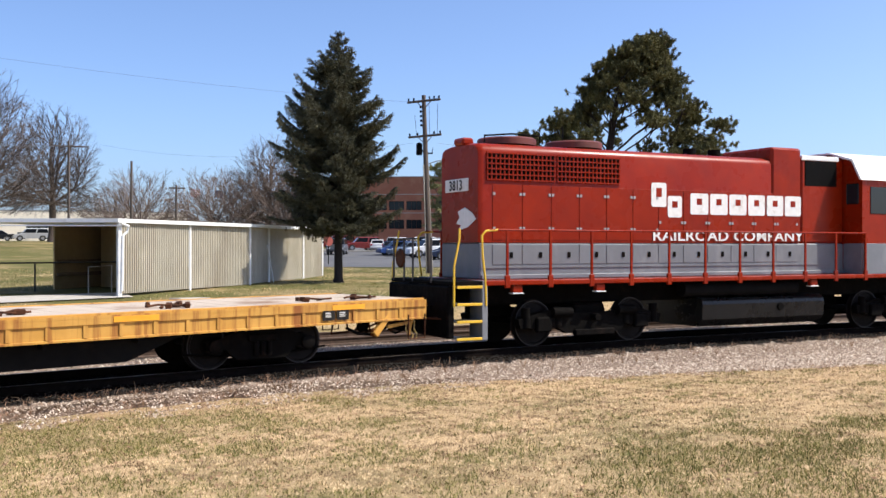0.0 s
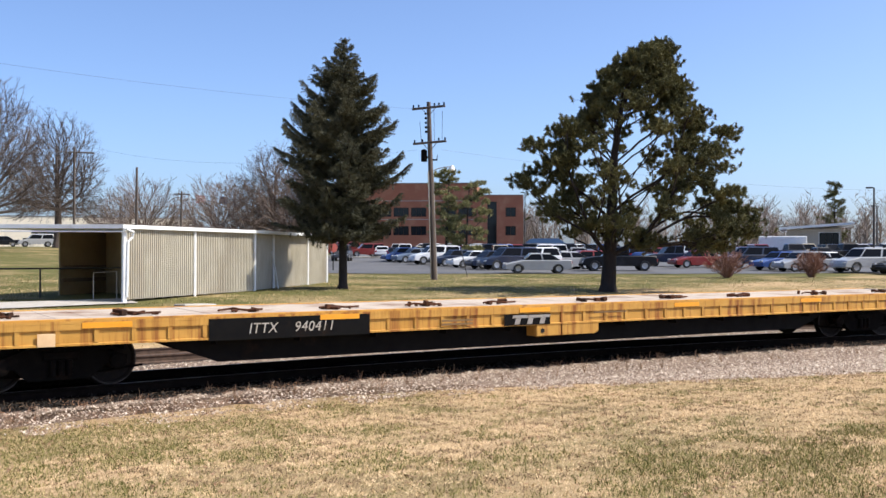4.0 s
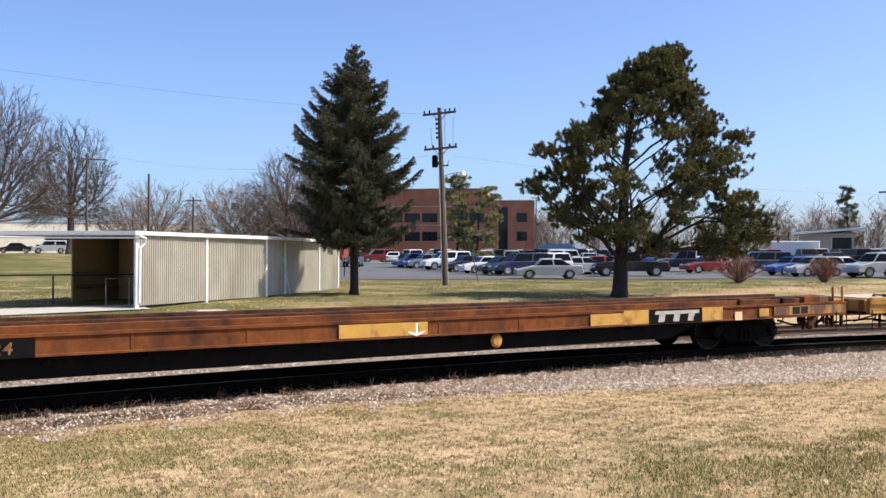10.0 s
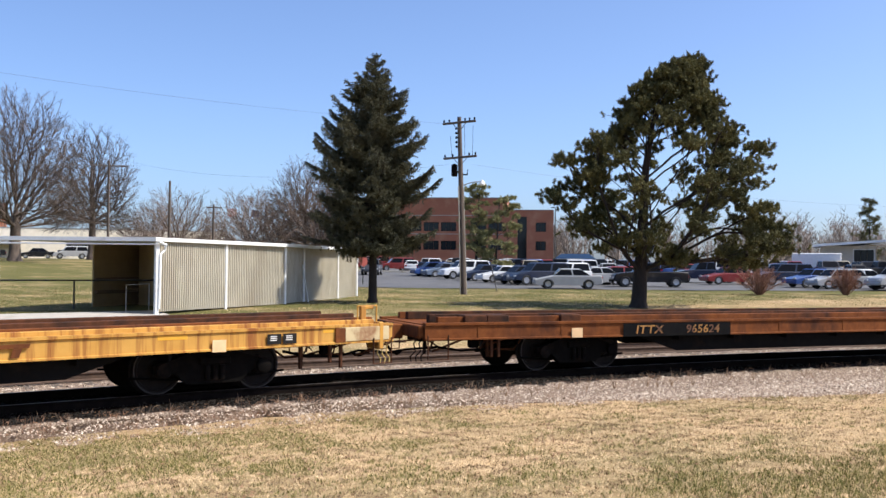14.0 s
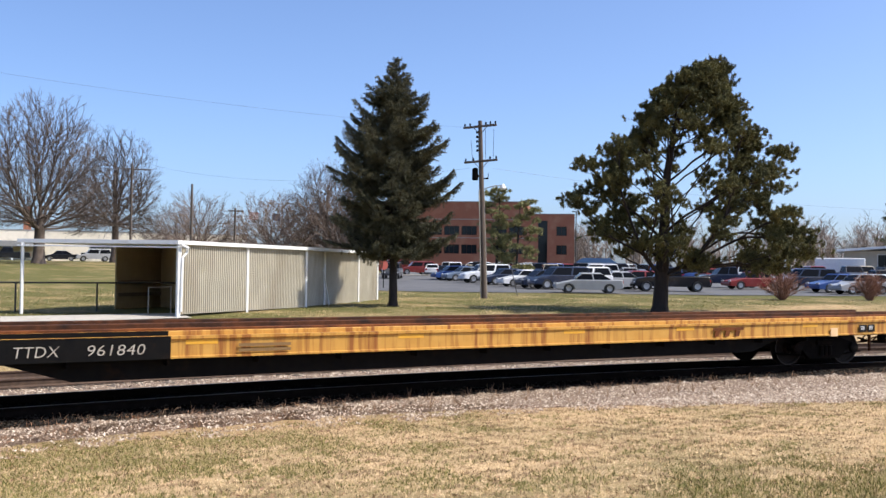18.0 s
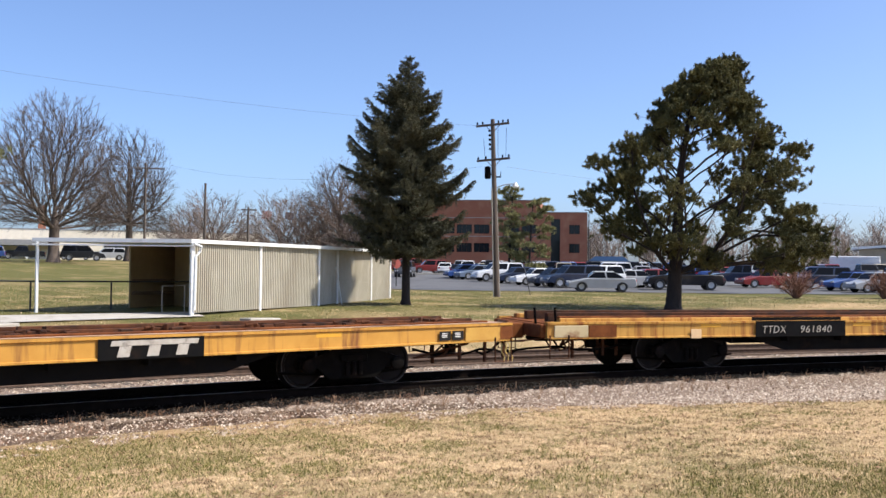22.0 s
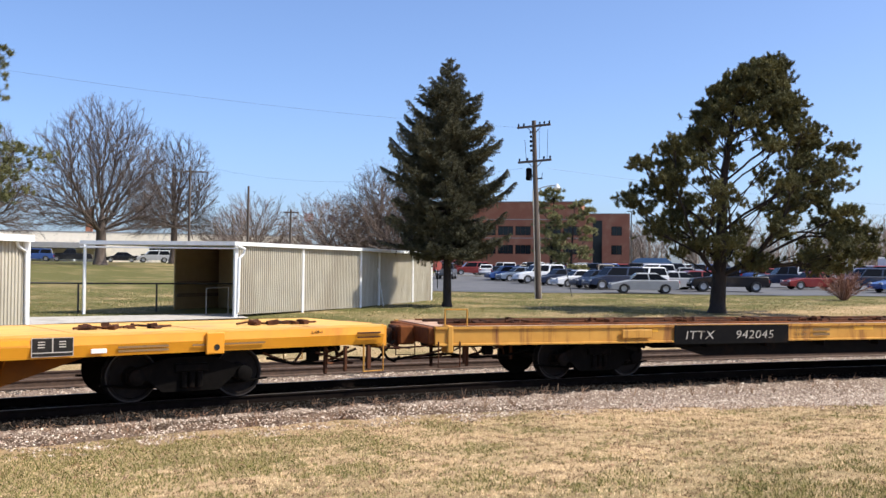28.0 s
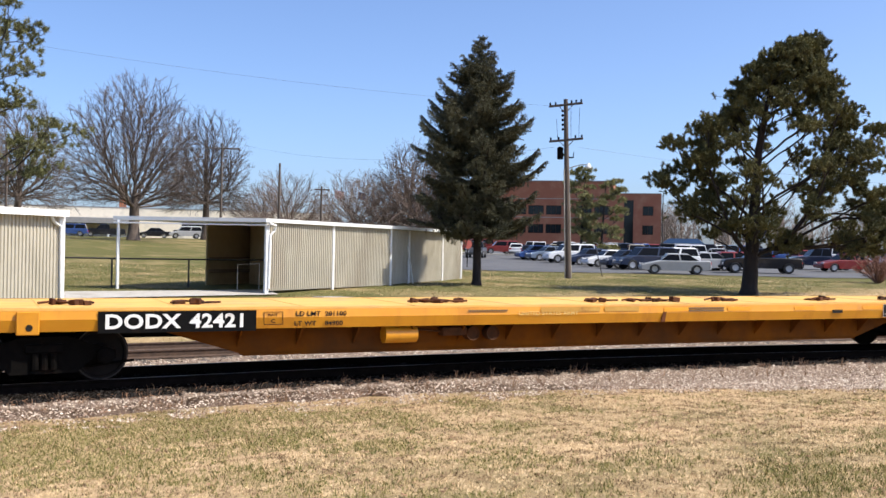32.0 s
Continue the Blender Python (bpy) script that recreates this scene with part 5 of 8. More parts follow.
# pipe fence and the paved strip before the shelters
fence = thing("fence", "low black pipe fence on the grass behind the shelter", "fence")
fp = [polar(16.4, 39.5), polar(20.5, 40.0), polar(25.5, 41.5), polar(12.4, 40.5), polar(9.0, 42)]
for a, b in ((fp[0], fp[1]), (fp[1], fp[2]), (fp[0], fp[3]), (fp[3], fp[4])):
    Mesh().tube([(*a, 1.53), (*b, 1.53)], 0.03, 8).part("rail", dark_pipe, fence)
for p in fp:
    Mesh().tube([(*p, 0.3), (*p, 1.55)], 0.035, 8).part("post", dark_pipe, fence)
stand = thing("pipe_stand", "thin white bent pipe stand at the shelter's mouth", "pipe stand")
q = polar(23.2, 37.2)
Mesh().tube([(q[0], q[1], 0.35), (q[0], q[1], 1.42), (q[0] + 0.75, q[1] - 0.25, 1.46), (q[0] + 0.75, q[1] - 0.25, 0.35)], 0.018, 8).part("pipe", concrete_mat, stand)
pave = Mesh()
edge_n = [(-14, 3.6), (-3.6, 7.2), (4.4, 12.4), (8.6, 15.8), (15.4, 15.6)]
edge_f = [(-16, 6.5), (-5.4, 10.6), (2.4, 15.6), (8.3, 18.2), (15.8, 17.6)]
for a, b in zip(edge_n, edge_f):
    for k in range(5):
        t = k / 4
        x_, y_ = a[0] * (1 - t) + b[0] * t, a[1] * (1 - t) + b[1] * t
        pave.v.append((x_, y_, gz(x_, y_) + 0.05))
pave.f = [(i * 5 + j, (i + 1) * 5 + j, (i + 1) * 5 + j + 1, i * 5 + j + 1) for i in range(4) for j in range(4)]
pave.smooth = [True] * len(pave.f)
tagged(pave.part("pavement", concrete_mat), "pale worn concrete apron before the shelters", "pavement", kind="structure")
slab = thing("concrete_slab", "broken concrete slab lying on the grass", "concrete")
sx, sy = 16.66, 13.9
Mesh().box(-0.8, 0.8, -0.26, 0.26, 0, 0.15, 0.03, pose(sx, sy, gz(sx, sy) - 0.04, 0, 2, 20)).part("slab", concrete_mat, slab)
slab = thing("concrete_slab", "dark-stained concrete block beside the apron", "concrete")
Mesh().box(-0.7, 0.7, -0.3, 0.3, 0, 0.19, 0.03, pose(8.1, 14.5, gz(8.1, 14.5) - 0.03, 0, 0, 17)).part("slab", concrete_mat, slab)

# ---- utility pole, wires, lamp posts ----
upole = thing("utility_pole", "weathered wooden utility pole with crossarms and a street lamp", "utility pole")
ux, uy = polar(42.2, 58)
uz = gz(ux, uy)
vr = Vector((math.cos(radians(-42)), math.sin(radians(-42)), 0))
tip = Vector((ux, uy, uz + 10.45)) - vr * 0.36
foot = Vector((ux, uy, uz - 0.3))
Mesh().tube([foot, tip], [0.19, 0.12], 12).part("pole", pole_wood, upole)
arm_way = Vector((math.cos(radians(-60)), math.sin(radians(-60)), 0))
for z, half in ((10.1, 1.02), (8.05, 1.02)):
    c = foot.lerp(tip, (z + 0.3) / 10.75)
    face = Vector((-0.12, -0.12, 0))
    bar(upole, "crossarm", c - arm_way * half + face - Vector((0, 0, 0.06)), c + arm_way * half + face + Vector((0, 0, 0.06)), 0.1, 0.13, pole_wood)
    for k in (-0.92, -0.6, 0.35, 0.62, 0.92) if z > 9 else (-0.92, -0.45, 0.55, 0.92):
        Mesh().disc(tuple(c + arm_way * half * k + face + Vector((0, 0, 0.06 + 0.06 * k))), "z", [(0, 0.02), (0.05, 0.05), (0.12, 0.055), (0.17, 0.03)], 8).part("insulator", grime, upole)
    for k in (-1, 1):
        bar(upole, "brace", c + arm_way * half * 0.45 * k + face, c + face - Vector((0, 0, 0.5)), 0.035, 0.035, pole_wood)
for i in range(5):
    c = foot.lerp(tip, (9.7 - 0.27 * i + 0.3) / 10.75) - vr * 0.2
    Mesh().disc(tuple(c), "z", [(0, 0.03), (0.03, 0.07), (0.1, 0.065), (0.15, 0.03)], 8).part("insulator", grime, upole)
    bar(upole, "insulator_pin", c + Vector((0, 0, 0.05)), c + vr * 0.2 + Vector((0, 0, 0.03)), 0.025, 0.025, grime)
c = foot.lerp(tip, 7.6 / 10.75)
Mesh().disc(tuple(c - vr * 0.36 - Vector((0, 0, 0.36))), "z", [(0.0, 0.15), (0.03, 0.18), (0.66, 0.18), (0.7, 0.14), (0.74, 0.05)], 16).part("transformer", grime, upole, "dark transformer can")
Mesh().box(-0.28, 0.0, -0.05, 0.05, -0.06, 0.06, 0.01, Matrix.Translation(c - Vector((0, 0, 0.1))) @ pose(0, 0, 0, 0, 0, -42)).part("bracket", grime, upole)
c = foot.lerp(tip, 7.35 / 10.75)
Mesh().box(0.02, 0.42, -0.05, 0.05, -0.04, 0.04, 0.01, Matrix.Translation(c) @ pose(0, 0, 0, 0, 0, -42)).part("bracket", grime, upole)
Mesh().tube([c + vr * 0.38, c + vr * 0.42 + Vector((0, 0, 0.35))], [0.03, 0.012], 6).part("cutout_fuse", grime, upole)
c = foot.lerp(tip, 6.65 / 10.75)
Mesh().tube([c, c + vr * 0.35 + Vector((0, 0, 0.16)), c + vr * 0.75 + Vector((0, 0, 0.27)), c + vr * 1.15 + Vector((0, 0, 0.3))], 0.028, 8).part("lamp_arm", surf("weathered_galvanised_arm", (0.3, 0.29, 0.28), (0.22, 0.21, 0.2), 6, 0.6), upole)
Mesh().disc(tuple(c + vr * 1.25 + Vector((0, 0, 0.06))), "z", [(0.0, 0.14), (0.07, 0.19), (0.14, 0.17), (0.26, 0.09), (0.34, 0.05)], 14).part("lamp_head", trim_white, upole, "white lamp bowl")
for k, z0, z1 in ((0.8, 9.95, 8.1), (-0.55, 9.3, 8.1), (0.3, 9.9, 8.2)):
    c0, c1 = foot.lerp(tip, (z0 + 0.3) / 10.75), foot.lerp(tip, (z1 + 0.3) / 10.75)
    Mesh().tube([c0 + vr * k, c1 + vr * k * 0.9], 0.011, 5).part("drop_wire", grime, upole)
# the pale conduit and the cable that run down the pole
Mesh().tube([foot.lerp(tip, u) - vr * (0.17 - 0.05 * u) - Vector((0.1, 0.1, 0)) for u in (0.02, 0.3, 0.62)], 0.032, 8).part("conduit", concrete_mat, upole, "pale riser conduit strapped to the pole")
Mesh().tube([foot.lerp(tip, u) + vr * (0.19 - 0.06 * u) for u in (0.02, 0.3, 0.6)], 0.022, 6).part("riser_cable", concrete_mat, upole)


def wire(name, a, b, sag, r=0.0055):
    a, b = Vector(a), Vector(b)
    pts = [a.lerp(b, t) - Vector((0, 0, sag * 4 * t * (1 - t))) for t in np.linspace(0, 1, 25)]
    w = thing(name, "thin overhead power wire strung between poles", "wire", "overhead wires")
    Mesh().tube(pts, r, 5).part("strand", wire_grey, w)


def line_pole(az, d, h, label="plain wooden pole behind the shelter", arm=0.0, r=0.13):
    x, y = polar(az, d)
    z = gz(x, y)
    p = thing("utility_pole", label, "utility pole")
    Mesh().tube([(x, y, z - 0.2), (x, y, z + h)], [r, r * 0.75], 10).part("pole", pole_wood, p)
    if arm:
        v = Vector((math.cos(radians(-az)), math.sin(radians(-az)), 0))
        c0 = Vector((x, y - 0.12, z + h * 0.95))
        bar(p, "crossarm", c0 - v * arm, c0 + v * arm, 0.1, 0.14, pole_wood)
    return Vector((x, y, z + h * 0.95))


pa = line_pole(22.2, 100, 10.3, "wooden pole with a long crossarm among bare trees", 1.7)
line_pole(25.45, 92, 8.3)
line_pole(27.85, 105, 6.8, "short wooden pole with a crossarm", 0.8)
line_pole(24.6, 120, 5.2, r=0.1)
line_pole(11.0, 95, 9.0)
wire_grey = surf("weathered_wire", (0.07, 0.075, 0.09), (0.11, 0.115, 0.13), 4, 0.6)
wire("power_wire", tip - Vector((0, 0, 0.4)) - vr * 0.8, (*polar(-12, 62), 15.5), 1.2)
c = foot.lerp(tip, 7.95 / 10.75)
wire("power_wire", c - vr * 0.7, pa + Vector((0, 0, 0.9)), 1.3)
wire("power_wire", c + vr * 0.7, (*polar(75, 120), 9.5), 1.5)
for k in (-1.3, -0.4, 0.5, 1.4):
    wire("power_wire", pa + Vector((k, 0, 0.05)), (*polar(-4, 90), 11.5 + k * 0.2), 0.9, 0.009)


def lamp_post(az, d, h, label, two=False):
    x, y = polar(az, d)
    z = gz(x, y)
    p = thing("lamp_post", label, "lamp post", "parking lot lamps")
    Mesh().tube([(x, y, z), (x, y, z + h)], [0.1, 0.07], 10).part("pole", dark_pipe, p)
    Mesh().disc((x, y, z), "z", [(0, 0.26), (0.5, 0.26), (0.55, 0.2)], 12).part("base", concrete_mat, p)
    v = Vector((math.cos(radians(-az)), math.sin(radians(-az)), 0))
    for s in ((-1, 1) if two else (-1,)):
        Mesh().box(-0.3, 0.3, -0.16, 0.16, -0.08, 0.06, 0.03, Matrix.Translation(Vector((x, y, z + h)) + v * s * 0.38) @ pose(0, 0, 0, 0, 0, -az)).part("lamp_head", dark_pipe, p)


lamp_post(47.45, 150, 9.6, "slim dark lamp post beside the brick building")
lamp_post(66.3, 95, 6.9, "slim dark lamp post in the parking lot")
lamp_post(66.45, 130, 6.4, "slim dark lamp post in the parking lot")
flag = thing("flagpole", "thin pale metal flagpole", "flagpole")
fx, fy = polar(42.05, 112)
Mesh().tube([(fx, fy, gz(fx, fy)), (fx, fy, gz(fx, fy) + 10.0)], [0.12, 0.07], 10).part("pole", trim_white, flag)
for az_, w_, cols in ((28.3, 1.25, ("flag_red", "flag_white")), (29.6, 1.1, ("flag_navy",))):
    fl = thing("flag", "small flag hanging from a pale pole" if len(cols) == 1 else "small red and white striped flag on a pole", "flag")
    fx, fy = polar(az_, 132)
    fz = gz(fx, fy)
    Mesh().tube([(fx, fy, fz), (fx, fy, fz + 7.4)], [0.06, 0.04], 8).part("pole", trim_white, fl)
    n_ = 7 if len(cols) > 1 else 1
    for i in range(n_):
        c_ = {"flag_red": (0.4, 0.05, 0.05), "flag_white": (0.7, 0.7, 0.7), "flag_navy": (0.03, 0.04, 0.09)}[cols[i % len(cols)]]
        h_ = 0.95 / n_
        Mesh().box(0.05, w_, -0.015, 0.015, 6.3 + i * h_, 6.3 + (i + 1) * h_ - 0.004, 0, Matrix.Translation((fx, fy, fz)) @ pose(0, 0, 0, 0, 6, -28)).part("stripe", surf(cols[i % len(cols)], c_, c_, 5, 0.8), fl)
guy = thing("leaning_stake", "thin leaning metal stake in the grass", "stake")
gx_, gy_ = polar(44.15, 62)
Mesh().tube([(gx_, gy_, gz(gx_, gy_) - 0.1), (gx_ - 0.3, gy_ + 0.3, gz(gx_, gy_) + 1.75)], 0.03, 6).part("rod", dark_pipe, guy)
sign = thing("road_sign", "small red-brown sign on a thin post at the road", "sign")
sx, sy = polar(36.35, 75)
sz_ = gz(sx, sy)
Mesh().tube([(sx, sy, sz_), (sx, sy, sz_ + 2.2)], 0.035, 8).part("post", grime, sign)
Mesh().disc((sx, sy - 0.06, sz_ + 1.75), "y", [(-0.015, 0.38), (0.015, 0.38)], 8).part("face", surf("sign_red", (0.3, 0.06, 0.04), (0.24, 0.05, 0.03), 4, 0.5), sign)

# ---- parking lot ----
lot = Mesh()
E0 = np.array((31.5, 46.5))
ea, en = np.array((0.745, -0.667)), np.array((0.667, 0.745))
na, nn = 44, 46
for i in range(na):
    for j in range(nn):
        p = E0 + ea * (5.5 + i * 3.0) + en * (0 if j == 0 else (j ** 1.18) * 1.45)
        off = 0.35 * noise.noise(Vector((i * 0.8, 0, 2))) if j == 0 else 0
        p = p + en * off
        lot.v.append((p[0], p[1], gz(p[0], p[1]) + 0.035))
lot.f = [(i * nn + j, (i + 1) * nn + j, (i + 1) * nn + j + 1, i * nn + j + 1) for i in range(na - 1) for j in range(nn - 1)]
lot.smooth = [True] * len(lot.f)
tagged(lot.part("parking_lot", asphalt_mat), "grey worn asphalt parking lot full of cars", "parking lot", kind="structure")


# ---- buildings ----
def facing(az, d, z):
    """A frame whose x runs to the right across the view, y away, at that place."""
    x, y = polar(az, d)
    return pose(x, y, z, 0, 0, -az)


def window(parent, x0, x1, z0, z1, y=0.0, panes=2, frame_mat=None):
    w = Mesh()
    t = 0.07
    for a, b, c, d in ((x0, x1, z0, z0 + t), (x0, x1, z1 - t, z1), (x0, x0 + t, z0 + t, z1 - t), (x1 - t, x1, z0 + t, z1 - t)):
        w.box(a, b, y - 0.05, y + 0.06, c, d)
    fr = w.part("window", frame_mat or trim_white, parent)
    for i in range(panes):
        a = x0 + t + (x1 - x0 - 2 * t) * i / panes
        b = x0 + t + (x1 - x0 - 2 * t) * (i + 1) / panes
        Mesh().box(a + 0.02, b - 0.02, y + 0.0, y + 0.02, z0 + t, z1 - t).part("pane", dark_glass, fr)
    Mesh().box(x0 - 0.1, x1 + 0.1, y - 0.12, y + 0.05, z0 - 0.12, z0 - 0.005).part("sill", concrete_mat, fr)
    return fr


def wall_with_holes(parent, name, x0, x1, z0, z1, holes, y0, y1, mat):
    """A wall with real openings, cut into strips round them. holes: x0, x1, z0, z1."""
    xs_ = sorted({x0, x1, *[h[0] for h in holes], *[h[1] for h in holes]})
    zs_ = sorted({z0, z1, *[h[2] for h in holes], *[h[3] for h in holes]})
    nx, nz = len(xs_), len(zs_)

    def solid(i, j):
        if not (0 <= i < nx - 1 and 0 <= j < nz - 1):
            return False
        cx, cz = (xs_[i] + xs_[i + 1]) / 2, (zs_[j] + zs_[j + 1]) / 2
        return not any(h[0] < cx < h[1] and h[2] < cz < h[3] for h in holes)

    m = Mesh()
    m.v = [(x, y, z) for y in (y0, y1) for x in xs_ for z in zs_]
    at = lambda i, j, k: k * nx * nz + i * nz + j
    for i in range(nx - 1):
        for j in range(nz - 1):
            if not solid(i, j):
                continue
            m.f += [(at(i, j, 0), at(i + 1, j, 0), at(i + 1, j + 1, 0), at(i, j + 1, 0)), (at(i, j, 1), at(i, j + 1, 1), at(i + 1, j + 1, 1), at(i + 1, j, 1))]
            for di, dj, a, b in ((-1, 0, (i, j), (i, j + 1)), (1, 0, (i + 1, j + 1), (i + 1, j)), (0, -1, (i + 1, j), (i, j)), (0, 1, (i, j + 1), (i + 1, j + 1))):
                if not solid(i + di, j + dj):
                    m.f.append((at(*a, 0), at(*b, 0), at(*b, 1), at(*a, 1)))
    m.smooth = [False] * len(m.f)
    return m.part(name, mat, parent)


bld = thing("brick_building", "three-storey red brick office building with dark windows", "building")
bld.matrix_world = facing(47.35, 190, 1.6)
holes = []
for zr in (3.9, 7.5):
    holes.append((-3.4, -1.4, zr, zr + 1.75))
    for xc in (-11.0, -14.4, -20.2, -23.6, -27, -30.4, -33.8):
        holes.append((xc - 1.5, xc + 1.5, zr, zr + 1.75))
    holes.append((-9.9, -9.4 + 0.9, zr, zr + 1.75))
low = [h for h in holes if h[1] <= -0.5 and h[0] > -9.0]
low_all = low + [(-6.9, -5.1, 0.4, 10.4)]
wall_with_holes(bld, "wall", -9.0, 0.0, 0, 11.6, low_all, 0, 0.4, brick_mat)
hi = [h for h in holes if h[1] <= -9.0]
wall_with_holes(bld, "wall", -38, -9.0, 0, 13.9, hi, -0.02, 0.4, brick_mat)
Mesh().box(-0.4, 0.0, 0.4, 16, 0, 11.6).box(-38, -37.6, 0.4, 16, 0, 13.9).box(-38, 0, 15.6, 16, 0, 11.6).box(-9.4, -9.0, 0.4, 16, 11.6, 13.9).part("wall", brick_mat, bld)
Mesh().box(-9.0, 0.05, -0.06, 16, 11.6, 11.72).part("roof", grey_roof, bld)
Mesh().box(-38, -8.95, -0.08, 16, 13.9, 14.05).part("roof", grey_roof, bld)
Mesh().box(-6.9, -5.1, 0.5, 0.6, 0.4, 10.4).part("stairwell_glazing", dark_glass, bld, "tall dark stairwell glazing")
for h in low + hi:
    window(bld, h[0], h[1], h[2], h[3], 0.16, 2 if h[1] - h[0] < 2.2 else 3, grime)
for z_ in (6.9, 3.3):
    Mesh().box(-38, -9.05, -0.07, -0.03, z_ + 3.6, z_ + 3.72).part("stone_band", concrete_mat, bld)

longb = thing("long_building", "long low cream-walled building with a flat roof", "building")
longb.matrix_world = facing(18.5, 205, 2.6)
lh = [(xc, xc + 4.4, 2.9, 4.6) for xc in (5.5,)] + [(xc, xc + 1.6, 0.8, 2.2) for xc in range(-60, 34, 4)]
wall_with_holes(longb, "wall", -70, 36, 0, 6.2, lh, 0, 0.4, surf("cream_wall", (0.78, 0.70, 0.56), (0.71, 0.63, 0.50), 1.5, 0.8, 0, 0.1, (0.5, 0.45, 0.36), 0.3, 0.6, 0.1))
Mesh().box(-70, 36, 0.4, 30, 0, 6.1).part("core", beige_wall, longb)
Mesh().box(-70.3, 36.3, -0.06, 30, 6.2, 6.4).part("roof", grey_roof, longb)
for h in lh:
    window(longb, *h, 0.2, 3)
Mesh().box(-45, -2.5, -6.5, -0.03, 3.0, 4.1, 0.05).part("canopy", grey_roof, longb, "wide grey entrance canopy")
for i in range(9):
    Mesh().box(-44.6 + i * 5.2, -44.3 + i * 5.2, -6.3, -6.0, 0, 3.0).part("column", trim_white, longb)
Mesh().box(-6.6, -5.2, 6, 7.5, 6.3, 11.2, 0.05).part("chimney", brick_mat, longb, "square brick chimney")

can = thing("entrance_building", "beige one-storey building with a slanting white roof", "building")
can.matrix_world = facing(63.5, 125, 1.5)
wall_with_holes(can, "wall", -3.5, 2.6, 0, 3.6, [(0.1, 2.4, 0.3, 3.2)], 0, 0.3, beige_wall)
Mesh().box(-3.6, 0.0, -0.04, -0.005, 0, 1.5).part("brick_base", brick_mat, can)
Mesh().prism([(-4.3, 3.45), (4.0, 4.05), (4.0, 4.3), (-4.3, 3.72)], "y", -1.6, 9).part("roof", trim_white, can)
window(can, 0.1, 2.4, 0.3, 3.2, 0.1, 3)
Mesh().box(-3.5, 2.6, 8.5, 9, 0, 3.6).box(-3.5, -3.2, 0.3, 8.5, 0, 3.5).box(2.3, 2.6, 0.3, 8.5, 0, 3.5).part("wall", beige_wall, can)
tra = thing("trailer", "white box trailer parked by the entrance building", "trailer")
tra.matrix_world = facing(61.7, 118, 1.4)
Mesh().box(-2.6, 2.6, 0, 2.3, 0.5, 2.7, 0.06).part("body", trim_white, tra)
for x_ in (-1.2, -0.3):
    Mesh().disc((x_, 0.1, 0.35), "y", [(-0.1, 0.3), (-0.1, 0.35), (0.1, 0.35), (0.1, 0.3)], 14).part("wheel", grime, tra)
hut = thing("blue_roof_hut", "low white hut with a blue metal roof", "hut")
hut.matrix_world = facing(48.6, 190, 1.8)
Mesh().box(-3.4, 3.4, 0, 5, 0, 2.2, 0.03).part("wall", trim_white, hut)
Mesh().prism([(-3.9, 2.2), (3.9, 2.2), (2.6, 3.1), (-2.6, 3.1)], "y", -0.4, 5.4).part("roof", blue_roof, hut)


# ---- locomotive ----
fan_red = surf("sooty_red_paint", (0.13, 0.02, 0.012), (0.18, 0.025, 0.014), 4, 0.6, 0, 0.1, (0.05, 0.015, 0.01), 2, 0.55, 0.15)


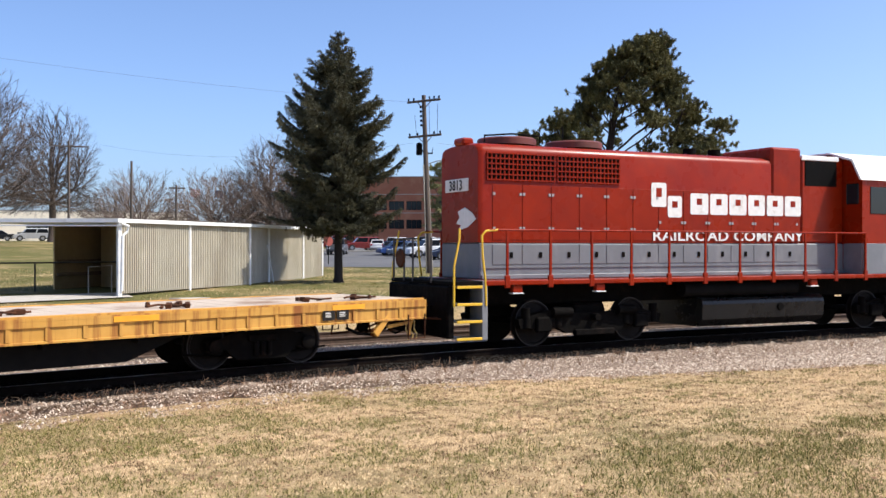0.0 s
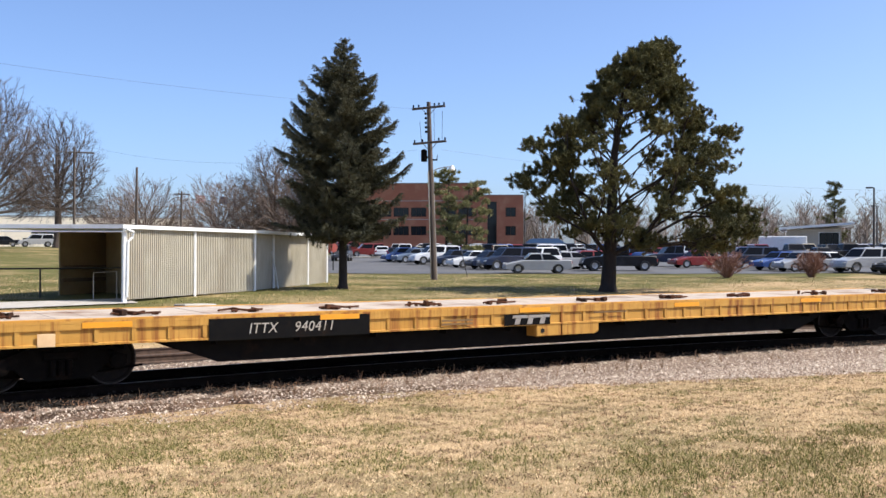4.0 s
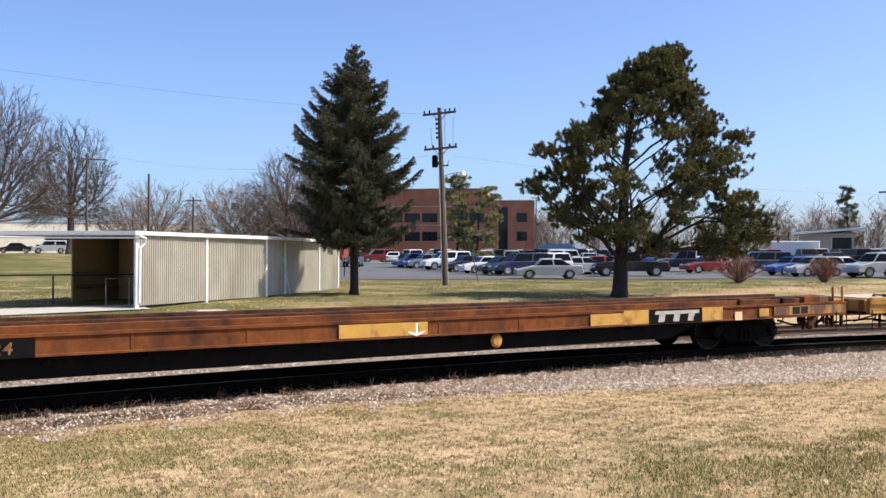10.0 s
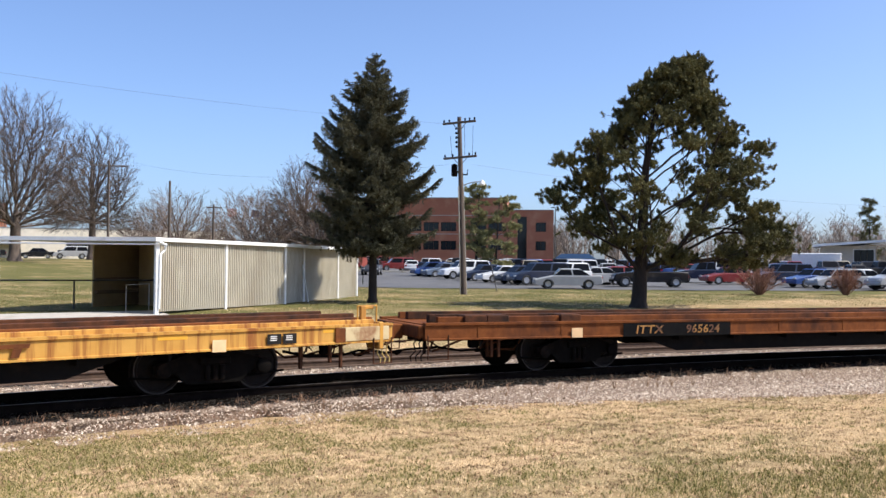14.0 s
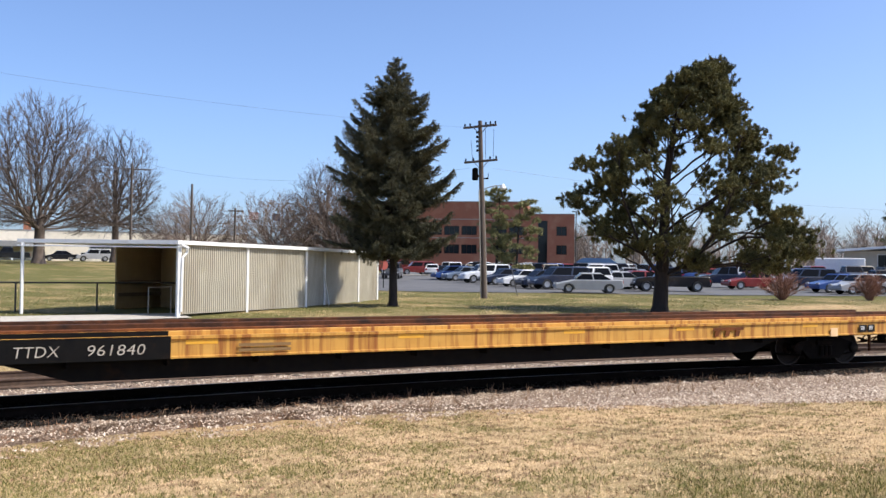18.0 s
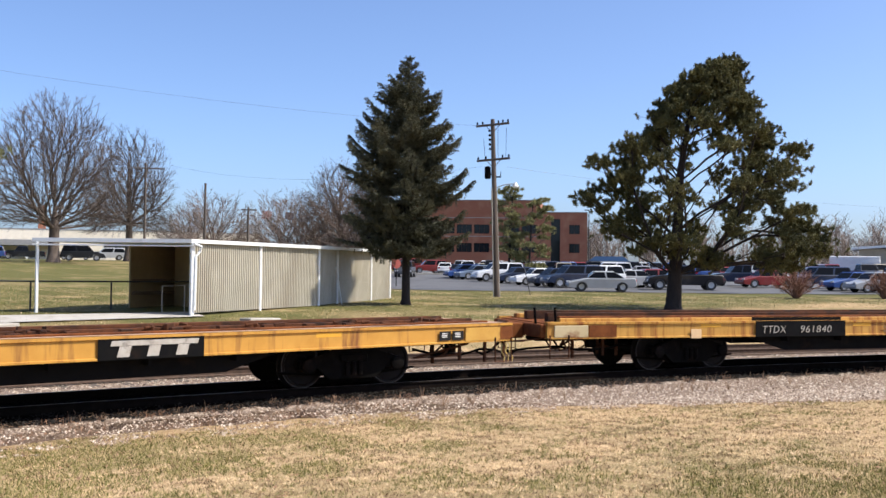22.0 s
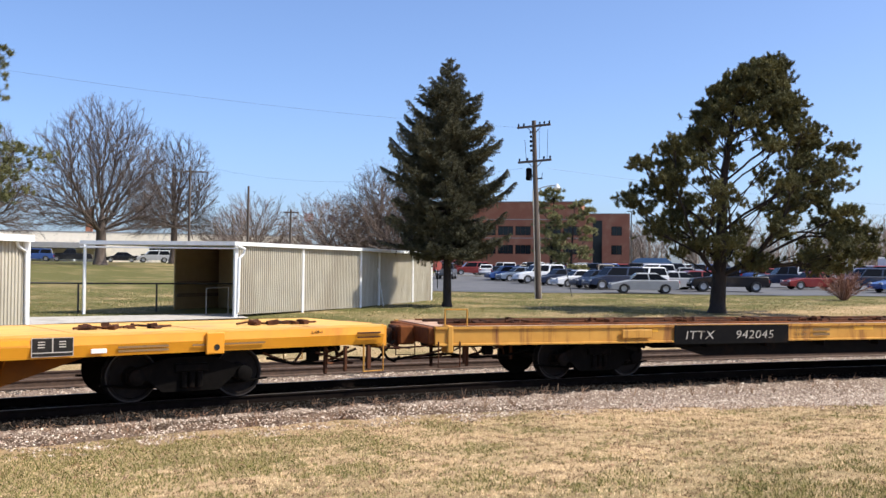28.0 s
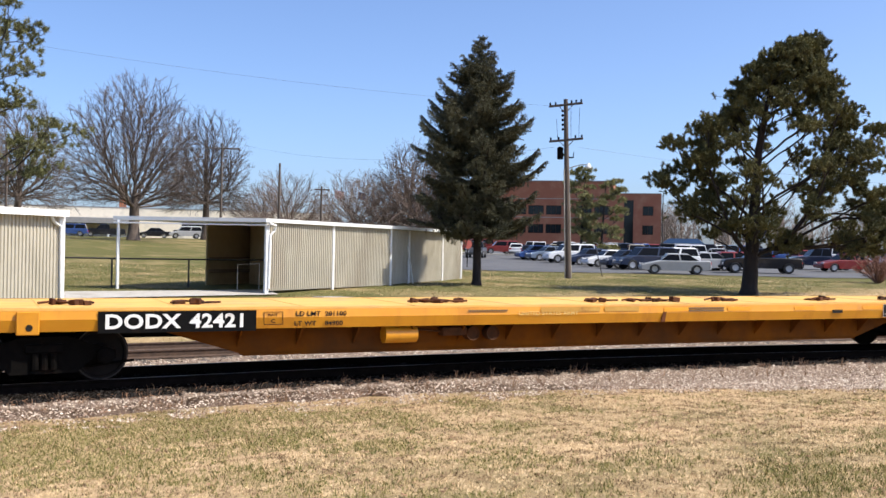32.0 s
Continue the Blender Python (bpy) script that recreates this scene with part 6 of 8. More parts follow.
def locomotive(centre):
    lo = thing("locomotive", "red and grey diesel locomotive with white lettering", "locomotive")
    HW, ZD, ZG, ZT_ = 0.88, 1.46, 2.24, 4.38
    # long hood: grey below, red above, with rounded shoulders
    Mesh().box(-7.93, 2.9, -HW, HW, ZD, ZG, 0.03).part("lower_hood", loco_grey, lo, "light grey lower hood")
    sec = [(-HW, ZG + 0.002), (-HW, 4.18), (-HW + 0.05, 4.29), (-HW + 0.16, 4.35), (-0.4, 4.38), (0.4, 4.38), (HW - 0.16, 4.35), (HW - 0.05, 4.29), (HW, 4.18), (HW, ZG + 0.002)]
    m = Mesh()
    n = len(sec)
    for x, k in ((-7.95, 0.95), (-7.90, 0.985), (-7.82, 1.0), (0.35, 1.0)):
        m.v += [(x, a * k, ZG + 0.002 + (b - ZG) * (1 - (1 - k) * 0.4)) for a, b in sec]
    for i in range(3):
        m.f += [(i * n + j, i * n + (j + 1) % n, (i + 1) * n + (j + 1) % n, (i + 1) * n + j) for j in range(n)]
    m.f += [tuple(range(n))[::-1], tuple(range(3 * n, 4 * n))]
    m.smooth = [True] * len(m.f)
    m.part("long_hood", loco_red, lo, "red long hood")
    Mesh().box(0.36, 1.38, -HW - 0.02, HW + 0.02, ZG + 0.003, 4.64, 0.06).part("filter_housing", loco_red, lo, "raised red filter housing")
    Mesh().box(1.385, 2.9, -HW, HW, ZG + 0.003, 4.42, 0.05).part("intake_hood", loco_red, lo)
    Mesh().box(1.37, 2.7, -HW - 0.03, -HW - 0.002, 4.35, 4.47, 0.01).part("intake_cap", trim_white, lo, "pale cap over the air intake")
    g = Mesh()
    for i in range(14):
        z = 3.72 + i * 0.045
        g.box(1.52, 2.62, -HW - 0.012, -HW - 0.003, z, z + 0.03)
    g.box(1.5, 2.64, -HW - 0.004, -HW - 0.002, 3.7, 4.34)
    g.part("intake_grille", black_paint, lo, "black slatted air intake")
    # radiator grilles
    for x0, x1 in ((-7.75, -6.06), (-5.98, -4.31)):
        Mesh().box(x0, x1, -HW - 0.006, -HW - 0.002, 3.58, 4.15).part("grille_back", grime, lo)
        gr = Mesh()
        for i in range(17):
            x = x0 + (x1 - x0) * i / 16
            gr.box(x - 0.014, x + 0.014, -HW - 0.026, -HW - 0.007, 3.57, 4.16)
        for j in range(6):
            z = 3.58 + j * 0.113
            gr.box(x0 - 0.02, x1 + 0.02, -HW - 0.04, -HW - 0.012, z - 0.014, z + 0.014)
        gr.part("radiator_grille", loco_red, lo, "red barred radiator grille")
    for x in (-6.75, -4.95):
        Mesh().disc((x, 0, 4.40), "z", [(0, 0.66), (0.13, 0.66), (0.16, 0.62), (0.16, 0.56), (0.1, 0.5), (0.1, 0.05)], 28).part("radiator_fan", fan_red, lo, "round red radiator fan")
    Mesh().tube([(-7.6, -0.5, 4.4), (-7.6, -0.5, 4.55), (-6.9, -0.5, 4.62), (-6.2, -0.5, 4.6), (-6.2, -0.5, 4.4)], 0.02, 6).part("roof_grab", grime, lo)
    Mesh().box(-7.98, -7.7, -0.22, 0.22, 4.36, 4.52, 0.04).part("headlight_box", loco_red, lo)
    for x in (-1.5, -0.7):
        Mesh().disc((x, 0.0, 4.40), "z", [(0, 0.16), (0.18, 0.16), (0.18, 0.12), (0.1, 0.1)], 14).part("exhaust_stack", grime, lo)
    # hood doors with hinges and latches
    for i in range(12):
        x = -7.62 + i * 0.74
        if x + 0.72 > 1.35:
            break
        Mesh().box(x, x + 0.72, -HW - 0.012, -HW - 0.002, 2.30, 3.48, 0.004).part("hood_door", loco_red, lo)
        Mesh().box(x, x + 0.72, -HW - 0.012, -HW - 0.002, 1.78, 2.20, 0.004).part("hood_door", loco_grey, lo)
        hg = Mesh()
        for z in (2.55, 3.28) if x < -3.6 else (2.72,):
            hg.box(x + 0.66, x + 0.715, -HW - 0.028, -HW - 0.013, z - 0.03, z + 0.03)
            hg.box(x + 0.005, x + 0.06, -HW - 0.028, -HW - 0.013, z - 0.03, z + 0.03)
        hg.part("hinge", steel_bare, lo)
        Mesh().box(x + 0.42, x + 0.50, -HW - 0.03, -HW - 0.013, 1.92, 2.04, 0.006).part("latch", grime, lo)
    Mesh().box(-7.9, 2.85, -HW - 0.02, -HW - 0.002, 1.70, 1.74).part("seam_strip", loco_grey, lo)
    Mesh().box(-7.9, 2.85, -HW - 0.05, -HW - 0.002, 1.465, 1.56, 0.01).part("sill_strip", loco_grey, lo)
    # markings
    for x0, x1, z0, z1 in [(-3.40, -2.96, 3.08, 3.64), (-2.92, -2.50, 2.84, 3.34)] + [(-2.24 + 0.606 * i, -1.69 + 0.606 * i, 2.92, 3.42) for i in range(6)]:
        k, y = 0.035, -HW - (0.016 if x0 < 0.1 else 0.026)
        Mesh().prism([(x0 + k, z0), (x1 - k, z0), (x1, z0 + k), (x1, z1 - k), (x1 - k, z1), (x0 + k, z1), (x0, z1 - k), (x0, z0 + k)], "y", y, y - 0.004).part("mark", white_paint, lo)
        Mesh().box((x0 + x1) / 2 - 0.08, (x0 + x1) / 2 + 0.08, y - 0.008, y - 0.0045, z0 + 0.23, z1 - 0.12).part("mark_slot", loco_red, lo)
    lettering("lettering", "RAILROAD COMPANY", 0.33, white_paint, lo, pose(-3.38, -HW - 0.030, 2.30, 90, 0, 0), 0.0, 0.006, 1.40, "white block lettering")
    Mesh().box(-7.975, -7.955, -0.45, 0.62, 3.35, 3.63, 0.008).part("number_board", white_paint, lo, "white number board")
    lettering("lettering", "3813", 0.30, black_paint, lo, pose(-7.98, 0.42, 3.39, 90, 0, -90), 0.0, 0.006, 1.0)
    Mesh().prism([(-0.80, 2.74), (-0.45, 2.58), (0.0, 2.50), (-0.12, 2.62), (0.1, 2.66), (-0.05, 2.78), (0.02, 2.92), (-0.3, 3.0), (-0.62, 2.88)][::-1], "x", -7.97, -7.962).part("mark", white_paint, lo)
    # walkway, sills, handrails
    Mesh().box(-8.15, 8.6, -1.52, 1.52, 1.36, 1.458, 0.012).part("walkway", loco_red, lo, "red walkway edge")
    Mesh().box(-8.4, 8.4, -0.7, 0.7, 0.9, 1.36, 0.03).part("frame_sill", grime, lo)
    for sg in (-1, 1):
        y = sg * 1.50
        pts = [(-8.05, y, 2.50), (3.0, y, 2.50)]
        Mesh().tube(pts, 0.022, 8).part("handrail", loco_red, lo)
        for i in range(11):
            x = -7.62 + i * 1.06
            Mesh().box(x - 0.03, x + 0.03, y - 0.02, y + 0.02, 1.36, 2.5, 0.008).box(x - 0.06, x + 0.06, y - 0.03, y + 0.03, 1.30, 1.56, 0.01).part("stanchion", loco_red, lo)
        Mesh().tube([(-7.85, y, 2.5), (-8.12, y, 2.48), (-8.22, y, 2.38), (-8.2, y, 1.95), (-8.14, y, 1.5), (-8.12, y, 0.95)], 0.024, 8).part("grab_rail", hand_yellow, lo, "yellow bent grab rail")
        Mesh().tube([(-8.72, y * 0.98, 2.52), (-8.74, y, 2.3), (-8.86, y, 1.75), (-8.86, y, 0.95)], 0.024, 8).part("grab_rail", hand_yellow, lo, "yellow bent grab rail")
        for i, z in enumerate((0.27, 0.62, 0.97, 1.32)):
            Mesh().box(-8.80, -8.22, sg * 0.95, sg * 1.5, z, z + 0.03, 0.005).part("step", loco_grey, lo)
            Mesh().box(-8.80, -8.22, sg * 1.5, sg * 1.53, z - 0.01, z + 0.045, 0.004).part("step_edge", hand_yellow, lo, "yellow step edge")
        Mesh().box(-8.21, -8.08, sg * 0.95, sg * 1.50, 0.25, 1.46, 0.01).part("step_panel", loco_grey, lo, "light grey step side panel")
        for x in (-7.35, -5.25, 1.2):
            Mesh().box(x - 0.12, x + 0.12, sg * 1.36, sg * 1.48, 1.20, 1.355, 0.02).part("jack_pad", loco_red, lo)
            Mesh().box(x - 0.13, x + 0.13, sg * 1.34, sg * 1.50, 1.175, 1.20, 0.005).part("step_light", trim_white, lo)
    Mesh().box(-8.98, -8.82, -1.45, 1.45, 0.30, 1.36, 0.03).part("pilot", grime, lo, "black rear pilot plate")
    Mesh().box(-8.9, -8.16, -1.5, 1.5, 1.37, 1.455, 0.01).part("end_platform", grime, lo)
    for y in (-0.55, 0.35, 0.8):
        Mesh().tube([(-8.9, y, 1.4), (-8.9, y, 2.35)], 0.022, 6).part("end_rail_post", dark_pipe, lo)
    Mesh().tube([(-8.9, 0.35, 2.33), (-8.9, 1.35, 2.33), (-8.9, 1.35, 1.4)], 0.022, 6).part("end_rail", dark_pipe, lo)
    Mesh().disc((-8.92, 0.95, 1.9), "x", [(-0.03, 0.2), (0.0, 0.22), (0.03, 0.2)], 16).part("brake_wheel", rust_dark, lo, "rusty hand-brake wheel")
    coupler(lo, -8.98, -1)
    coupler(lo, 8.9, 1)
    for y in (-0.75, -0.6, 0.6, 0.75):
        Mesh().tube([(-9.0, y, 0.95), (-9.12, y, 0.8), (-9.15, y, 0.5), (-9.05, y, 0.42)], 0.025, 6).part("air_hose", grime, lo)
    # tank and reservoirs
    tk = [(-1.1, 0.97), (-1.2, 0.94), (-1.26, 0.88), (-1.28, 0.8), (-1.26, 0.45), (-1.1, 0.28), (1.1, 0.28), (1.26, 0.45), (1.28, 0.8), (1.2, 0.92)]
    Mesh().prism(tk, "x", -2.2, 1.75).part("fuel_tank", surf("tank_black", (0.006, 0.006, 0.0065), (0.011, 0.0105, 0.010), 4, 0.3, 0.0, 0.05, spec=0.22), lo, "black fuel tank with a glossy shoulder")
    Mesh().disc((0.25, -1.285, 0.7), "y", [(-0.03, 0.09), (0.0, 0.1)], 14).part("fuel_gauge", grime, lo)
    Mesh().tube([(-2.7, -1.1, 1.16), (0.9, -1.1, 1.16)], 0.17, 14).part("air_reservoir", black_paint, lo)
    # cab and short hood
    cs = [(-1.46, 1.46), (-1.46, 3.9), (-1.2, 4.35), (-0.5, 4.56), (0.5, 4.56), (1.2, 4.35), (1.46, 3.9), (1.46, 1.46)]
    Mesh().prism(cs, "x", 2.91, 5.2).part("cab", loco_red, lo, "red cab")
    rf = [(-1.52, 3.86), (-1.24, 4.40), (-0.5, 4.62), (0.5, 4.62), (1.24, 4.40), (1.52, 3.86), (1.46, 3.86), (1.2, 4.36), (0.5, 4.57), (-0.5, 4.57), (-1.2, 4.36), (-1.46, 3.86)]
    Mesh().prism(rf, "x", 2.8, 5.35).part("cab_roof", trim_white, lo, "white cab roof")
    for y0, y1 in ((-1.36, -0.98),):
        Mesh().box(2.885, 2.908, y0, y1, 3.25, 3.78, 0.02).part("cab_rear_window", dark_glass, lo)
    for x0, x1 in ((3.2, 3.9), (4.0, 4.7)):
        Mesh().box(x0, x1, -1.475, -1.462, 3.0, 3.7, 0.01).part("cab_window", dark_glass, lo)
    Mesh().box(2.89, 2.907, -1.455, -0.885, 1.464, 2.24, 0.004).part("cab_lower_panel", loco_grey, lo, "grey lower panel of the cab")
    Mesh().box(2.91, 5.2, -1.472, -1.463, 1.464, 2.24, 0.003).part("cab_lower_panel", loco_grey, lo, "grey lower panel of the cab")
    Mesh().box(5.21, 7.9, -0.88, 0.88, 1.462, 3.05, 0.08).part("short_hood", loco_red, lo)
    for sg in (-1, 1):
        Mesh().box(2.95, 3.4, sg * 1.0, sg * 1.44, 1.47, 1.95, 0.02).part("battery_box", loco_grey, lo)
    # trucks
    trucks = []
    for sgn in (-1, 1):
        m = Mesh()
        for s in (-1, 1):
            y0, y1 = s * 0.98, s * 1.16
            m.prism([(-2.0, 0.62), (-1.95, 0.42), (-1.0, 0.42), (-0.7, 0.28), (0.7, 0.28), (1.0, 0.42), (1.95, 0.42), (2.0, 0.62), (1.2, 0.80), (0.5, 0.72), (-0.5, 0.72), (-1.2, 0.80)], "y", y0, y1)
            for c in (-1.37, 1.37):
                m.box(c - 0.2, c + 0.2, s * 1.1, s * 1.24, 0.34, 0.66, 0.03)
                for k in (-0.42, 0.42):
                    m.tube([(c + k, s * 1.12, 0.44), (c + k, s * 1.12, 0.86)], 0.10, 10)
            m.box(-0.55, 0.55, s * 1.12, s * 1.26, 0.22, 0.36, 0.02)
            m.disc((0.0, 0, 0.62), "y", [(s * 1.17, 0.08), (s * 1.34, 0.08)][::s], 10)
            for c in (-0.9, 0.9):
                m.tube([(c - 0.25, s * 1.2, 0.75), (c + 0.25, s * 1.2, 0.75)], 0.11, 12)
        m.box(-0.4, 0.4, -1.0, 1.0, 0.5, 0.9, 0.03)
        t = m.part("truck", grime, lo, "black locomotive truck")
        t.location = (sgn * 5.3, 0, 0)
        trucks.append((t, [wheelset(t, -1.37, 0.50), wheelset(t, 1.37, 0.50)]))
    vehicles.append((lo, centre, 5.3, trucks, 0.5))
    return lo


locomotive(22.91)


# ---- parked cars ----
car_glass = glass("car_glass", (0.008, 0.009, 0.011))
car_glass.node_tree.nodes["Principled BSDF"].inputs["Specular IOR Level"].default_value = 0.06
tyre_mat = surf("tyre_rubber", (0.02, 0.02, 0.02), (0.03, 0.03, 0.03), 9, 0.8)
rim_mat = surf("wheel_alloy", (0.45, 0.45, 0.46), (0.36, 0.36, 0.37), 9, 0.35, 0.8)
lamp_glass = glass("headlamp_glass", (0.5, 0.5, 0.5))
tail_glass = glass("tail_lamp_glass", (0.35, 0.01, 0.01))


def car_paint(name, c, metal=0.0):
    m = surf(name, c, tuple(v * 0.9 for v in c), 2, 0.4, metal, 0.0, tuple(v * 0.75 + 0.03 for v in c), 0.8, 0.68, 0.1)
    m.node_tree.nodes["Principled BSDF"].inputs["Coat Weight"].default_value = 0.5
    m.node_tree.nodes["Principled BSDF"].inputs["Specular IOR Level"].default_value = 0.25
    return m


PAINTS = {k: car_paint("car_" + k, c) for k, c in (("white", (0.72, 0.72, 0.72)), ("silver", (0.34, 0.345, 0.35)), ("black", (0.006, 0.0065, 0.009)), ("red", (0.2, 0.026, 0.022)), ("blue", (0.03, 0.07, 0.22)), ("navy", (0.012, 0.02, 0.045)), ("grey", (0.05, 0.052, 0.056)), ("pale_blue", (0.13, 0.165, 0.22)), ("green", (0.03, 0.06, 0.055)), ("tan", (0.38, 0.33, 0.25)))}
SHAPES = {
    # length, half width, belt height, roof height, hood x, windscreen base, roof front, roof rear, rear glass base, tail height
    "sedan": (4.7, 0.87, 0.92, 1.42, 1.05, 0.55, -0.85, -1.55, 0.95),
    "hatch": (4.2, 0.86, 0.93, 1.47, 1.05, 0.5, -1.45, -1.95, 0.95),
    "suv": (4.75, 0.92, 1.08, 1.74, 1.15, 0.6, -2.05, -2.25, 1.08),
    "van": (4.9, 0.95, 1.05, 1.76, 1.55, 0.75, -2.2, -2.38, 1.05),
    "pickup": (5.6, 0.97, 1.12, 1.82, 1.15, 0.65, -0.55, -0.72, 1.12)}


def build_car(kind, colour):
    L, w, belt, top, ws, rf, rr, rb, tail = SHAPES[kind]
    h = L / 2
    ob = thing("parked_car" if kind != "pickup" else "pickup_truck", "parked car", "car", "cars in the parking lot")
    r = 0.33 if kind in ("sedan", "hatch") else 0.38
    ax = (h - 0.92, -h + 0.95)
    low = 0.24 if kind in ("sedan", "hatch", "van") else 0.36
    under = []
    for c in ax:
        arc_ = [(c + (r + 0.06) * math.cos(a), r + (r + 0.06) * math.sin(a)) for a in np.linspace(0, math.pi, 9)]
        under += [(c + r + 0.06, low), *[p for p in arc_ if p[1] > low + 0.02], (c - r - 0.06, low)]
    hood = belt - 0.06 if kind != "pickup" else belt - 0.02
    prof = [(h - 0.02, low + 0.05), *under, (-h + 0.03, low + 0.1), (-h, 0.62), (-h + 0.05, tail - 0.05), (-h + 0.14, tail), (rb, belt), (ws, belt), (h - 0.75, hood - 0.06), (h - 0.2, hood - 0.18), (h - 0.02, 0.62)]
    m = Mesh()
    n = len(prof)
    rows = []
    for y, k in ((-w, 0.0), (-w + 0.06, 1.0), (w - 0.06, 1.0), (w, 0.0)):
        row = []
        for x, z in prof:
            s = 0.985 if k == 0 else 1.0
            zz = z if z < 0.5 else (z - (0.05 if k == 0 else 0))
            row.append((x * s, y, zz))
        rows.append(row)
        m.v += row
    for i in range(3):
        m.f += [(i * n + j, (i + 1) * n + j, (i + 1) * n + (j + 1) % n, i * n + (j + 1) % n) for j in range(n)]
    m.f += [tuple(range(n)), tuple(range(3 * n, 4 * n))[::-1]]
    m.smooth = [True] * (3 * n) + [False, False]
    # roof and pillars
    t = 0.80
    y0, y1 = w - 0.04, w * t
    lo_ = [(ws, y0), (rb, y0), (rb, -y0), (ws, -y0)]
    hi_ = [(rf, y1), (rr, y1), (rr, -y1), (rf, -y1)]
    zt = top - 0.07
    vs = [(x, y, belt - 0.02) for x, y in lo_] + [(x, y, zt) for x, y in hi_] + [(x * 0.9 + (rf + rr) * 0.05, y * 0.85, top) for x, y in hi_]
    fs = [(i, (i + 1) % 4, 4 + (i + 1) % 4, 4 + i) for i in range(4)] + [(4 + i, 4 + (i + 1) % 4, 8 + (i + 1) % 4, 8 + i) for i in range(4)] + [(8, 9, 10, 11)]
    m.add(vs, [f[::-1] for f in fs], True)
    body = m.part("body", PAINTS[colour], ob)

    def pane(name, q, inset=0.1, lift=0.008):
        q = [Vector(p) for p in q]
        c = sum(q, Vector()) / 4
        nrm = (q[1] - q[0]).cross(q[3] - q[0]).normalized()
        pts = [p.lerp(c, inset) + nrm * lift for p in q]
        back_ = [p - nrm * 0.012 for p in pts]
        Mesh().add(pts + back_, [(0, 1, 2, 3), (7, 6, 5, 4), (0, 4, 5, 1), (1, 5, 6, 2), (2, 6, 7, 3), (3, 7, 4, 0)]).part(name, car_glass, ob)

    zb = belt
    pane("windscreen", [(ws - 0.02, -y0, zb), (ws - 0.02, y0, zb), (rf, y1, zt), (rf, -y1, zt)], 0.08)
    pane("rear_window", [(rb, y0, zb), (rb, -y0, zb), (rr, -y1, zt), (rr, y1, zt)], 0.1)
    for s in (-1, 1):
        xm = (ws + rb) / 2 - 0.05
        um = (rf + rr) / 2 - 0.05
        a = [(ws, s * y0, zb), (xm, s * y0, zb), (um, s * y1, zt), (rf, s * y1, zt)]
        b = [(xm, s * y0, zb), (rb, s * y0, zb), (rr, s * y1, zt), (um, s * y1, zt)]
        for q in (a, b):
            pane("side_window", q if s > 0 else q[::-1], 0.1)
    for c in ax:
        for s in (-1, 1):
            ty = Mesh().disc((c, s * (w - 0.1), r), "y", [(-0.1, r * 0.6), (-0.11, r - 0.02), (-0.08, r), (0.08, r), (0.11, r - 0.02), (0.1, r * 0.6)], 18).part("tyre", tyre_mat, ob)
            Mesh().disc((c, s * (w - 0.1), r), "y", [(s * 0.07, r * 0.6), (s * 0.115, r * 0.58), (s * 0.1, r * 0.45), (s * 0.115, 0.05)][::s], 14).part("rim", rim_mat, ty)
    for s in (-1, 1):
        Mesh().box(h - 0.12, h - 0.005, s * (w - 0.42), s * (w - 0.08), 0.60, 0.74, 0.02).part("headlight", lamp_glass, ob)
        Mesh().box(-h - 0.005, -h + 0.1, s * (w - 0.3), s * (w - 0.05), 0.66, 0.86, 0.02).part("tail_light", tail_glass, ob)
    if kind == "pickup":
        Mesh().box(-h + 0.12, rb - 0.08, -w + 0.1, w - 0.1, belt + 0.004, belt + 0.02).part("bed", black_paint, ob, "dark open cargo bed")
    Mesh().box(-h - 0.05, -h + 0.12, -w + 0.06, w - 0.06, 0.38, 0.56, 0.04).part("bumper", grime if kind == "pickup" else PAINTS[colour], ob)
    Mesh().box(h - 0.1, h + 0.04, -w + 0.06, w - 0.06, 0.34, 0.54, 0.04).part("bumper", grime if kind == "pickup" else PAINTS[colour], ob)
    return ob


car_cache = {}
WORDS = {"sedan": "sedan", "hatch": "hatchback", "suv": "sport-utility car", "van": "minivan", "pickup": "pickup truck"}


def park(kind, colour, x, y, heading):
    m = pose(x, y, gz(x, y) + 0.035, 0, 0, heading)
    if (kind, colour) in car_cache:
        ob = copy_thing(car_cache[kind, colour], m)
    else:
        ob = build_car(kind, colour)
        ob.matrix_world = m
        car_cache[kind, colour] = ob
    tagged(ob, "%s %s parked on the asphalt lot" % (colour.replace("_", " "), WORDS[kind]))
    return ob


# the front rank, as it stands along the lot's edge
for az, d, hd, kind, colour in ((40.35, 101, 158, "hatch", "blue"), (41.15, 97, 160, "sedan", "pale_blue"), (42.25, 91, 158, "suv", "white"), (43.5, 86, 160, "sedan", "navy"), (44.6, 82, 158, "sedan", "white"), (45.55, 79, 160, "hatch", "navy"), (46.55, 76.5, 158, "suv", "navy"), (47.75, 77.5, 156, "suv", "white"),
                               (48.15, 69.8, 140, "sedan", "silver"), (49.75, 79, 152, "sedan", "silver"), (50.85, 80, 150, "hatch", "red"), (52.75, 75.5, 138, "pickup", "black"), (55.85, 88, 140, "pickup", "navy"), (57.2, 84, 150, "sedan", "red"), (60.0, 84, 150, "suv", "navy"), (61.65, 80, 155, "sedan", "blue"), (62.75, 77, 150, "hatch", "silver"), (63.75, 78, 137, "sedan", "white"), (65.9, 76, 152, "suv", "silver"), (68.0, 75, 150, "sedan", "black")):
    x, y = polar(az, d)
    park(kind, colour, x, y, hd)
rc = random.Random(41)
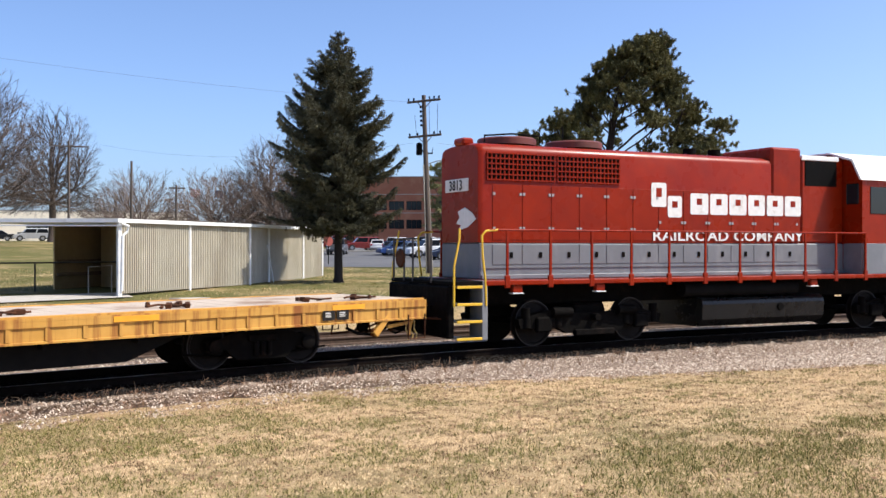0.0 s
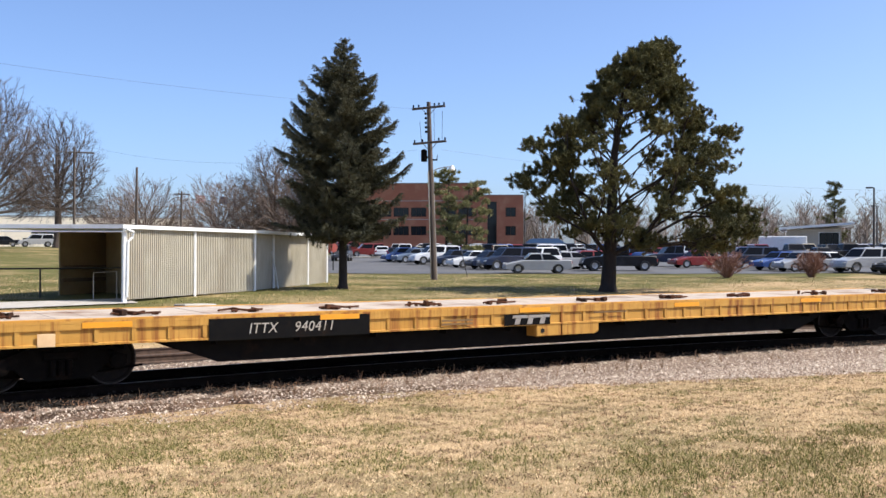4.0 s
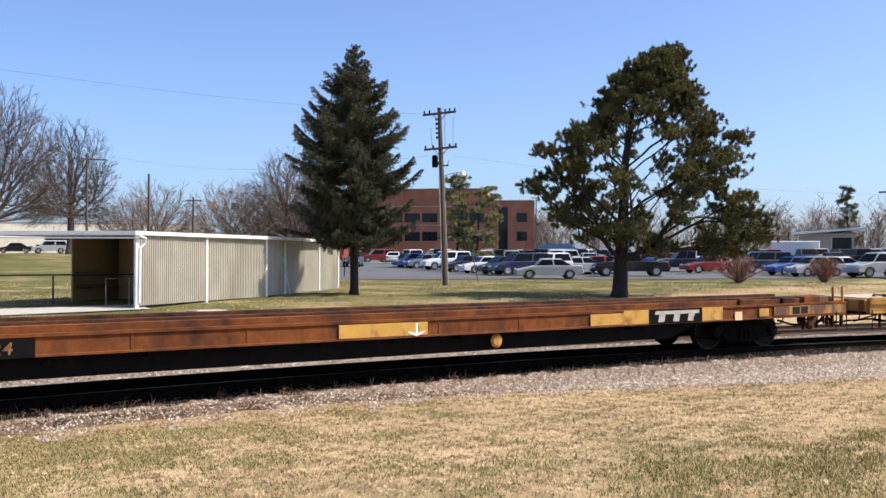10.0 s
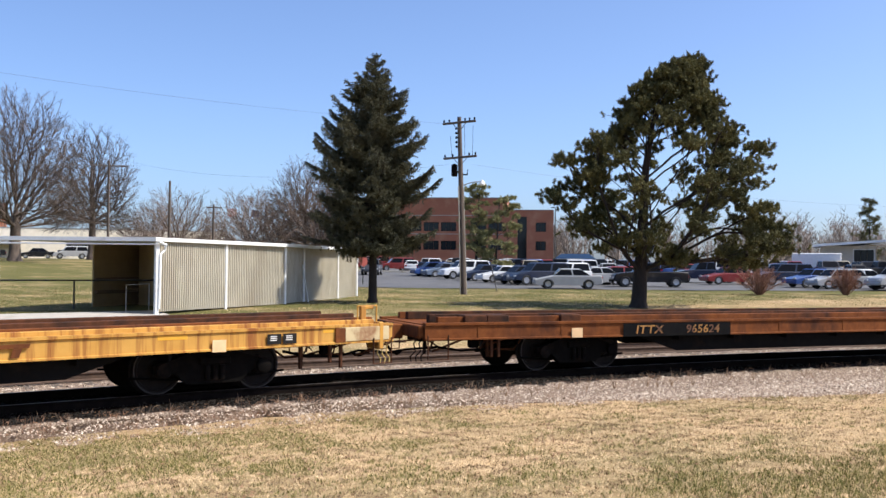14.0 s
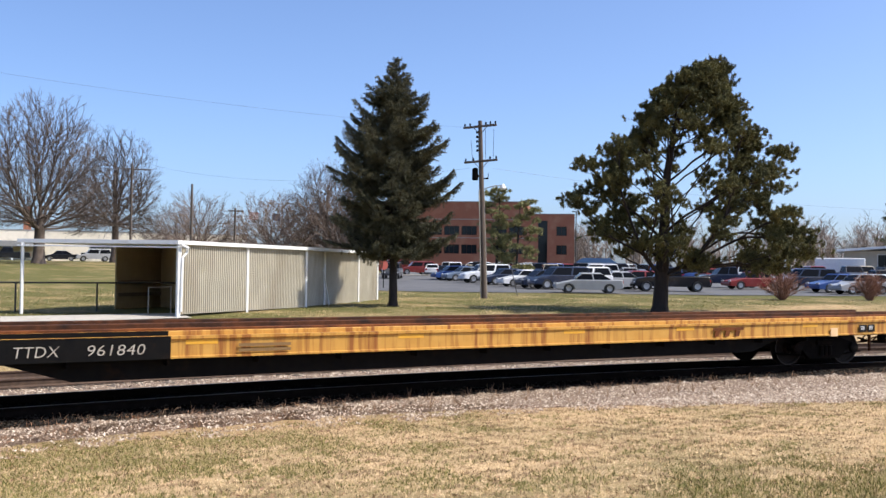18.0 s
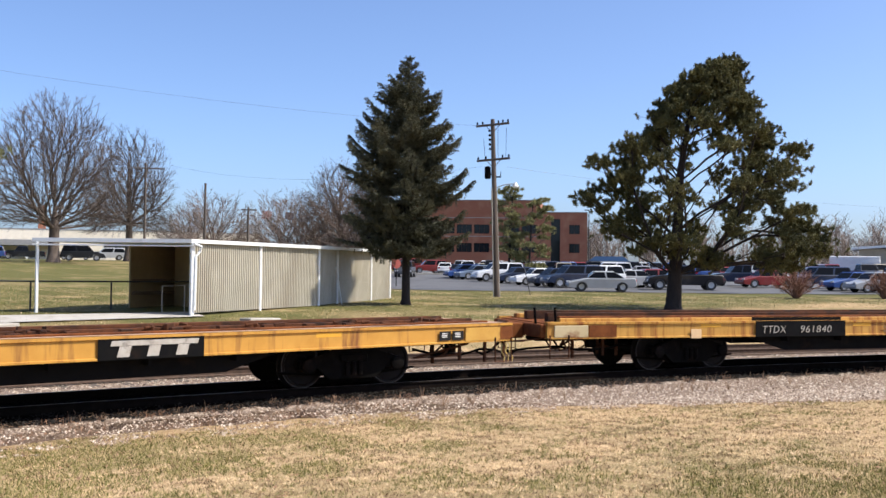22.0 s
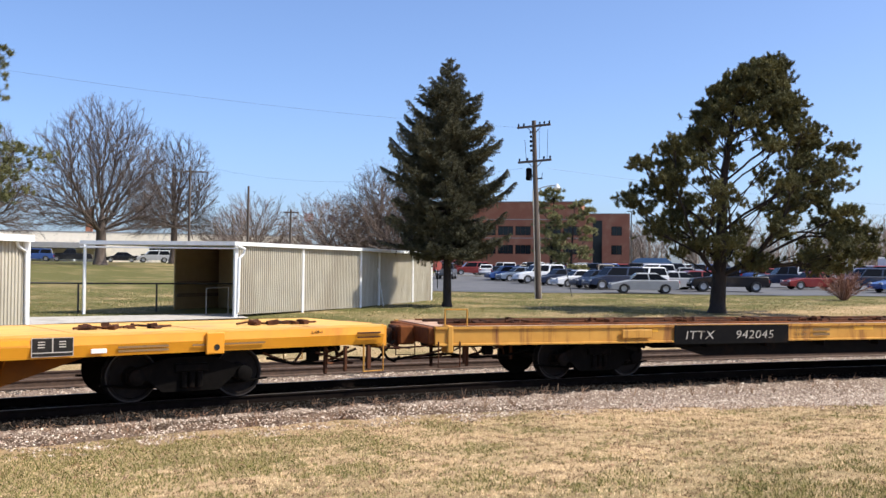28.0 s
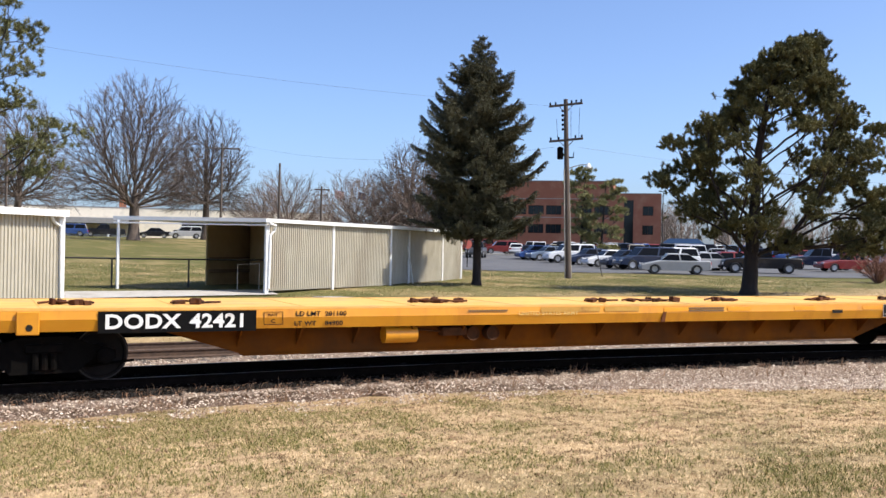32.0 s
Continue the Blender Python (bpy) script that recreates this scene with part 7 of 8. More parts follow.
# ranks further back
for depth, a0, a1 in ((36, 4, 96), (41.5, 10, 96), (55, 10, 110), (60.5, 12, 110), (74, 14, 112), (90, 20, 112)):
    a = a0
    while a < a1:
        a += rc.uniform(2.7, 3.0) if rc.random() < 0.86 else 5.6
        p = E0 + ea * a + en * depth
        if depth < 50 and a < 20 and depth > 38:
            continue
        kind = rc.choice(("sedan", "sedan", "suv", "hatch", "van", "suv", "pickup"))
        colour = rc.choice(("white", "white", "silver", "silver", "black", "red", "blue", "navy", "grey", "grey", "pale_blue", "tan"))
        park(kind, colour, p[0], p[1], math.degrees(math.atan2(en[1], en[0])) + (180 if rc.random() < 0.5 else 0) + rc.uniform(-2, 2))
# cars on the rise by the long building, and two across the road
for az, d, hd, kind, colour in ((20.3, 146, 165, "suv", "silver"), (18.6, 147, 160, "sedan", "black"), (16.0, 148, 163, "pickup", "black"), (14.2, 146, 160, "suv", "blue"), (12.2, 146, 165, "sedan", "grey"), (10.2, 146, 165, "suv", "red"), (22.4, 147, 165, "van", "grey"),
                               (38.3, 128, 150, "suv", "red"), (39.2, 132, 150, "sedan", "red"), (36.9, 140, 150, "van", "red"), (41.6, 138, 140, "van", "white"), (44.2, 120, 140, "suv", "grey"), (45.4, 118, 140, "suv", "navy"), (46.9, 112, 150, "suv", "red"), (48.6, 108, 140, "van", "white")):
    x, y = polar(az, d)
    park(kind, colour, x, y, hd)


passing_car = tagged(build_car("suv", "black"), "black sport-utility car driving along the far road")


# ---- shrubs, far woods ----
twig_red = surf("red_brown_twigs", (0.20, 0.095, 0.06), (0.29, 0.15, 0.1), 6, 0.9)


def shrub(x, y, h, w, seed):
    rg = np.random.default_rng(seed)
    sh = thing("shrub", "leafless red-brown twiggy shrub at the lot's edge", "shrub", "shrubs", m=pose(x, y, gz(x, y)))
    m = Mesh()
    for i in range(64):
        az, t = rg.uniform(0, 6.28), rg.uniform(0.05, 1.4)
        e = np.array((math.cos(az) * w * math.sin(t), math.sin(az) * w * math.sin(t), h * (0.32 + 0.66 * math.cos(t)) * rg.uniform(0.85, 1.03)))
        b = np.array((math.cos(az) * 0.12, math.sin(az) * 0.12, 0))
        md = (b + e) / 2 + np.array((0, 0, 0.15))
        m.tube([tuple(b), tuple(md), tuple(e)], [0.025, 0.016, 0.006], 4, cap=False)
        for _ in range(26):
            f = rg.uniform(0.3, 1)
            p = b * (1 - f) ** 2 + md * 2 * f * (1 - f) + e * f * f
            d = (e - b) / np.linalg.norm(e - b) + rg.normal(0, 0.6, 3)
            d /= np.linalg.norm(d)
            m.tube([tuple(p), tuple(p + d * rg.uniform(0.15, 0.4))], [0.009, 0.005], 3, cap=False)
    m.part("stem_clump", twig_red, sh)


for az, d, h, w, sd in ((58.75, 63, 1.75, 1.55, 1), (63.2, 66, 1.6, 1.2, 2)):
    x, y = polar(az, d)
    shrub(x, y, h, w, sd)

wood_mat = surf("far_bare_woods", (0.20, 0.155, 0.13), (0.29, 0.235, 0.2), 0.3, 0.95, coords="Object")
rw = random.Random(5)
wm = Mesh()
for i in range(250):
    az = rw.choice((rw.uniform(58, 74), rw.uniform(58, 74), rw.uniform(46.5, 58), rw.uniform(-6, 40)))
    d = rw.uniform(270, 330)
    x, y = polar(az, d)
    h = rw.uniform(9, 15) * (1.0 if az > 45 else 0.6)
    wm.tube([(x, y, 0), (x + rw.uniform(-0.5, 0.5), y, h * 0.6), (x + rw.uniform(-1, 1), y, h)], [0.3, 0.2, 0.05], 4, cap=False)
    for _ in range(26):
        z = h * rw.uniform(0.25, 0.95)
        L = h * rw.uniform(0.12, 0.3)
        a = rw.uniform(0, 6.28)
        e = (x + math.cos(a) * L * 0.7, y + math.sin(a) * L * 0.7, z + L)
        wm.tube([(x, y, z), e], [0.1, 0.03], 3, cap=False)
        for _k in range(3):
            b = rw.uniform(0, 6.28)
            wm.tube([e, (e[0] + math.cos(b) * L * 0.4, e[1] + math.sin(b) * L * 0.4, e[2] + L * 0.4)], [0.05, 0.02], 3, cap=False)
tagged(wm.part("far_woods", wood_mat), "grey-brown leafless woods on the skyline", "woods", kind="stuff")

# low brick kerb wall along the far road, orange strips by the lot
kerb = thing("kerb", "pale concrete kerb along the far road", "kerb")
a, b = polar(35.5, 118), polar(40.5, 118)
bar(kerb, "kerb_stone", (*a, gz(*a) + 0.1), (*b, gz(*b) + 0.1), 0.3, 0.25, concrete_mat)

# ---- details on the train ----
ylw = -1.41
for car, xs_, z_, yy, sd in ((car_a, (-12.6, -10.9, -8.7, -6.9, -5.0, -3.2, -1.4, 1.0, 3.5, 5.6, 8.3, 11.3, 12.4), 1.13, -0.75, 3), (car_b, (-12.6, -11.8, 11.9, 12.7), 1.04, -0.9, 4), (car_d, (-12.5, -11.4, -9.6, -7.7, -6.0, -4.2, -2.4, -0.6, 1.2, 3.0, 4.6, 6.6, 8.4, 10.2, 12.0), 1.13, -0.6, 5), (car_e, (-9.6, -7.6, -3.4, -3.0, 0.4, 1.3, 1.8, 3.4, 6.4, 8.6, 9.4, 11.4, 12.2), 1.172, -0.55, 6), (car_c, (-12.7, 12.4), 1.1, -0.9, 8)):
    clutter(car, xs_, z_, yy, None, sd)
ink = surf("stencil_black", (0.015, 0.014, 0.012), (0.025, 0.022, 0.02), 9, 0.7, spec=0.1)
faded_ink = surf("faded_stencil", (0.16, 0.09, 0.03), (0.2, 0.11, 0.035), 9, 0.6)


def bars(parent, x0, x1, z, h, y, mat, rows=1, gap=1.7):
    """Small unreadable stencilling as bars."""
    for r in range(rows):
        Mesh().box(x0, x1, y - 0.003, y, z - r * h * gap, z - r * h * gap + h).part("stencil_bar", mat, parent)


# heavy flatcar
lettering("lettering", "LD LMT  201100", 0.105, ink, car_e, upright(-6.15, 1.02, -1.384), 0, 0.002, 1.15)
lettering("lettering", "LT WT    84900", 0.105, ink, car_e, upright(-6.17, 0.86, -1.368), 0, 0.002, 1.15)
m = Mesh()
for a, b, c, d in ((-6.68, -6.36, 0.88, 0.89), (-6.68, -6.36, 1.08, 1.09), (-6.68, -6.67, 0.88, 1.09), (-6.37, -6.36, 0.88, 1.09)):
    m.box(a, b, -1.386, -1.381, c, d)
m.part("stencil_frame", ink, car_e)
lettering("lettering", "UNITED STATES ARMY", 0.10, surf("faded_white_letters", (0.72, 0.48, 0.16), (0.66, 0.40, 0.09), 14, 0.6), car_e, upright(-1.97, 0.985, -1.384), 0, 0.002, 1.22)
lettering("lettering", "PLATE", 0.045, ink, car_e, upright(-6.61, 1.03, -1.384), 0, 0.001, 1.2)
lettering("lettering", "C", 0.09, ink, car_e, upright(-6.56, 0.91, -1.384), 0, 0.002, 1.1)
Mesh().box(5.79, 6.09, -1.388, -1.381, 0.95, 1.02).part("maker_plate", ink, car_e, "small dark maker's plate")
Mesh().box(8.18, 8.42, -1.41, -1.381, 0.87, 0.94, 0.008).part("card_holder", white_paint, car_e)
lettering("lettering", "L-09-1", 0.07, ink, car_e, upright(12.0, 1.05, -1.384), 0, 0.001, 1.2)
for x in (-10.18, 10.18):
    Mesh().box(x - 0.16, x + 0.16, -1.43, -1.381, 0.78, 1.13, 0.015).part("jacking_pad", yellow_bright, car_e)
    Mesh().disc((x + 0.02, -1.432, 0.89), "y", [(-0.004, 0.05), (0.003, 0.05)], 12).part("jacking_hole", ink, car_e)
for x0, x1 in ((7.34, 7.62), (7.64, 7.92)):
    Mesh().box(x0, x1, -1.388, -1.381, 0.92, 1.12).part("data_panel", ink, car_e, "black data panel with white text")
    bars(car_e, x0 + 0.08, x1 - 0.1, 1.06, 0.016, -1.389, aged_white, 3, 2.4)
Mesh().box(7.34, 7.92, -1.388, -1.381, 0.86, 0.905).part("data_strip", ink, car_e)
Mesh().box(7.33, 7.93, -1.386, -1.381, 0.852, 1.128).part("panel_border", aged_white, car_e, "thin white border of the data panel")
for z in (0.95, 1.03):
    Mesh().tube([(12.95, -1.40, z), (13.45, -1.40, z)], 0.014, 6).part("grab_iron", rust_dark, car_e)
bars(car_e, 8.6, 9.4, 0.93, 0.035, -1.384, faded_ink, 2)
bars(car_e, 9.8, 11.1, 0.92, 0.03, -1.384, faded_ink)
bars(car_e, -3.0, -2.2, 1.06, 0.03, -1.384, faded_ink)
bars(car_e, -1.5, -0.2, 1.04, 0.085, -1.384, patch_yellow)
bars(car_e, -0.1, 0.7, 1.04, 0.085, -1.384, patch_yellow)
bars(car_e, 1.9, 2.8, 1.07, 0.03, -1.384, faded_ink, 2)
Mesh().prism([(1.22, 0.82), (1.32, 0.82), (1.36, 1.02), (1.28, 1.02)], "y", -1.383, -1.386).part("rust_mark", rust_brown, car_e)
for x in (1.6, 3.2, 5.0, 7.0):
    plate(car_e, "reflector", x - 0.3, x + 0.3, 1.02, 1.10, orange_strip, -1.381)
Mesh().tube([(-4.5, -1.12, 0.66), (-3.9, -1.12, 0.66)], 0.15, 14).part("air_reservoir", yellow_bright, car_e, "yellow air reservoir under the side")
m = Mesh().box(-3.4, -2.9, -1.2, -1.0, 0.62, 0.78, 0.02)
for x in (-2.8, -2.4):
    m.disc((x, -1.12, 0.66), "y", [(-0.06, 0.1), (-0.1, 0.13), (0.1, 0.13), (0.12, 0.1)], 12)
m.tube([(-3.4, -1.1, 0.7), (-4.0, -1.05, 0.75)], 0.02, 6)
m.part("brake_valve", surf("valve_brown", (0.09, 0.035, 0.014), (0.05, 0.022, 0.01), 6, 0.8, spec=0.1), car_e)
# other cars
for car, x0 in ((car_a, 11.0), (car_c, 10.75), (car_d, 11.65)):
    for k in (0, 0.32):
        Mesh().box(x0 + k, x0 + k + 0.28, ylw - 0.004, ylw, 0.80, 0.98).part("data_panel", ink, car, "black data panel")
        bars(car, x0 + k + 0.06, x0 + k + 0.19, 0.93, 0.014, ylw - 0.005, white_paint, 3, 2.4)
for k in (0, 0.32):
    Mesh().box(11.3 + k, 11.58 + k, -1.424, -1.419, 0.80, 0.98).part("data_panel", ink, car_b, "black data panel")
patch_orange = surf("old_orange_reflector", (0.68, 0.35, 0.025), (0.62, 0.3, 0.02), 5, 0.5, 0, 0)
pale = surf("pale_card", (0.72, 0.5, 0.27), (0.64, 0.42, 0.22), 6, 0.7)
for car, x in ((car_c, 9.82), (car_c, -10.0), (car_b, 9.3), (car_b, -10.15), (car_a, -10.2)):
    Mesh().box(x - 0.13, x + 0.13, ylw - 0.012, ylw, 0.72, 0.92, 0.004).part("card_board", pale, car, "pale routing card board")
for car, xs_ in ((car_c, (-9.6, -5.5, -1.7, 2.0, 5.0, 9.0, 12.2)), (car_d, (-9.0, -3.5, 0.5, 2.4, 9.2)), (car_d, (3.4,))):
    for x in xs_:
        plate(car, "reflector", x - 0.26, x + 0.26, 0.955, 1.03, patch_orange, -1.381)
lettering("lettering", "LD LMT", 0.085, faded_ink, car_d, upright(-5.35, 0.94, ylw - 0.003), 0, 0.001, 1.1)
lettering("lettering", "LT WT", 0.085, faded_ink, car_d, upright(-5.35, 0.83, ylw - 0.003), 0, 0.001, 1.1)
bars(car_d, -4.9, -4.45, 0.945, 0.055, ylw, faded_ink, 2, 1.9)
lettering("lettering", "PSD 20", 0.11, ink, car_d, upright(2.0, 0.86, ylw - 0.003), 0.1, 0.001, 1.2)
bars(car_d, -2.6, -2.2, 0.92, 0.12, ylw, faded_ink)
bars(car_d, -0.4, 0.1, 0.93, 0.06, ylw, faded_ink)
bars(car_c, -4.9, -4.0, 0.9, 0.05, ylw, faded_ink, 2)
bars(car_a, -3.2, -2.5, 0.86, 0.04, ylw - 0.024, faded_ink, 2)
bars(car_a, 0.5, 1.4, 0.92, 0.03, ylw - 0.024, faded_ink)
Mesh().prism([(0.36, 0.76), (0.40, 0.76), (0.40, 0.98), (0.36, 0.98)], "y", ylw - 0.004, ylw - 0.008).part("arrow_stem", white_paint, car_b)
Mesh().prism([(0.18, 0.84), (0.24, 0.79), (0.38, 0.74), (0.52, 0.79), (0.58, 0.84), (0.38, 0.79)], "y", ylw - 0.004, ylw - 0.008).part("arrow_head", white_paint, car_b)
Mesh().box(-0.95, -0.32, -1.40, -1.05, 0.49, 0.735, 0.015).part("valve_box", yellow_side, car_a, "rusty yellow valve box below the sill")
Mesh().prism([(-0.30, 0.50), (0.56, 0.50), (0.66, 0.56), (0.66, 0.735), (-0.30, 0.735)], "y", -1.40, -1.05).part("tool_box", yellow_side, car_a, "yellow box slung below the sill")
Mesh().disc((-0.8, -1.402, 0.6), "y", [(-0.004, 0.05), (0.0, 0.05)], 12).part("box_hole", ink, car_a)
Mesh().box(10.6, 13.45, -1.418, -1.40, 0.775, 1.0).part("faded_end_paint", flaking, car_b, "rust-eaten yellow paint at the car's end")
Mesh().box(10.05, 10.4, -1.418, -1.40, 0.78, 0.97).part("patch_plate", patch_yellow, car_b, "faded orange patch plate")
for k, (x0_, z0_, x1_, z1_, w_) in enumerate(((12.25, 0.46, 12.72, 0.92, 0.1), (12.62, 0.60, 13.3, 0.66, 0.05), (12.5, 0.86, 13.0, 0.80, 0.06), (13.25, 0.40, 13.42, 0.95, 0.05))):
    bar(car_a, "brake_arm", (x0_, -1.36 + 0.05 * k, z0_), (x1_, -1.32 + 0.05 * k, z1_), w_, w_ * 1.3, yellow_worn, "worn yellow brake arm")
Mesh().disc((12.3, -1.33, 0.5), "y", [(-0.03, 0.06), (-0.04, 0.085), (0.04, 0.085), (0.05, 0.05)], 14).part("brake_pulley", rust_brown, car_a)
Mesh().tube([(11.7, -1.2, 0.62), (11.95, -1.25, 0.5), (12.3, -1.2, 0.46), (12.8, -1.1, 0.58), (13.2, -1.0, 0.5), (13.7, -0.9, 0.55)], 0.03, 6).part("brake_hose", grime, car_a)
# worn end of the rust-brown car: channel box, yellow stub posts, brake arm
Mesh().box(11.93, 12.56, -1.30, -0.95, 1.035, 1.21, 0.012).part("deck_channel", rust_brown, car_b, "rusty channel box at the deck's end")
Mesh().box(12.565, 12.95, -1.28, -0.97, 1.035, 1.2, 0.012).part("deck_channel", flaking, car_b, "yellow-painted end of the channel box")
Mesh().box(12.98, 13.66, -1.30, -0.2, 0.70, 1.04, 0.05).part("end_casting", flaking, car_b, "rust-eaten yellow end casting")
for x in (13.2, 13.6):
    Mesh().box(x - 0.025, x + 0.025, -1.26, -1.2, 1.0, 1.44, 0.01).part("stub_post", yellow_worn, car_b, "short yellow post above the end sill")
    Mesh().box(x - 0.035, x + 0.035, -1.24, -1.16, 0.4, 0.76, 0.01).part("hanger_bar", rust_dark, car_b)
Mesh().tube([(13.05, -1.33, 1.04), (13.07, -1.35, 0.84), (13.14, -1.36, 0.79), (13.21, -1.35, 0.84), (13.23, -1.33, 1.04)], 0.028, 8).part("hook_strap", patch_yellow, car_b, "orange bent strap over the end casting")
bar(car_b, "brake_arm", (12.06, -1.36, 0.46), (12.52, -1.33, 0.95), 0.09, 0.12, rust_dark, "dark slanting brake arm")
Mesh().disc((12.1, -1.33, 0.5), "y", [(-0.04, 0.08), (-0.05, 0.11), (0.05, 0.11), (0.06, 0.07)], 14).part("brake_pulley", rust_dark, car_b)
Mesh().tube([(12.5, -1.3, 0.9), (12.75, -1.32, 0.86), (13.0, -1.34, 0.84), (13.1, -1.34, 0.78)], 0.03, 8).part("brake_rod", rust_brown, car_b, "rusty horizontal brake rod")
# patched ends of the coupled cars
Mesh().box(-13.4, -12.62, -1.416, -1.38, 0.77, 1.02, 0.01).part("cream_patch", cream_patch, car_c, "faded cream patch on the end")
Mesh().box(-12.6, -11.95, -1.416, -1.40, 0.775, 1.02).part("rust_patch", rust_brown, car_c)
Mesh().box(12.3, 13.45, -1.416, -1.38, 0.78, 1.04, 0.01).part("cream_patch", cream_patch, car_c, "greyed end block")
Mesh().box(12.2, 12.42, -1.419, -1.40, 0.775, 1.035).part("rust_patch", rust_brown, car_c)
Mesh().box(12.3, 13.3, -1.416, -1.40, 0.775, 1.03).part("orange_patch", patch_yellow, car_d, "orange patch of newer paint")
Mesh().box(13.2, 13.52, -1.419, -1.38, 0.78, 1.03).part("rust_patch", rust_brown, car_d)
Mesh().box(12.9, 13.02, -1.25, -1.18, 1.05, 1.42, 0.01).box(13.0, 13.2, -1.25, -1.2, 1.36, 1.42, 0.01).part("lever_bracket", yellow_worn, car_c, "upright yellow lever bracket")
for x in (-13.62, -13.15):
    Mesh().tube([(x, -0.95, 1.04), (x - 0.03, -0.95, 1.38)], 0.028, 6).part("stub_post", grime, car_c)
hose_mat = surf("pale_yellow_hose", (0.62, 0.45, 0.16), (0.5, 0.33, 0.1), 6, 0.6)
for car, x, sg in ((car_d, 13.45, 1), (car_c, 13.35, 1), (car_b, -13.5, -1), (car_a, 13.2, 1)):
    for k in range(3):
        a = x + 0.11 * k * sg
        Mesh().tube([(a - 0.1 * sg, -1.15, 0.74), (a, -1.2, 0.66), (a - 0.03 * sg, -1.22, 0.5), (a + 0.07 * sg, -1.2, 0.4), (a + 0.05 * sg, -1.2, 0.3)], 0.013, 6).part("air_hose", hose_mat if car is not car_b else grime, car, "bent air hose at the car's end")
for car, sg in ((car_a, -1), (car_b, -1), (car_b, 1), (car_c, -1), (car_c, 1), (car_d, -1), (car_d, 1), (car_e, 1)):
    rr = random.Random(sg * 5 + int(car.name[-1]) if car.name[-1].isdigit() else sg)
    for k in range(4):
        a, b = sg * rr.uniform(11.6, 13.5), rr.uniform(-1.3, -0.7)
        Mesh().box(a - 0.03, a + 0.03, b - 0.03, b + 0.03, rr.uniform(0.28, 0.45), 0.8, 0.01).part("hanger_bar", rust_dark, car, "rusty hanger under the end sill")
    Mesh().tube([(sg * 11.4, -0.9, 0.62), (sg * 11.9, -0.95, 0.5), (sg * 12.6, -0.95, 0.47), (sg * 13.1, -0.9, 0.55), (sg * 13.7, -0.7, 0.5), (sg * 14.1, -0.5, 0.42)], 0.026, 6).part("brake_pipe", grime, car, "sagging black brake pipe")
    Mesh().tube([(sg * 13.2, -1.1, 0.78), (sg * 13.75, -1.15, 0.72), (sg * 14.0, -0.7, 0.66), (sg * 14.2, -0.3, 0.7)], 0.018, 6).part("uncoupling_rod", rust_dark, car, "bent uncoupling rod")
# yellow end frames and grab loops at the couplings
for car, sgn in ((car_d, -1), (car_c, 1)):
    x = sgn * 13.3
    Mesh().tube([(x, -1.2, 1.05), (x, -1.2, 1.42), (x - sgn * 0.45, -1.2, 1.42), (x - sgn * 0.45, -1.2, 1.05)], 0.02, 6).part("grab_loop", yellow_worn, car, "yellow grab loop above the deck")
    Mesh().box(x - sgn * 0.1, x + sgn * 0.02, -1.42, -1.05, 0.6, 1.12, 0.02).part("end_post", yellow_worn, car)
for car in (car_b,):
    for x in (-12.4, -11.9, -10.2, 9.8, 11.4, 12.2):
        Mesh().box(x - 0.25, x + 0.25, -1.25, -0.85, 1.03, 1.2, 0.02).part("deck_casting", rust_dark, car)
    Mesh().disc((2.3, -1.3, 0.56), "y", [(-0.05, 0.1), (0.0, 0.14), (0.05, 0.1)], 14).part("retainer", yellow_worn, car)
for car, xs_ in ((car_d, np.arange(-12.5, 12.6, 0.83)), (car_c, np.arange(9.0, 13.0, 0.5))):
    for x in xs_:
        Mesh().box(x - 0.10, x + 0.10, -0.98, -0.84, 1.10, 1.16 + 0.02 * math.sin(x * 7), 0.01).part("rail_clip", rust_dark, car)
Mesh().box(-9.6, -8.9, -1.44, -1.412, 0.83, 1.02, 0.02).part("tie_bracket", yellow_worn, car_d)

# ---- ground cover ----
zx, zy = np.arange(-30, 75, 0.5), np.arange(-26, 60, 0.5)
gx, gy = np.meshgrid(zx, zy, indexing="ij")
zgrid = ground_z(gx.ravel(), gy.ravel()).reshape(gx.shape)
dgrid = from_track(gx.ravel(), gy.ravel()).reshape(gx.shape)


def sample(grid, x, y):
    u = np.clip((x - zx[0]) / 0.5, 0, len(zx) - 1.001)
    v = np.clip((y - zy[0]) / 0.5, 0, len(zy) - 1.001)
    i, j = u.astype(int), v.astype(int)
    a, b = u - i, v - j
    return grid[i, j] * (1 - a) * (1 - b) + grid[i + 1, j] * a * (1 - b) + grid[i, j + 1] * (1 - a) * b + grid[i + 1, j + 1] * a * b


def waves(x, y, seed, size):
    """A cheap smooth field of patches, about 0 to 1."""
    rg = np.random.default_rng(seed)
    out = 0
    for k in range(7):
        a, p, q = rg.uniform(0, 6.28), rg.uniform(0, 6.28), rg.uniform(0.5, 2.0) / size
        out = out + np.sin((x * math.cos(a) + y * math.sin(a)) * q * 6.28 + p)
    return 0.5 + out / 7 * 0.9


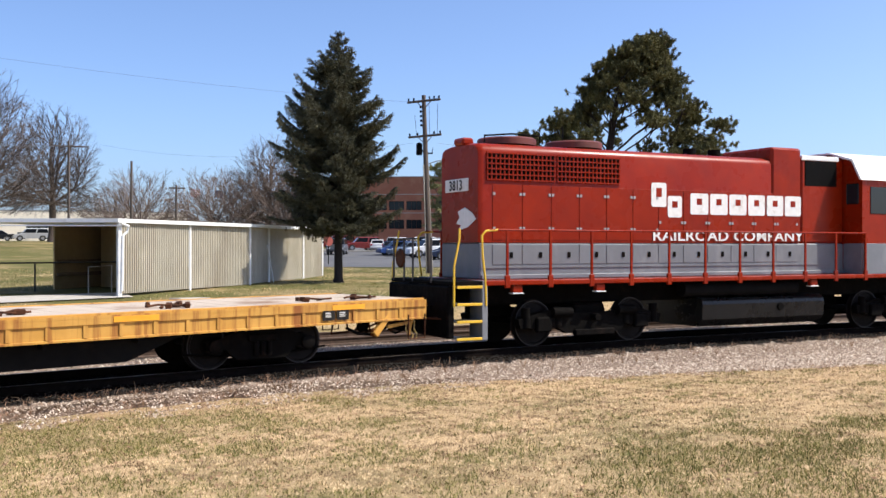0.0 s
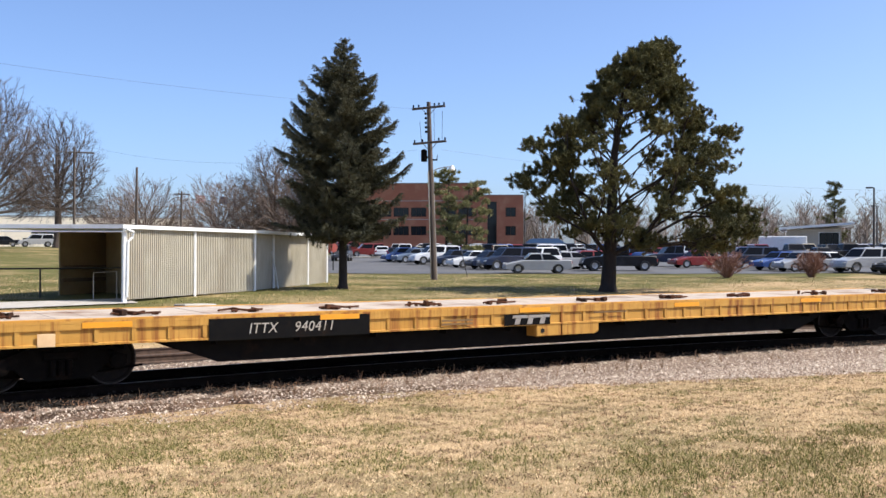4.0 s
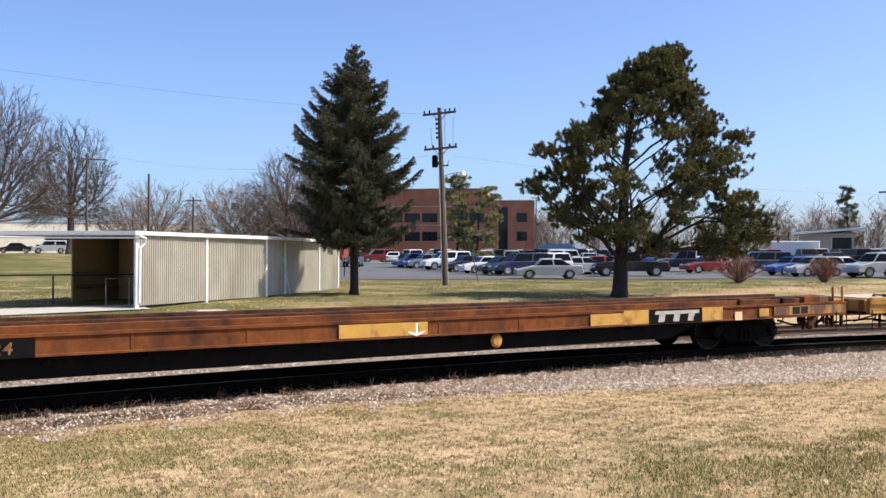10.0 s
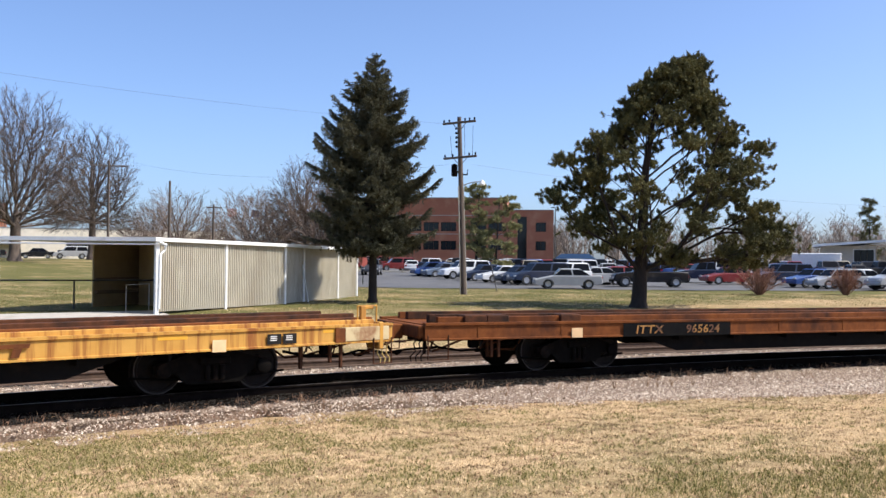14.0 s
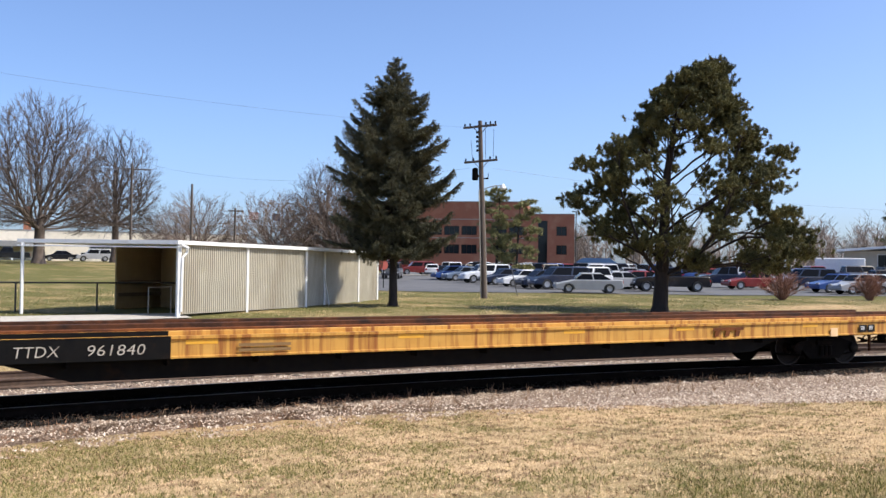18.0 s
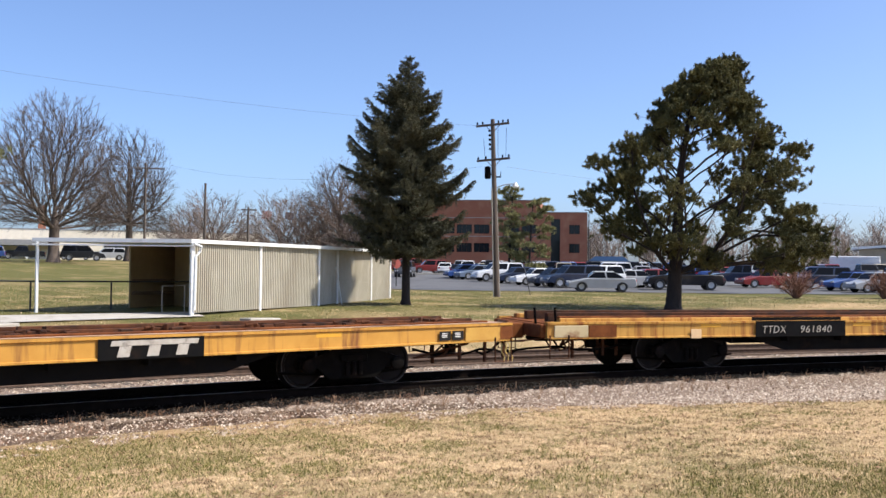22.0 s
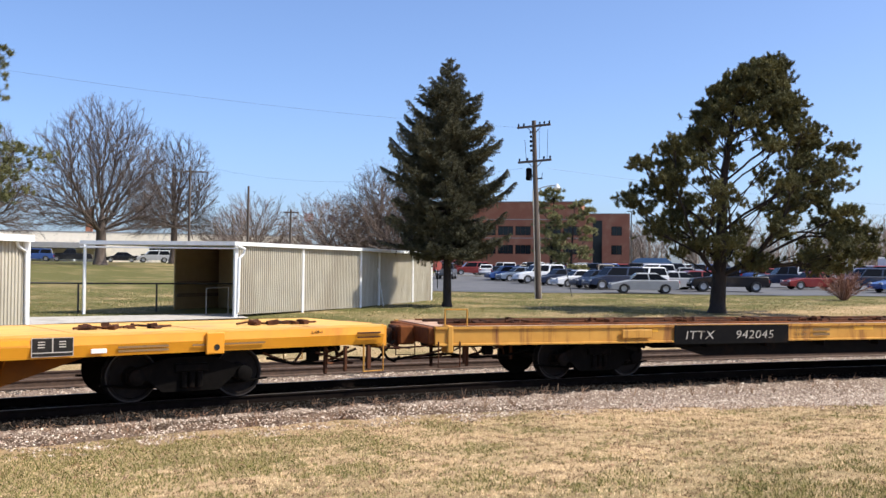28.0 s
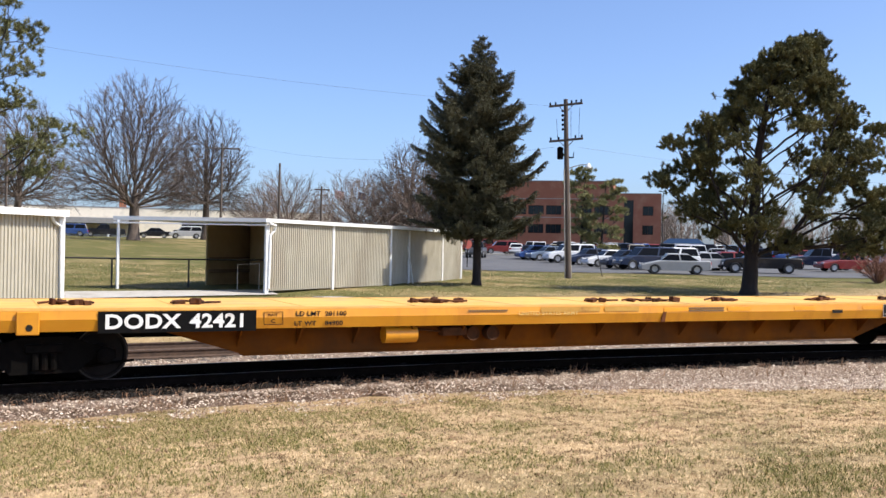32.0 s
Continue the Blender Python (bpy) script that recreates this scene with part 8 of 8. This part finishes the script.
def island_mat(name, cols, rough=0.9, spec=0.2):
    m = bpy.data.materials.new(name)
    m.use_nodes = True
    nt = m.node_tree
    b = nt.nodes["Principled BSDF"]
    g = nt.nodes.new("ShaderNodeNewGeometry")
    r = nt.nodes.new("ShaderNodeValToRGB")
    r.color_ramp.elements[0].color = (*cols[0], 1)
    r.color_ramp.elements[1].color = (*cols[-1], 1)
    for i, c in enumerate(cols[1:-1]):
        e = r.color_ramp.elements.new((i + 1) / (len(cols) - 1))
        e.color = (*c, 1)
    nt.links.new(g.outputs["Random Per Island"], r.inputs["Fac"])
    nt.links.new(r.outputs["Color"], b.inputs["Base Color"])
    b.inputs["Roughness"].default_value = rough
    b.inputs["Specular IOR Level"].default_value = spec
    return m


rg = np.random.default_rng(77)


def scatter(n, az0, az1, r0, r1, power=0.75):
    az = np.radians(rg.uniform(az0, az1, n))
    r = r0 + (r1 - r0) * rg.uniform(0, 1, n) ** power
    return EYE[0] + r * np.sin(az), EYE[1] + r * np.cos(az)


def bed_height(x, y, d):
    zb = sample(zgrid, x, y)
    prof = np.interp(d, [-2.6, -1.9, -1.3, 1.3, 2.0, 2.8, 5.3, 6.0, 6.8], [-0.32, -0.19, -0.15, -0.16, -0.21, -0.2, -0.2, -0.28, -0.4])
    return np.where(d < -2.0, np.maximum(prof, zb + 0.008), prof)


def grass_line(x, y):
    """Where the grass takes over from the gravel, uneven at two sizes."""
    return np.interp(x, [0, 8, 13, 16, 20, 40], [-2.45, -2.45, -2.85, -4.3, -6.1, -8.2]) + 1.1 * (waves(x, y, 8, 1.1) - 0.5) + 0.5 * (waves(x, y, 88, 0.35) - 0.5)


# gravel: small crushed stones over the bed, thinning out into the grass
x, y = scatter(620000, 6, 74, 10, 40, 0.85)
d = sample(dgrid, x, y)
g_in = d - grass_line(x, y)
fade = np.clip(0.55 + g_in / 0.9, 0, 1)
fade = np.where(d > -1.35, np.clip(0.45 - 0.1 * (d > 5.8), 0, 1) * (d < 6.4), fade)
ok = (rg.uniform(0, 1, len(x)) < fade * (0.72 + 0.25 * waves(x, y, 31, 1.2))) & (d > -10)
x, y, d = x[ok], y[ok], d[ok]
z = bed_height(x, y, d)
k = len(x)
size = rg.gamma(4.0, 0.0024, k) + 0.005
base = np.array([(1, 0, 0), (0, 1, 0), (-1, 0, 0), (0, -1, 0), (0, 0, 1)], float)
v = base[None] * size[:, None, None] * rg.uniform(0.6, 1.3, (k, 5, 1)) * np.array((1, 1, 0.85))
a = rg.uniform(0, 6.28, k)
ca, sa = np.cos(a)[:, None], np.sin(a)[:, None]
tilt = rg.uniform(-0.7, 0.7, k)[:, None]
vx, vy, vz = v[..., 0] * ca - v[..., 1] * sa, v[..., 0] * sa + v[..., 1] * ca, v[..., 2] + v[..., 0] * tilt
pts = np.stack([vx + x[:, None], vy + y[:, None], vz + (z + size * 0.25 + 0.006)[:, None]], 2)
tri = np.array([(0, 1, 4), (1, 2, 4), (2, 3, 4), (3, 0, 4)])
stone_mat = island_mat("crushed_stone", [(0.10, 0.067, 0.048), (0.26, 0.187, 0.137), (0.42, 0.33, 0.25), (0.72, 0.62, 0.5), (0.37, 0.275, 0.2), (0.16, 0.115, 0.085)], 0.85)
shaded_stone_mat = island_mat("oily_stone", [(0.006, 0.005, 0.004), (0.012, 0.010, 0.008), (0.022, 0.018, 0.015), (0.04, 0.032, 0.026)], 0.8)
# stones by the rails get dark colours for both oil and train shade
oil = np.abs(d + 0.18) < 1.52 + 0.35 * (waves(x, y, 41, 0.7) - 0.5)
for pick, mt, lb in ((~oil, stone_mat, "loose pinkish-grey crushed stones along the rails"), (oil, shaded_stone_mat, "oil-dark stones between the rails, with train shade in their colour")):
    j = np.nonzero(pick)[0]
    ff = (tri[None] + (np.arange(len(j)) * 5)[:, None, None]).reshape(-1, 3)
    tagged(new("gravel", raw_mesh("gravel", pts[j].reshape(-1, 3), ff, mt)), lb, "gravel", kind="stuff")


def blades(name, label, x, y, z, length, width, lay, mat, rg):
    """Single grass blades, bent over by lay."""
    k = len(x)
    a = rg.uniform(0, 6.28, k)
    ln = length * rg.uniform(0.5, 1.3, k)
    flat = np.clip(rg.normal(lay, 0.2, k), 0.05, 0.98)
    wd = width * rg.uniform(0.6, 1.3, k)
    ux, uy = np.cos(a), np.sin(a)
    p = np.stack([x, y, z], 1)
    side = np.stack([-uy, ux, np.zeros(k)], 1) * wd[:, None] * 0.5
    way = np.stack([ux * flat, uy * flat, np.sqrt(1 - flat ** 2)], 1) * ln[:, None]
    mid = way * 0.55 + np.array((0, 0, 1)) * ln[:, None] * 0.05
    v = np.stack([p - side, p + side, p + mid + side * 0.8, p + way], 1).reshape(-1, 3)
    ob = new(name, raw_mesh(name, v, np.arange(4 * k).reshape(-1, 4), mat))
    return tagged(ob, label, "grass", kind="stuff")


straw = island_mat("straw_blades", [(0.43, 0.29, 0.15), (0.63, 0.445, 0.24), (0.81, 0.61, 0.365), (0.56, 0.385, 0.205)])
green = island_mat("green_blades", [(0.075, 0.078, 0.02), (0.14, 0.135, 0.036), (0.23, 0.2, 0.065), (0.40, 0.31, 0.14)])
brown = island_mat("brown_thatch", [(0.10, 0.06, 0.032), (0.19, 0.118, 0.062), (0.3, 0.195, 0.108)])
x, y = scatter(560000, 8, 72, 5.8, 24)
d = sample(dgrid, x, y)
streak = waves(x * 0.5, y * 1.4, 3, 1.0)
patch = 0.5 * waves(x, y, 4, 2.6) + 0.28 * waves(x, y, 5, 0.75) + 0.22 * waves(x, y, 6, 0.3)
corner = np.clip((np.interp(x, [5.0, 7.7, 9.3, 10.8, 12.4, 16], [-12.0, -10.75, -11.0, -11.2, -11.5, -12.6]) - y + 1.6 * (waves(x, y, 7, 1.5) - 0.5)) / 0.7, 0, 1)
band = np.clip(1 - np.abs(d + 3.5) / 1.9, 0, 1) * np.clip((13.5 - x) / 6, 0, 1)
left = np.clip((9.0 - x) / 6.0, 0, 1) * np.clip((d + 8.5) / 2.5, 0.35, 1)
gr = 0.5 + (patch - 0.5) * 1.6 + 0.34 * corner + 0.30 * band + 0.5 * left - 0.13 * np.clip((x - 7.5) / 4, 0, 1) * (1 - corner)
tuftn = 0.4 * waves(x, y, 101, 0.2) + 0.35 * waves(x, y, 102, 0.42) + 0.25 * waves(x, y, 103, 0.11)
lush = rg.uniform(0, 1, len(x))
ok = (d < grass_line(x, y) + rg.normal(0, 0.22, len(x))) & (lush < 0.14 + 0.55 * waves(x, y, 21, 0.7) + 0.4 * waves(x, y * 1.6, 22, 1.7) + 1.0 * (tuftn - 0.45) + 0.5 * corner + 0.3 * left)
isg = gr + rg.normal(0, 0.1, len(x)) + 1.0 * (tuftn - 0.5) > 0.70
isb = ~isg & (waves(x, y, 51, 0.5) * 0.6 + waves(x, y, 52, 1.7) * 0.4 + 0.25 * np.clip(1 - (grass_line(x, y) - d) / 0.8, 0, 1) + rg.normal(0, 0.07, len(x)) + 0.8 * (tuftn - 0.5) + 0.08 * np.clip((11.0 - x) / 6.0, 0, 1) > 0.60)
for pick, nm, lb, ln, lay, mt in ((ok & ~isg & ~isb, "dry_grass", "flattened straw-coloured dry grass on the bank", 0.042, 0.93, straw), (ok & isg, "green_grass", "short green spring grass in patches", 0.05, 0.72, green), (ok & isb, "brown_thatch", "brown dead thatch and clippings in the grass", 0.038, 0.85, brown)):
    xx, yy = x[pick], y[pick]
    blades(nm, lb, xx, yy, sample(zgrid, xx, yy) - 0.002, ln, 0.0075, lay, mt, rg)
x, y = scatter(100000, 30, 66, 8.0, 15)
lush = np.interp(x, [5.0, 7.7, 9.3, 10.8, 12.4, 16], [-12.0, -10.75, -11.0, -11.2, -11.5, -12.6]) - y + 1.6 * (waves(x, y, 7, 1.5) - 0.5) + rg.normal(0, 0.15, len(x))
pick = (lush > 0.15) & (waves(x, y, 91, 0.6) + rg.normal(0, 0.25, len(x)) > 0.52)
blades("green_grass", "thicker green grass at the top of the bank", x[pick], y[pick], sample(zgrid, x[pick], y[pick]) - 0.004, 0.045, 0.007, 0.65, green, rg)
# dead brown weeds on the shoulder of the ballast
x, y = scatter(130000, 6, 70, 11, 30)
d = sample(dgrid, x, y)
near_rail = np.clip(1 - np.abs(d + 1.55) / 0.32, 0, 1) * 0.24
at_edge = np.clip(1 - np.abs(d - grass_line(x, y)) / 0.7, 0, 1) * 0.30
clump = waves(x, y, 61, 0.9) * 0.55 + waves(x, y, 62, 0.28) * 0.45 - 0.08 * np.clip((x - 11) / 3, 0, 1)
ok = (d > -9) & (d < -1.2) & (clump + near_rail + at_edge + rg.normal(0, 0.05, len(x)) > 0.76)
weed = island_mat("dead_weed_stalks", [(0.15, 0.075, 0.045), (0.27, 0.145, 0.088), (0.38, 0.235, 0.15)])
xx, yy = x[ok], y[ok]
blades("dead_weeds", "matted reddish-brown dead weeds on the ballast shoulder", xx, yy, bed_height(xx, yy, d[ok]), 0.09, 0.009, 0.85, weed, rg)
# lawn behind the tracks
x, y = scatter(150000, 8, 72, 24, 66, 0.8)
d = sample(dgrid, x, y)
ok = (d > 6.6) & ((x - E0[0]) * en[0] + (y - E0[1]) * en[1] < -0.3)
isg = waves(x, y, 14, 7) * 0.5 + waves(x, y, 15, 2) * 0.35 + rg.normal(0, 0.12, len(x)) + 0.08 * np.clip((20 - x) / 10, 0, 1) - 0.22 * np.clip((12 - d) / 4, 0, 1) * (x < 24) > 0.37
across = (x - 18) * 0.46 - (y - 19) * 0.89
inside = (across > -4.0) & (across < 1.45) & (x > 13) & (x < 29)
for pick, nm, lb, mt in ((ok & ~isg & ~inside & (rg.uniform(0, 1, len(x)) < 0.75), "dry_grass", "dry lawn grass behind the tracks", straw), (ok & isg & ~inside, "green_grass", "green lawn grass behind the tracks", island_mat("lawn_blades", [(0.08, 0.085, 0.022), (0.13, 0.13, 0.038), (0.2, 0.18, 0.06), (0.32, 0.26, 0.11)]))):
    xx, yy = x[pick], y[pick]
    blades(nm, lb, xx, yy, sample(zgrid, xx, yy) - 0.005, 0.07, 0.02, 0.8, mt, rg)
# dead leaves
x, y = scatter(60000, 8, 72, 5.8, 24)
d = sample(dgrid, x, y)
rail_side = np.clip(1 - np.abs(d + 1.6) / 0.35, 0, 1) * np.clip((16 - x) / 6, 0, 1) * waves(x, y, 71, 0.8)
rim = np.clip(1 - np.abs(d - grass_line(x, y)) / 0.5, 0, 1) * waves(x, y, 72, 0.9)
ok = (d < -1.25) & (rg.uniform(0, 1, len(x)) < 0.035 * (d < grass_line(x, y)) + 0.75 * rail_side + 0.35 * rim)
x, y = x[ok], y[ok]
z = np.where(d[ok] > -2.6, bed_height(x, y, d[ok]), sample(zgrid, x, y)) + 0.02
k = len(x)
q = np.array([(-1, -0.5, 0), (0.2, -0.7, 0.25), (1, 0, 0.1), (0.1, 0.7, 0.3), (-0.8, 0.5, 0.05)])
v = q[None] * (rg.uniform(0.012, 0.032, (k, 1, 1)))
a = rg.uniform(0, 6.28, k)
v = np.stack([v[..., 0] * np.cos(a)[:, None] - v[..., 1] * np.sin(a)[:, None] + x[:, None], v[..., 0] * np.sin(a)[:, None] + v[..., 1] * np.cos(a)[:, None] + y[:, None], v[..., 2] + z[:, None]], 2).reshape(-1, 3)
lv = new("dead_leaves", raw_mesh("dead_leaves", v, np.arange(5 * k).reshape(-1, 5), island_mat("dead_leaf", [(0.11, 0.055, 0.03), (0.22, 0.115, 0.06), (0.34, 0.19, 0.11)])))
tagged(lv, "small curled brown dead leaves on the grass", "leaves", kind="stuff")
# dry weeds at the foot of the ballast
wd = Mesh()
rr = random.Random(9)
for i in range(210):
    s_ = rr.uniform(2, 30)
    c_ = rr.choice((-1.55, -1.7, -2.0, -2.3, 1.7, 6.3))
    x_, y_, _h = on_track(s_, c_ + rr.uniform(-0.25, 0.25))
    z_ = gz(x_, y_) + 0.1
    for _ in range(rr.randint(3, 9)):
        L = rr.uniform(0.1, 0.32)
        a_ = rr.uniform(0, 6.28)
        t_ = rr.uniform(0.1, 0.9)
        e_ = (x_ + math.cos(a_) * L * t_, y_ + math.sin(a_) * L * t_, z_ + L * (1 - t_ * 0.6))
        wd.tube([(x_, y_, z_), ((x_ + e_[0]) / 2, (y_ + e_[1]) / 2, z_ + L * 0.6), e_], [0.004, 0.003, 0.002], 3, cap=False)
tagged(wd.part("dry_weeds", surf("dry_weed", (0.38, 0.25, 0.15), (0.26, 0.15, 0.09), 6, 0.9)), "thin dry weed stalks along the ballast", "weeds", kind="stuff")


motions()
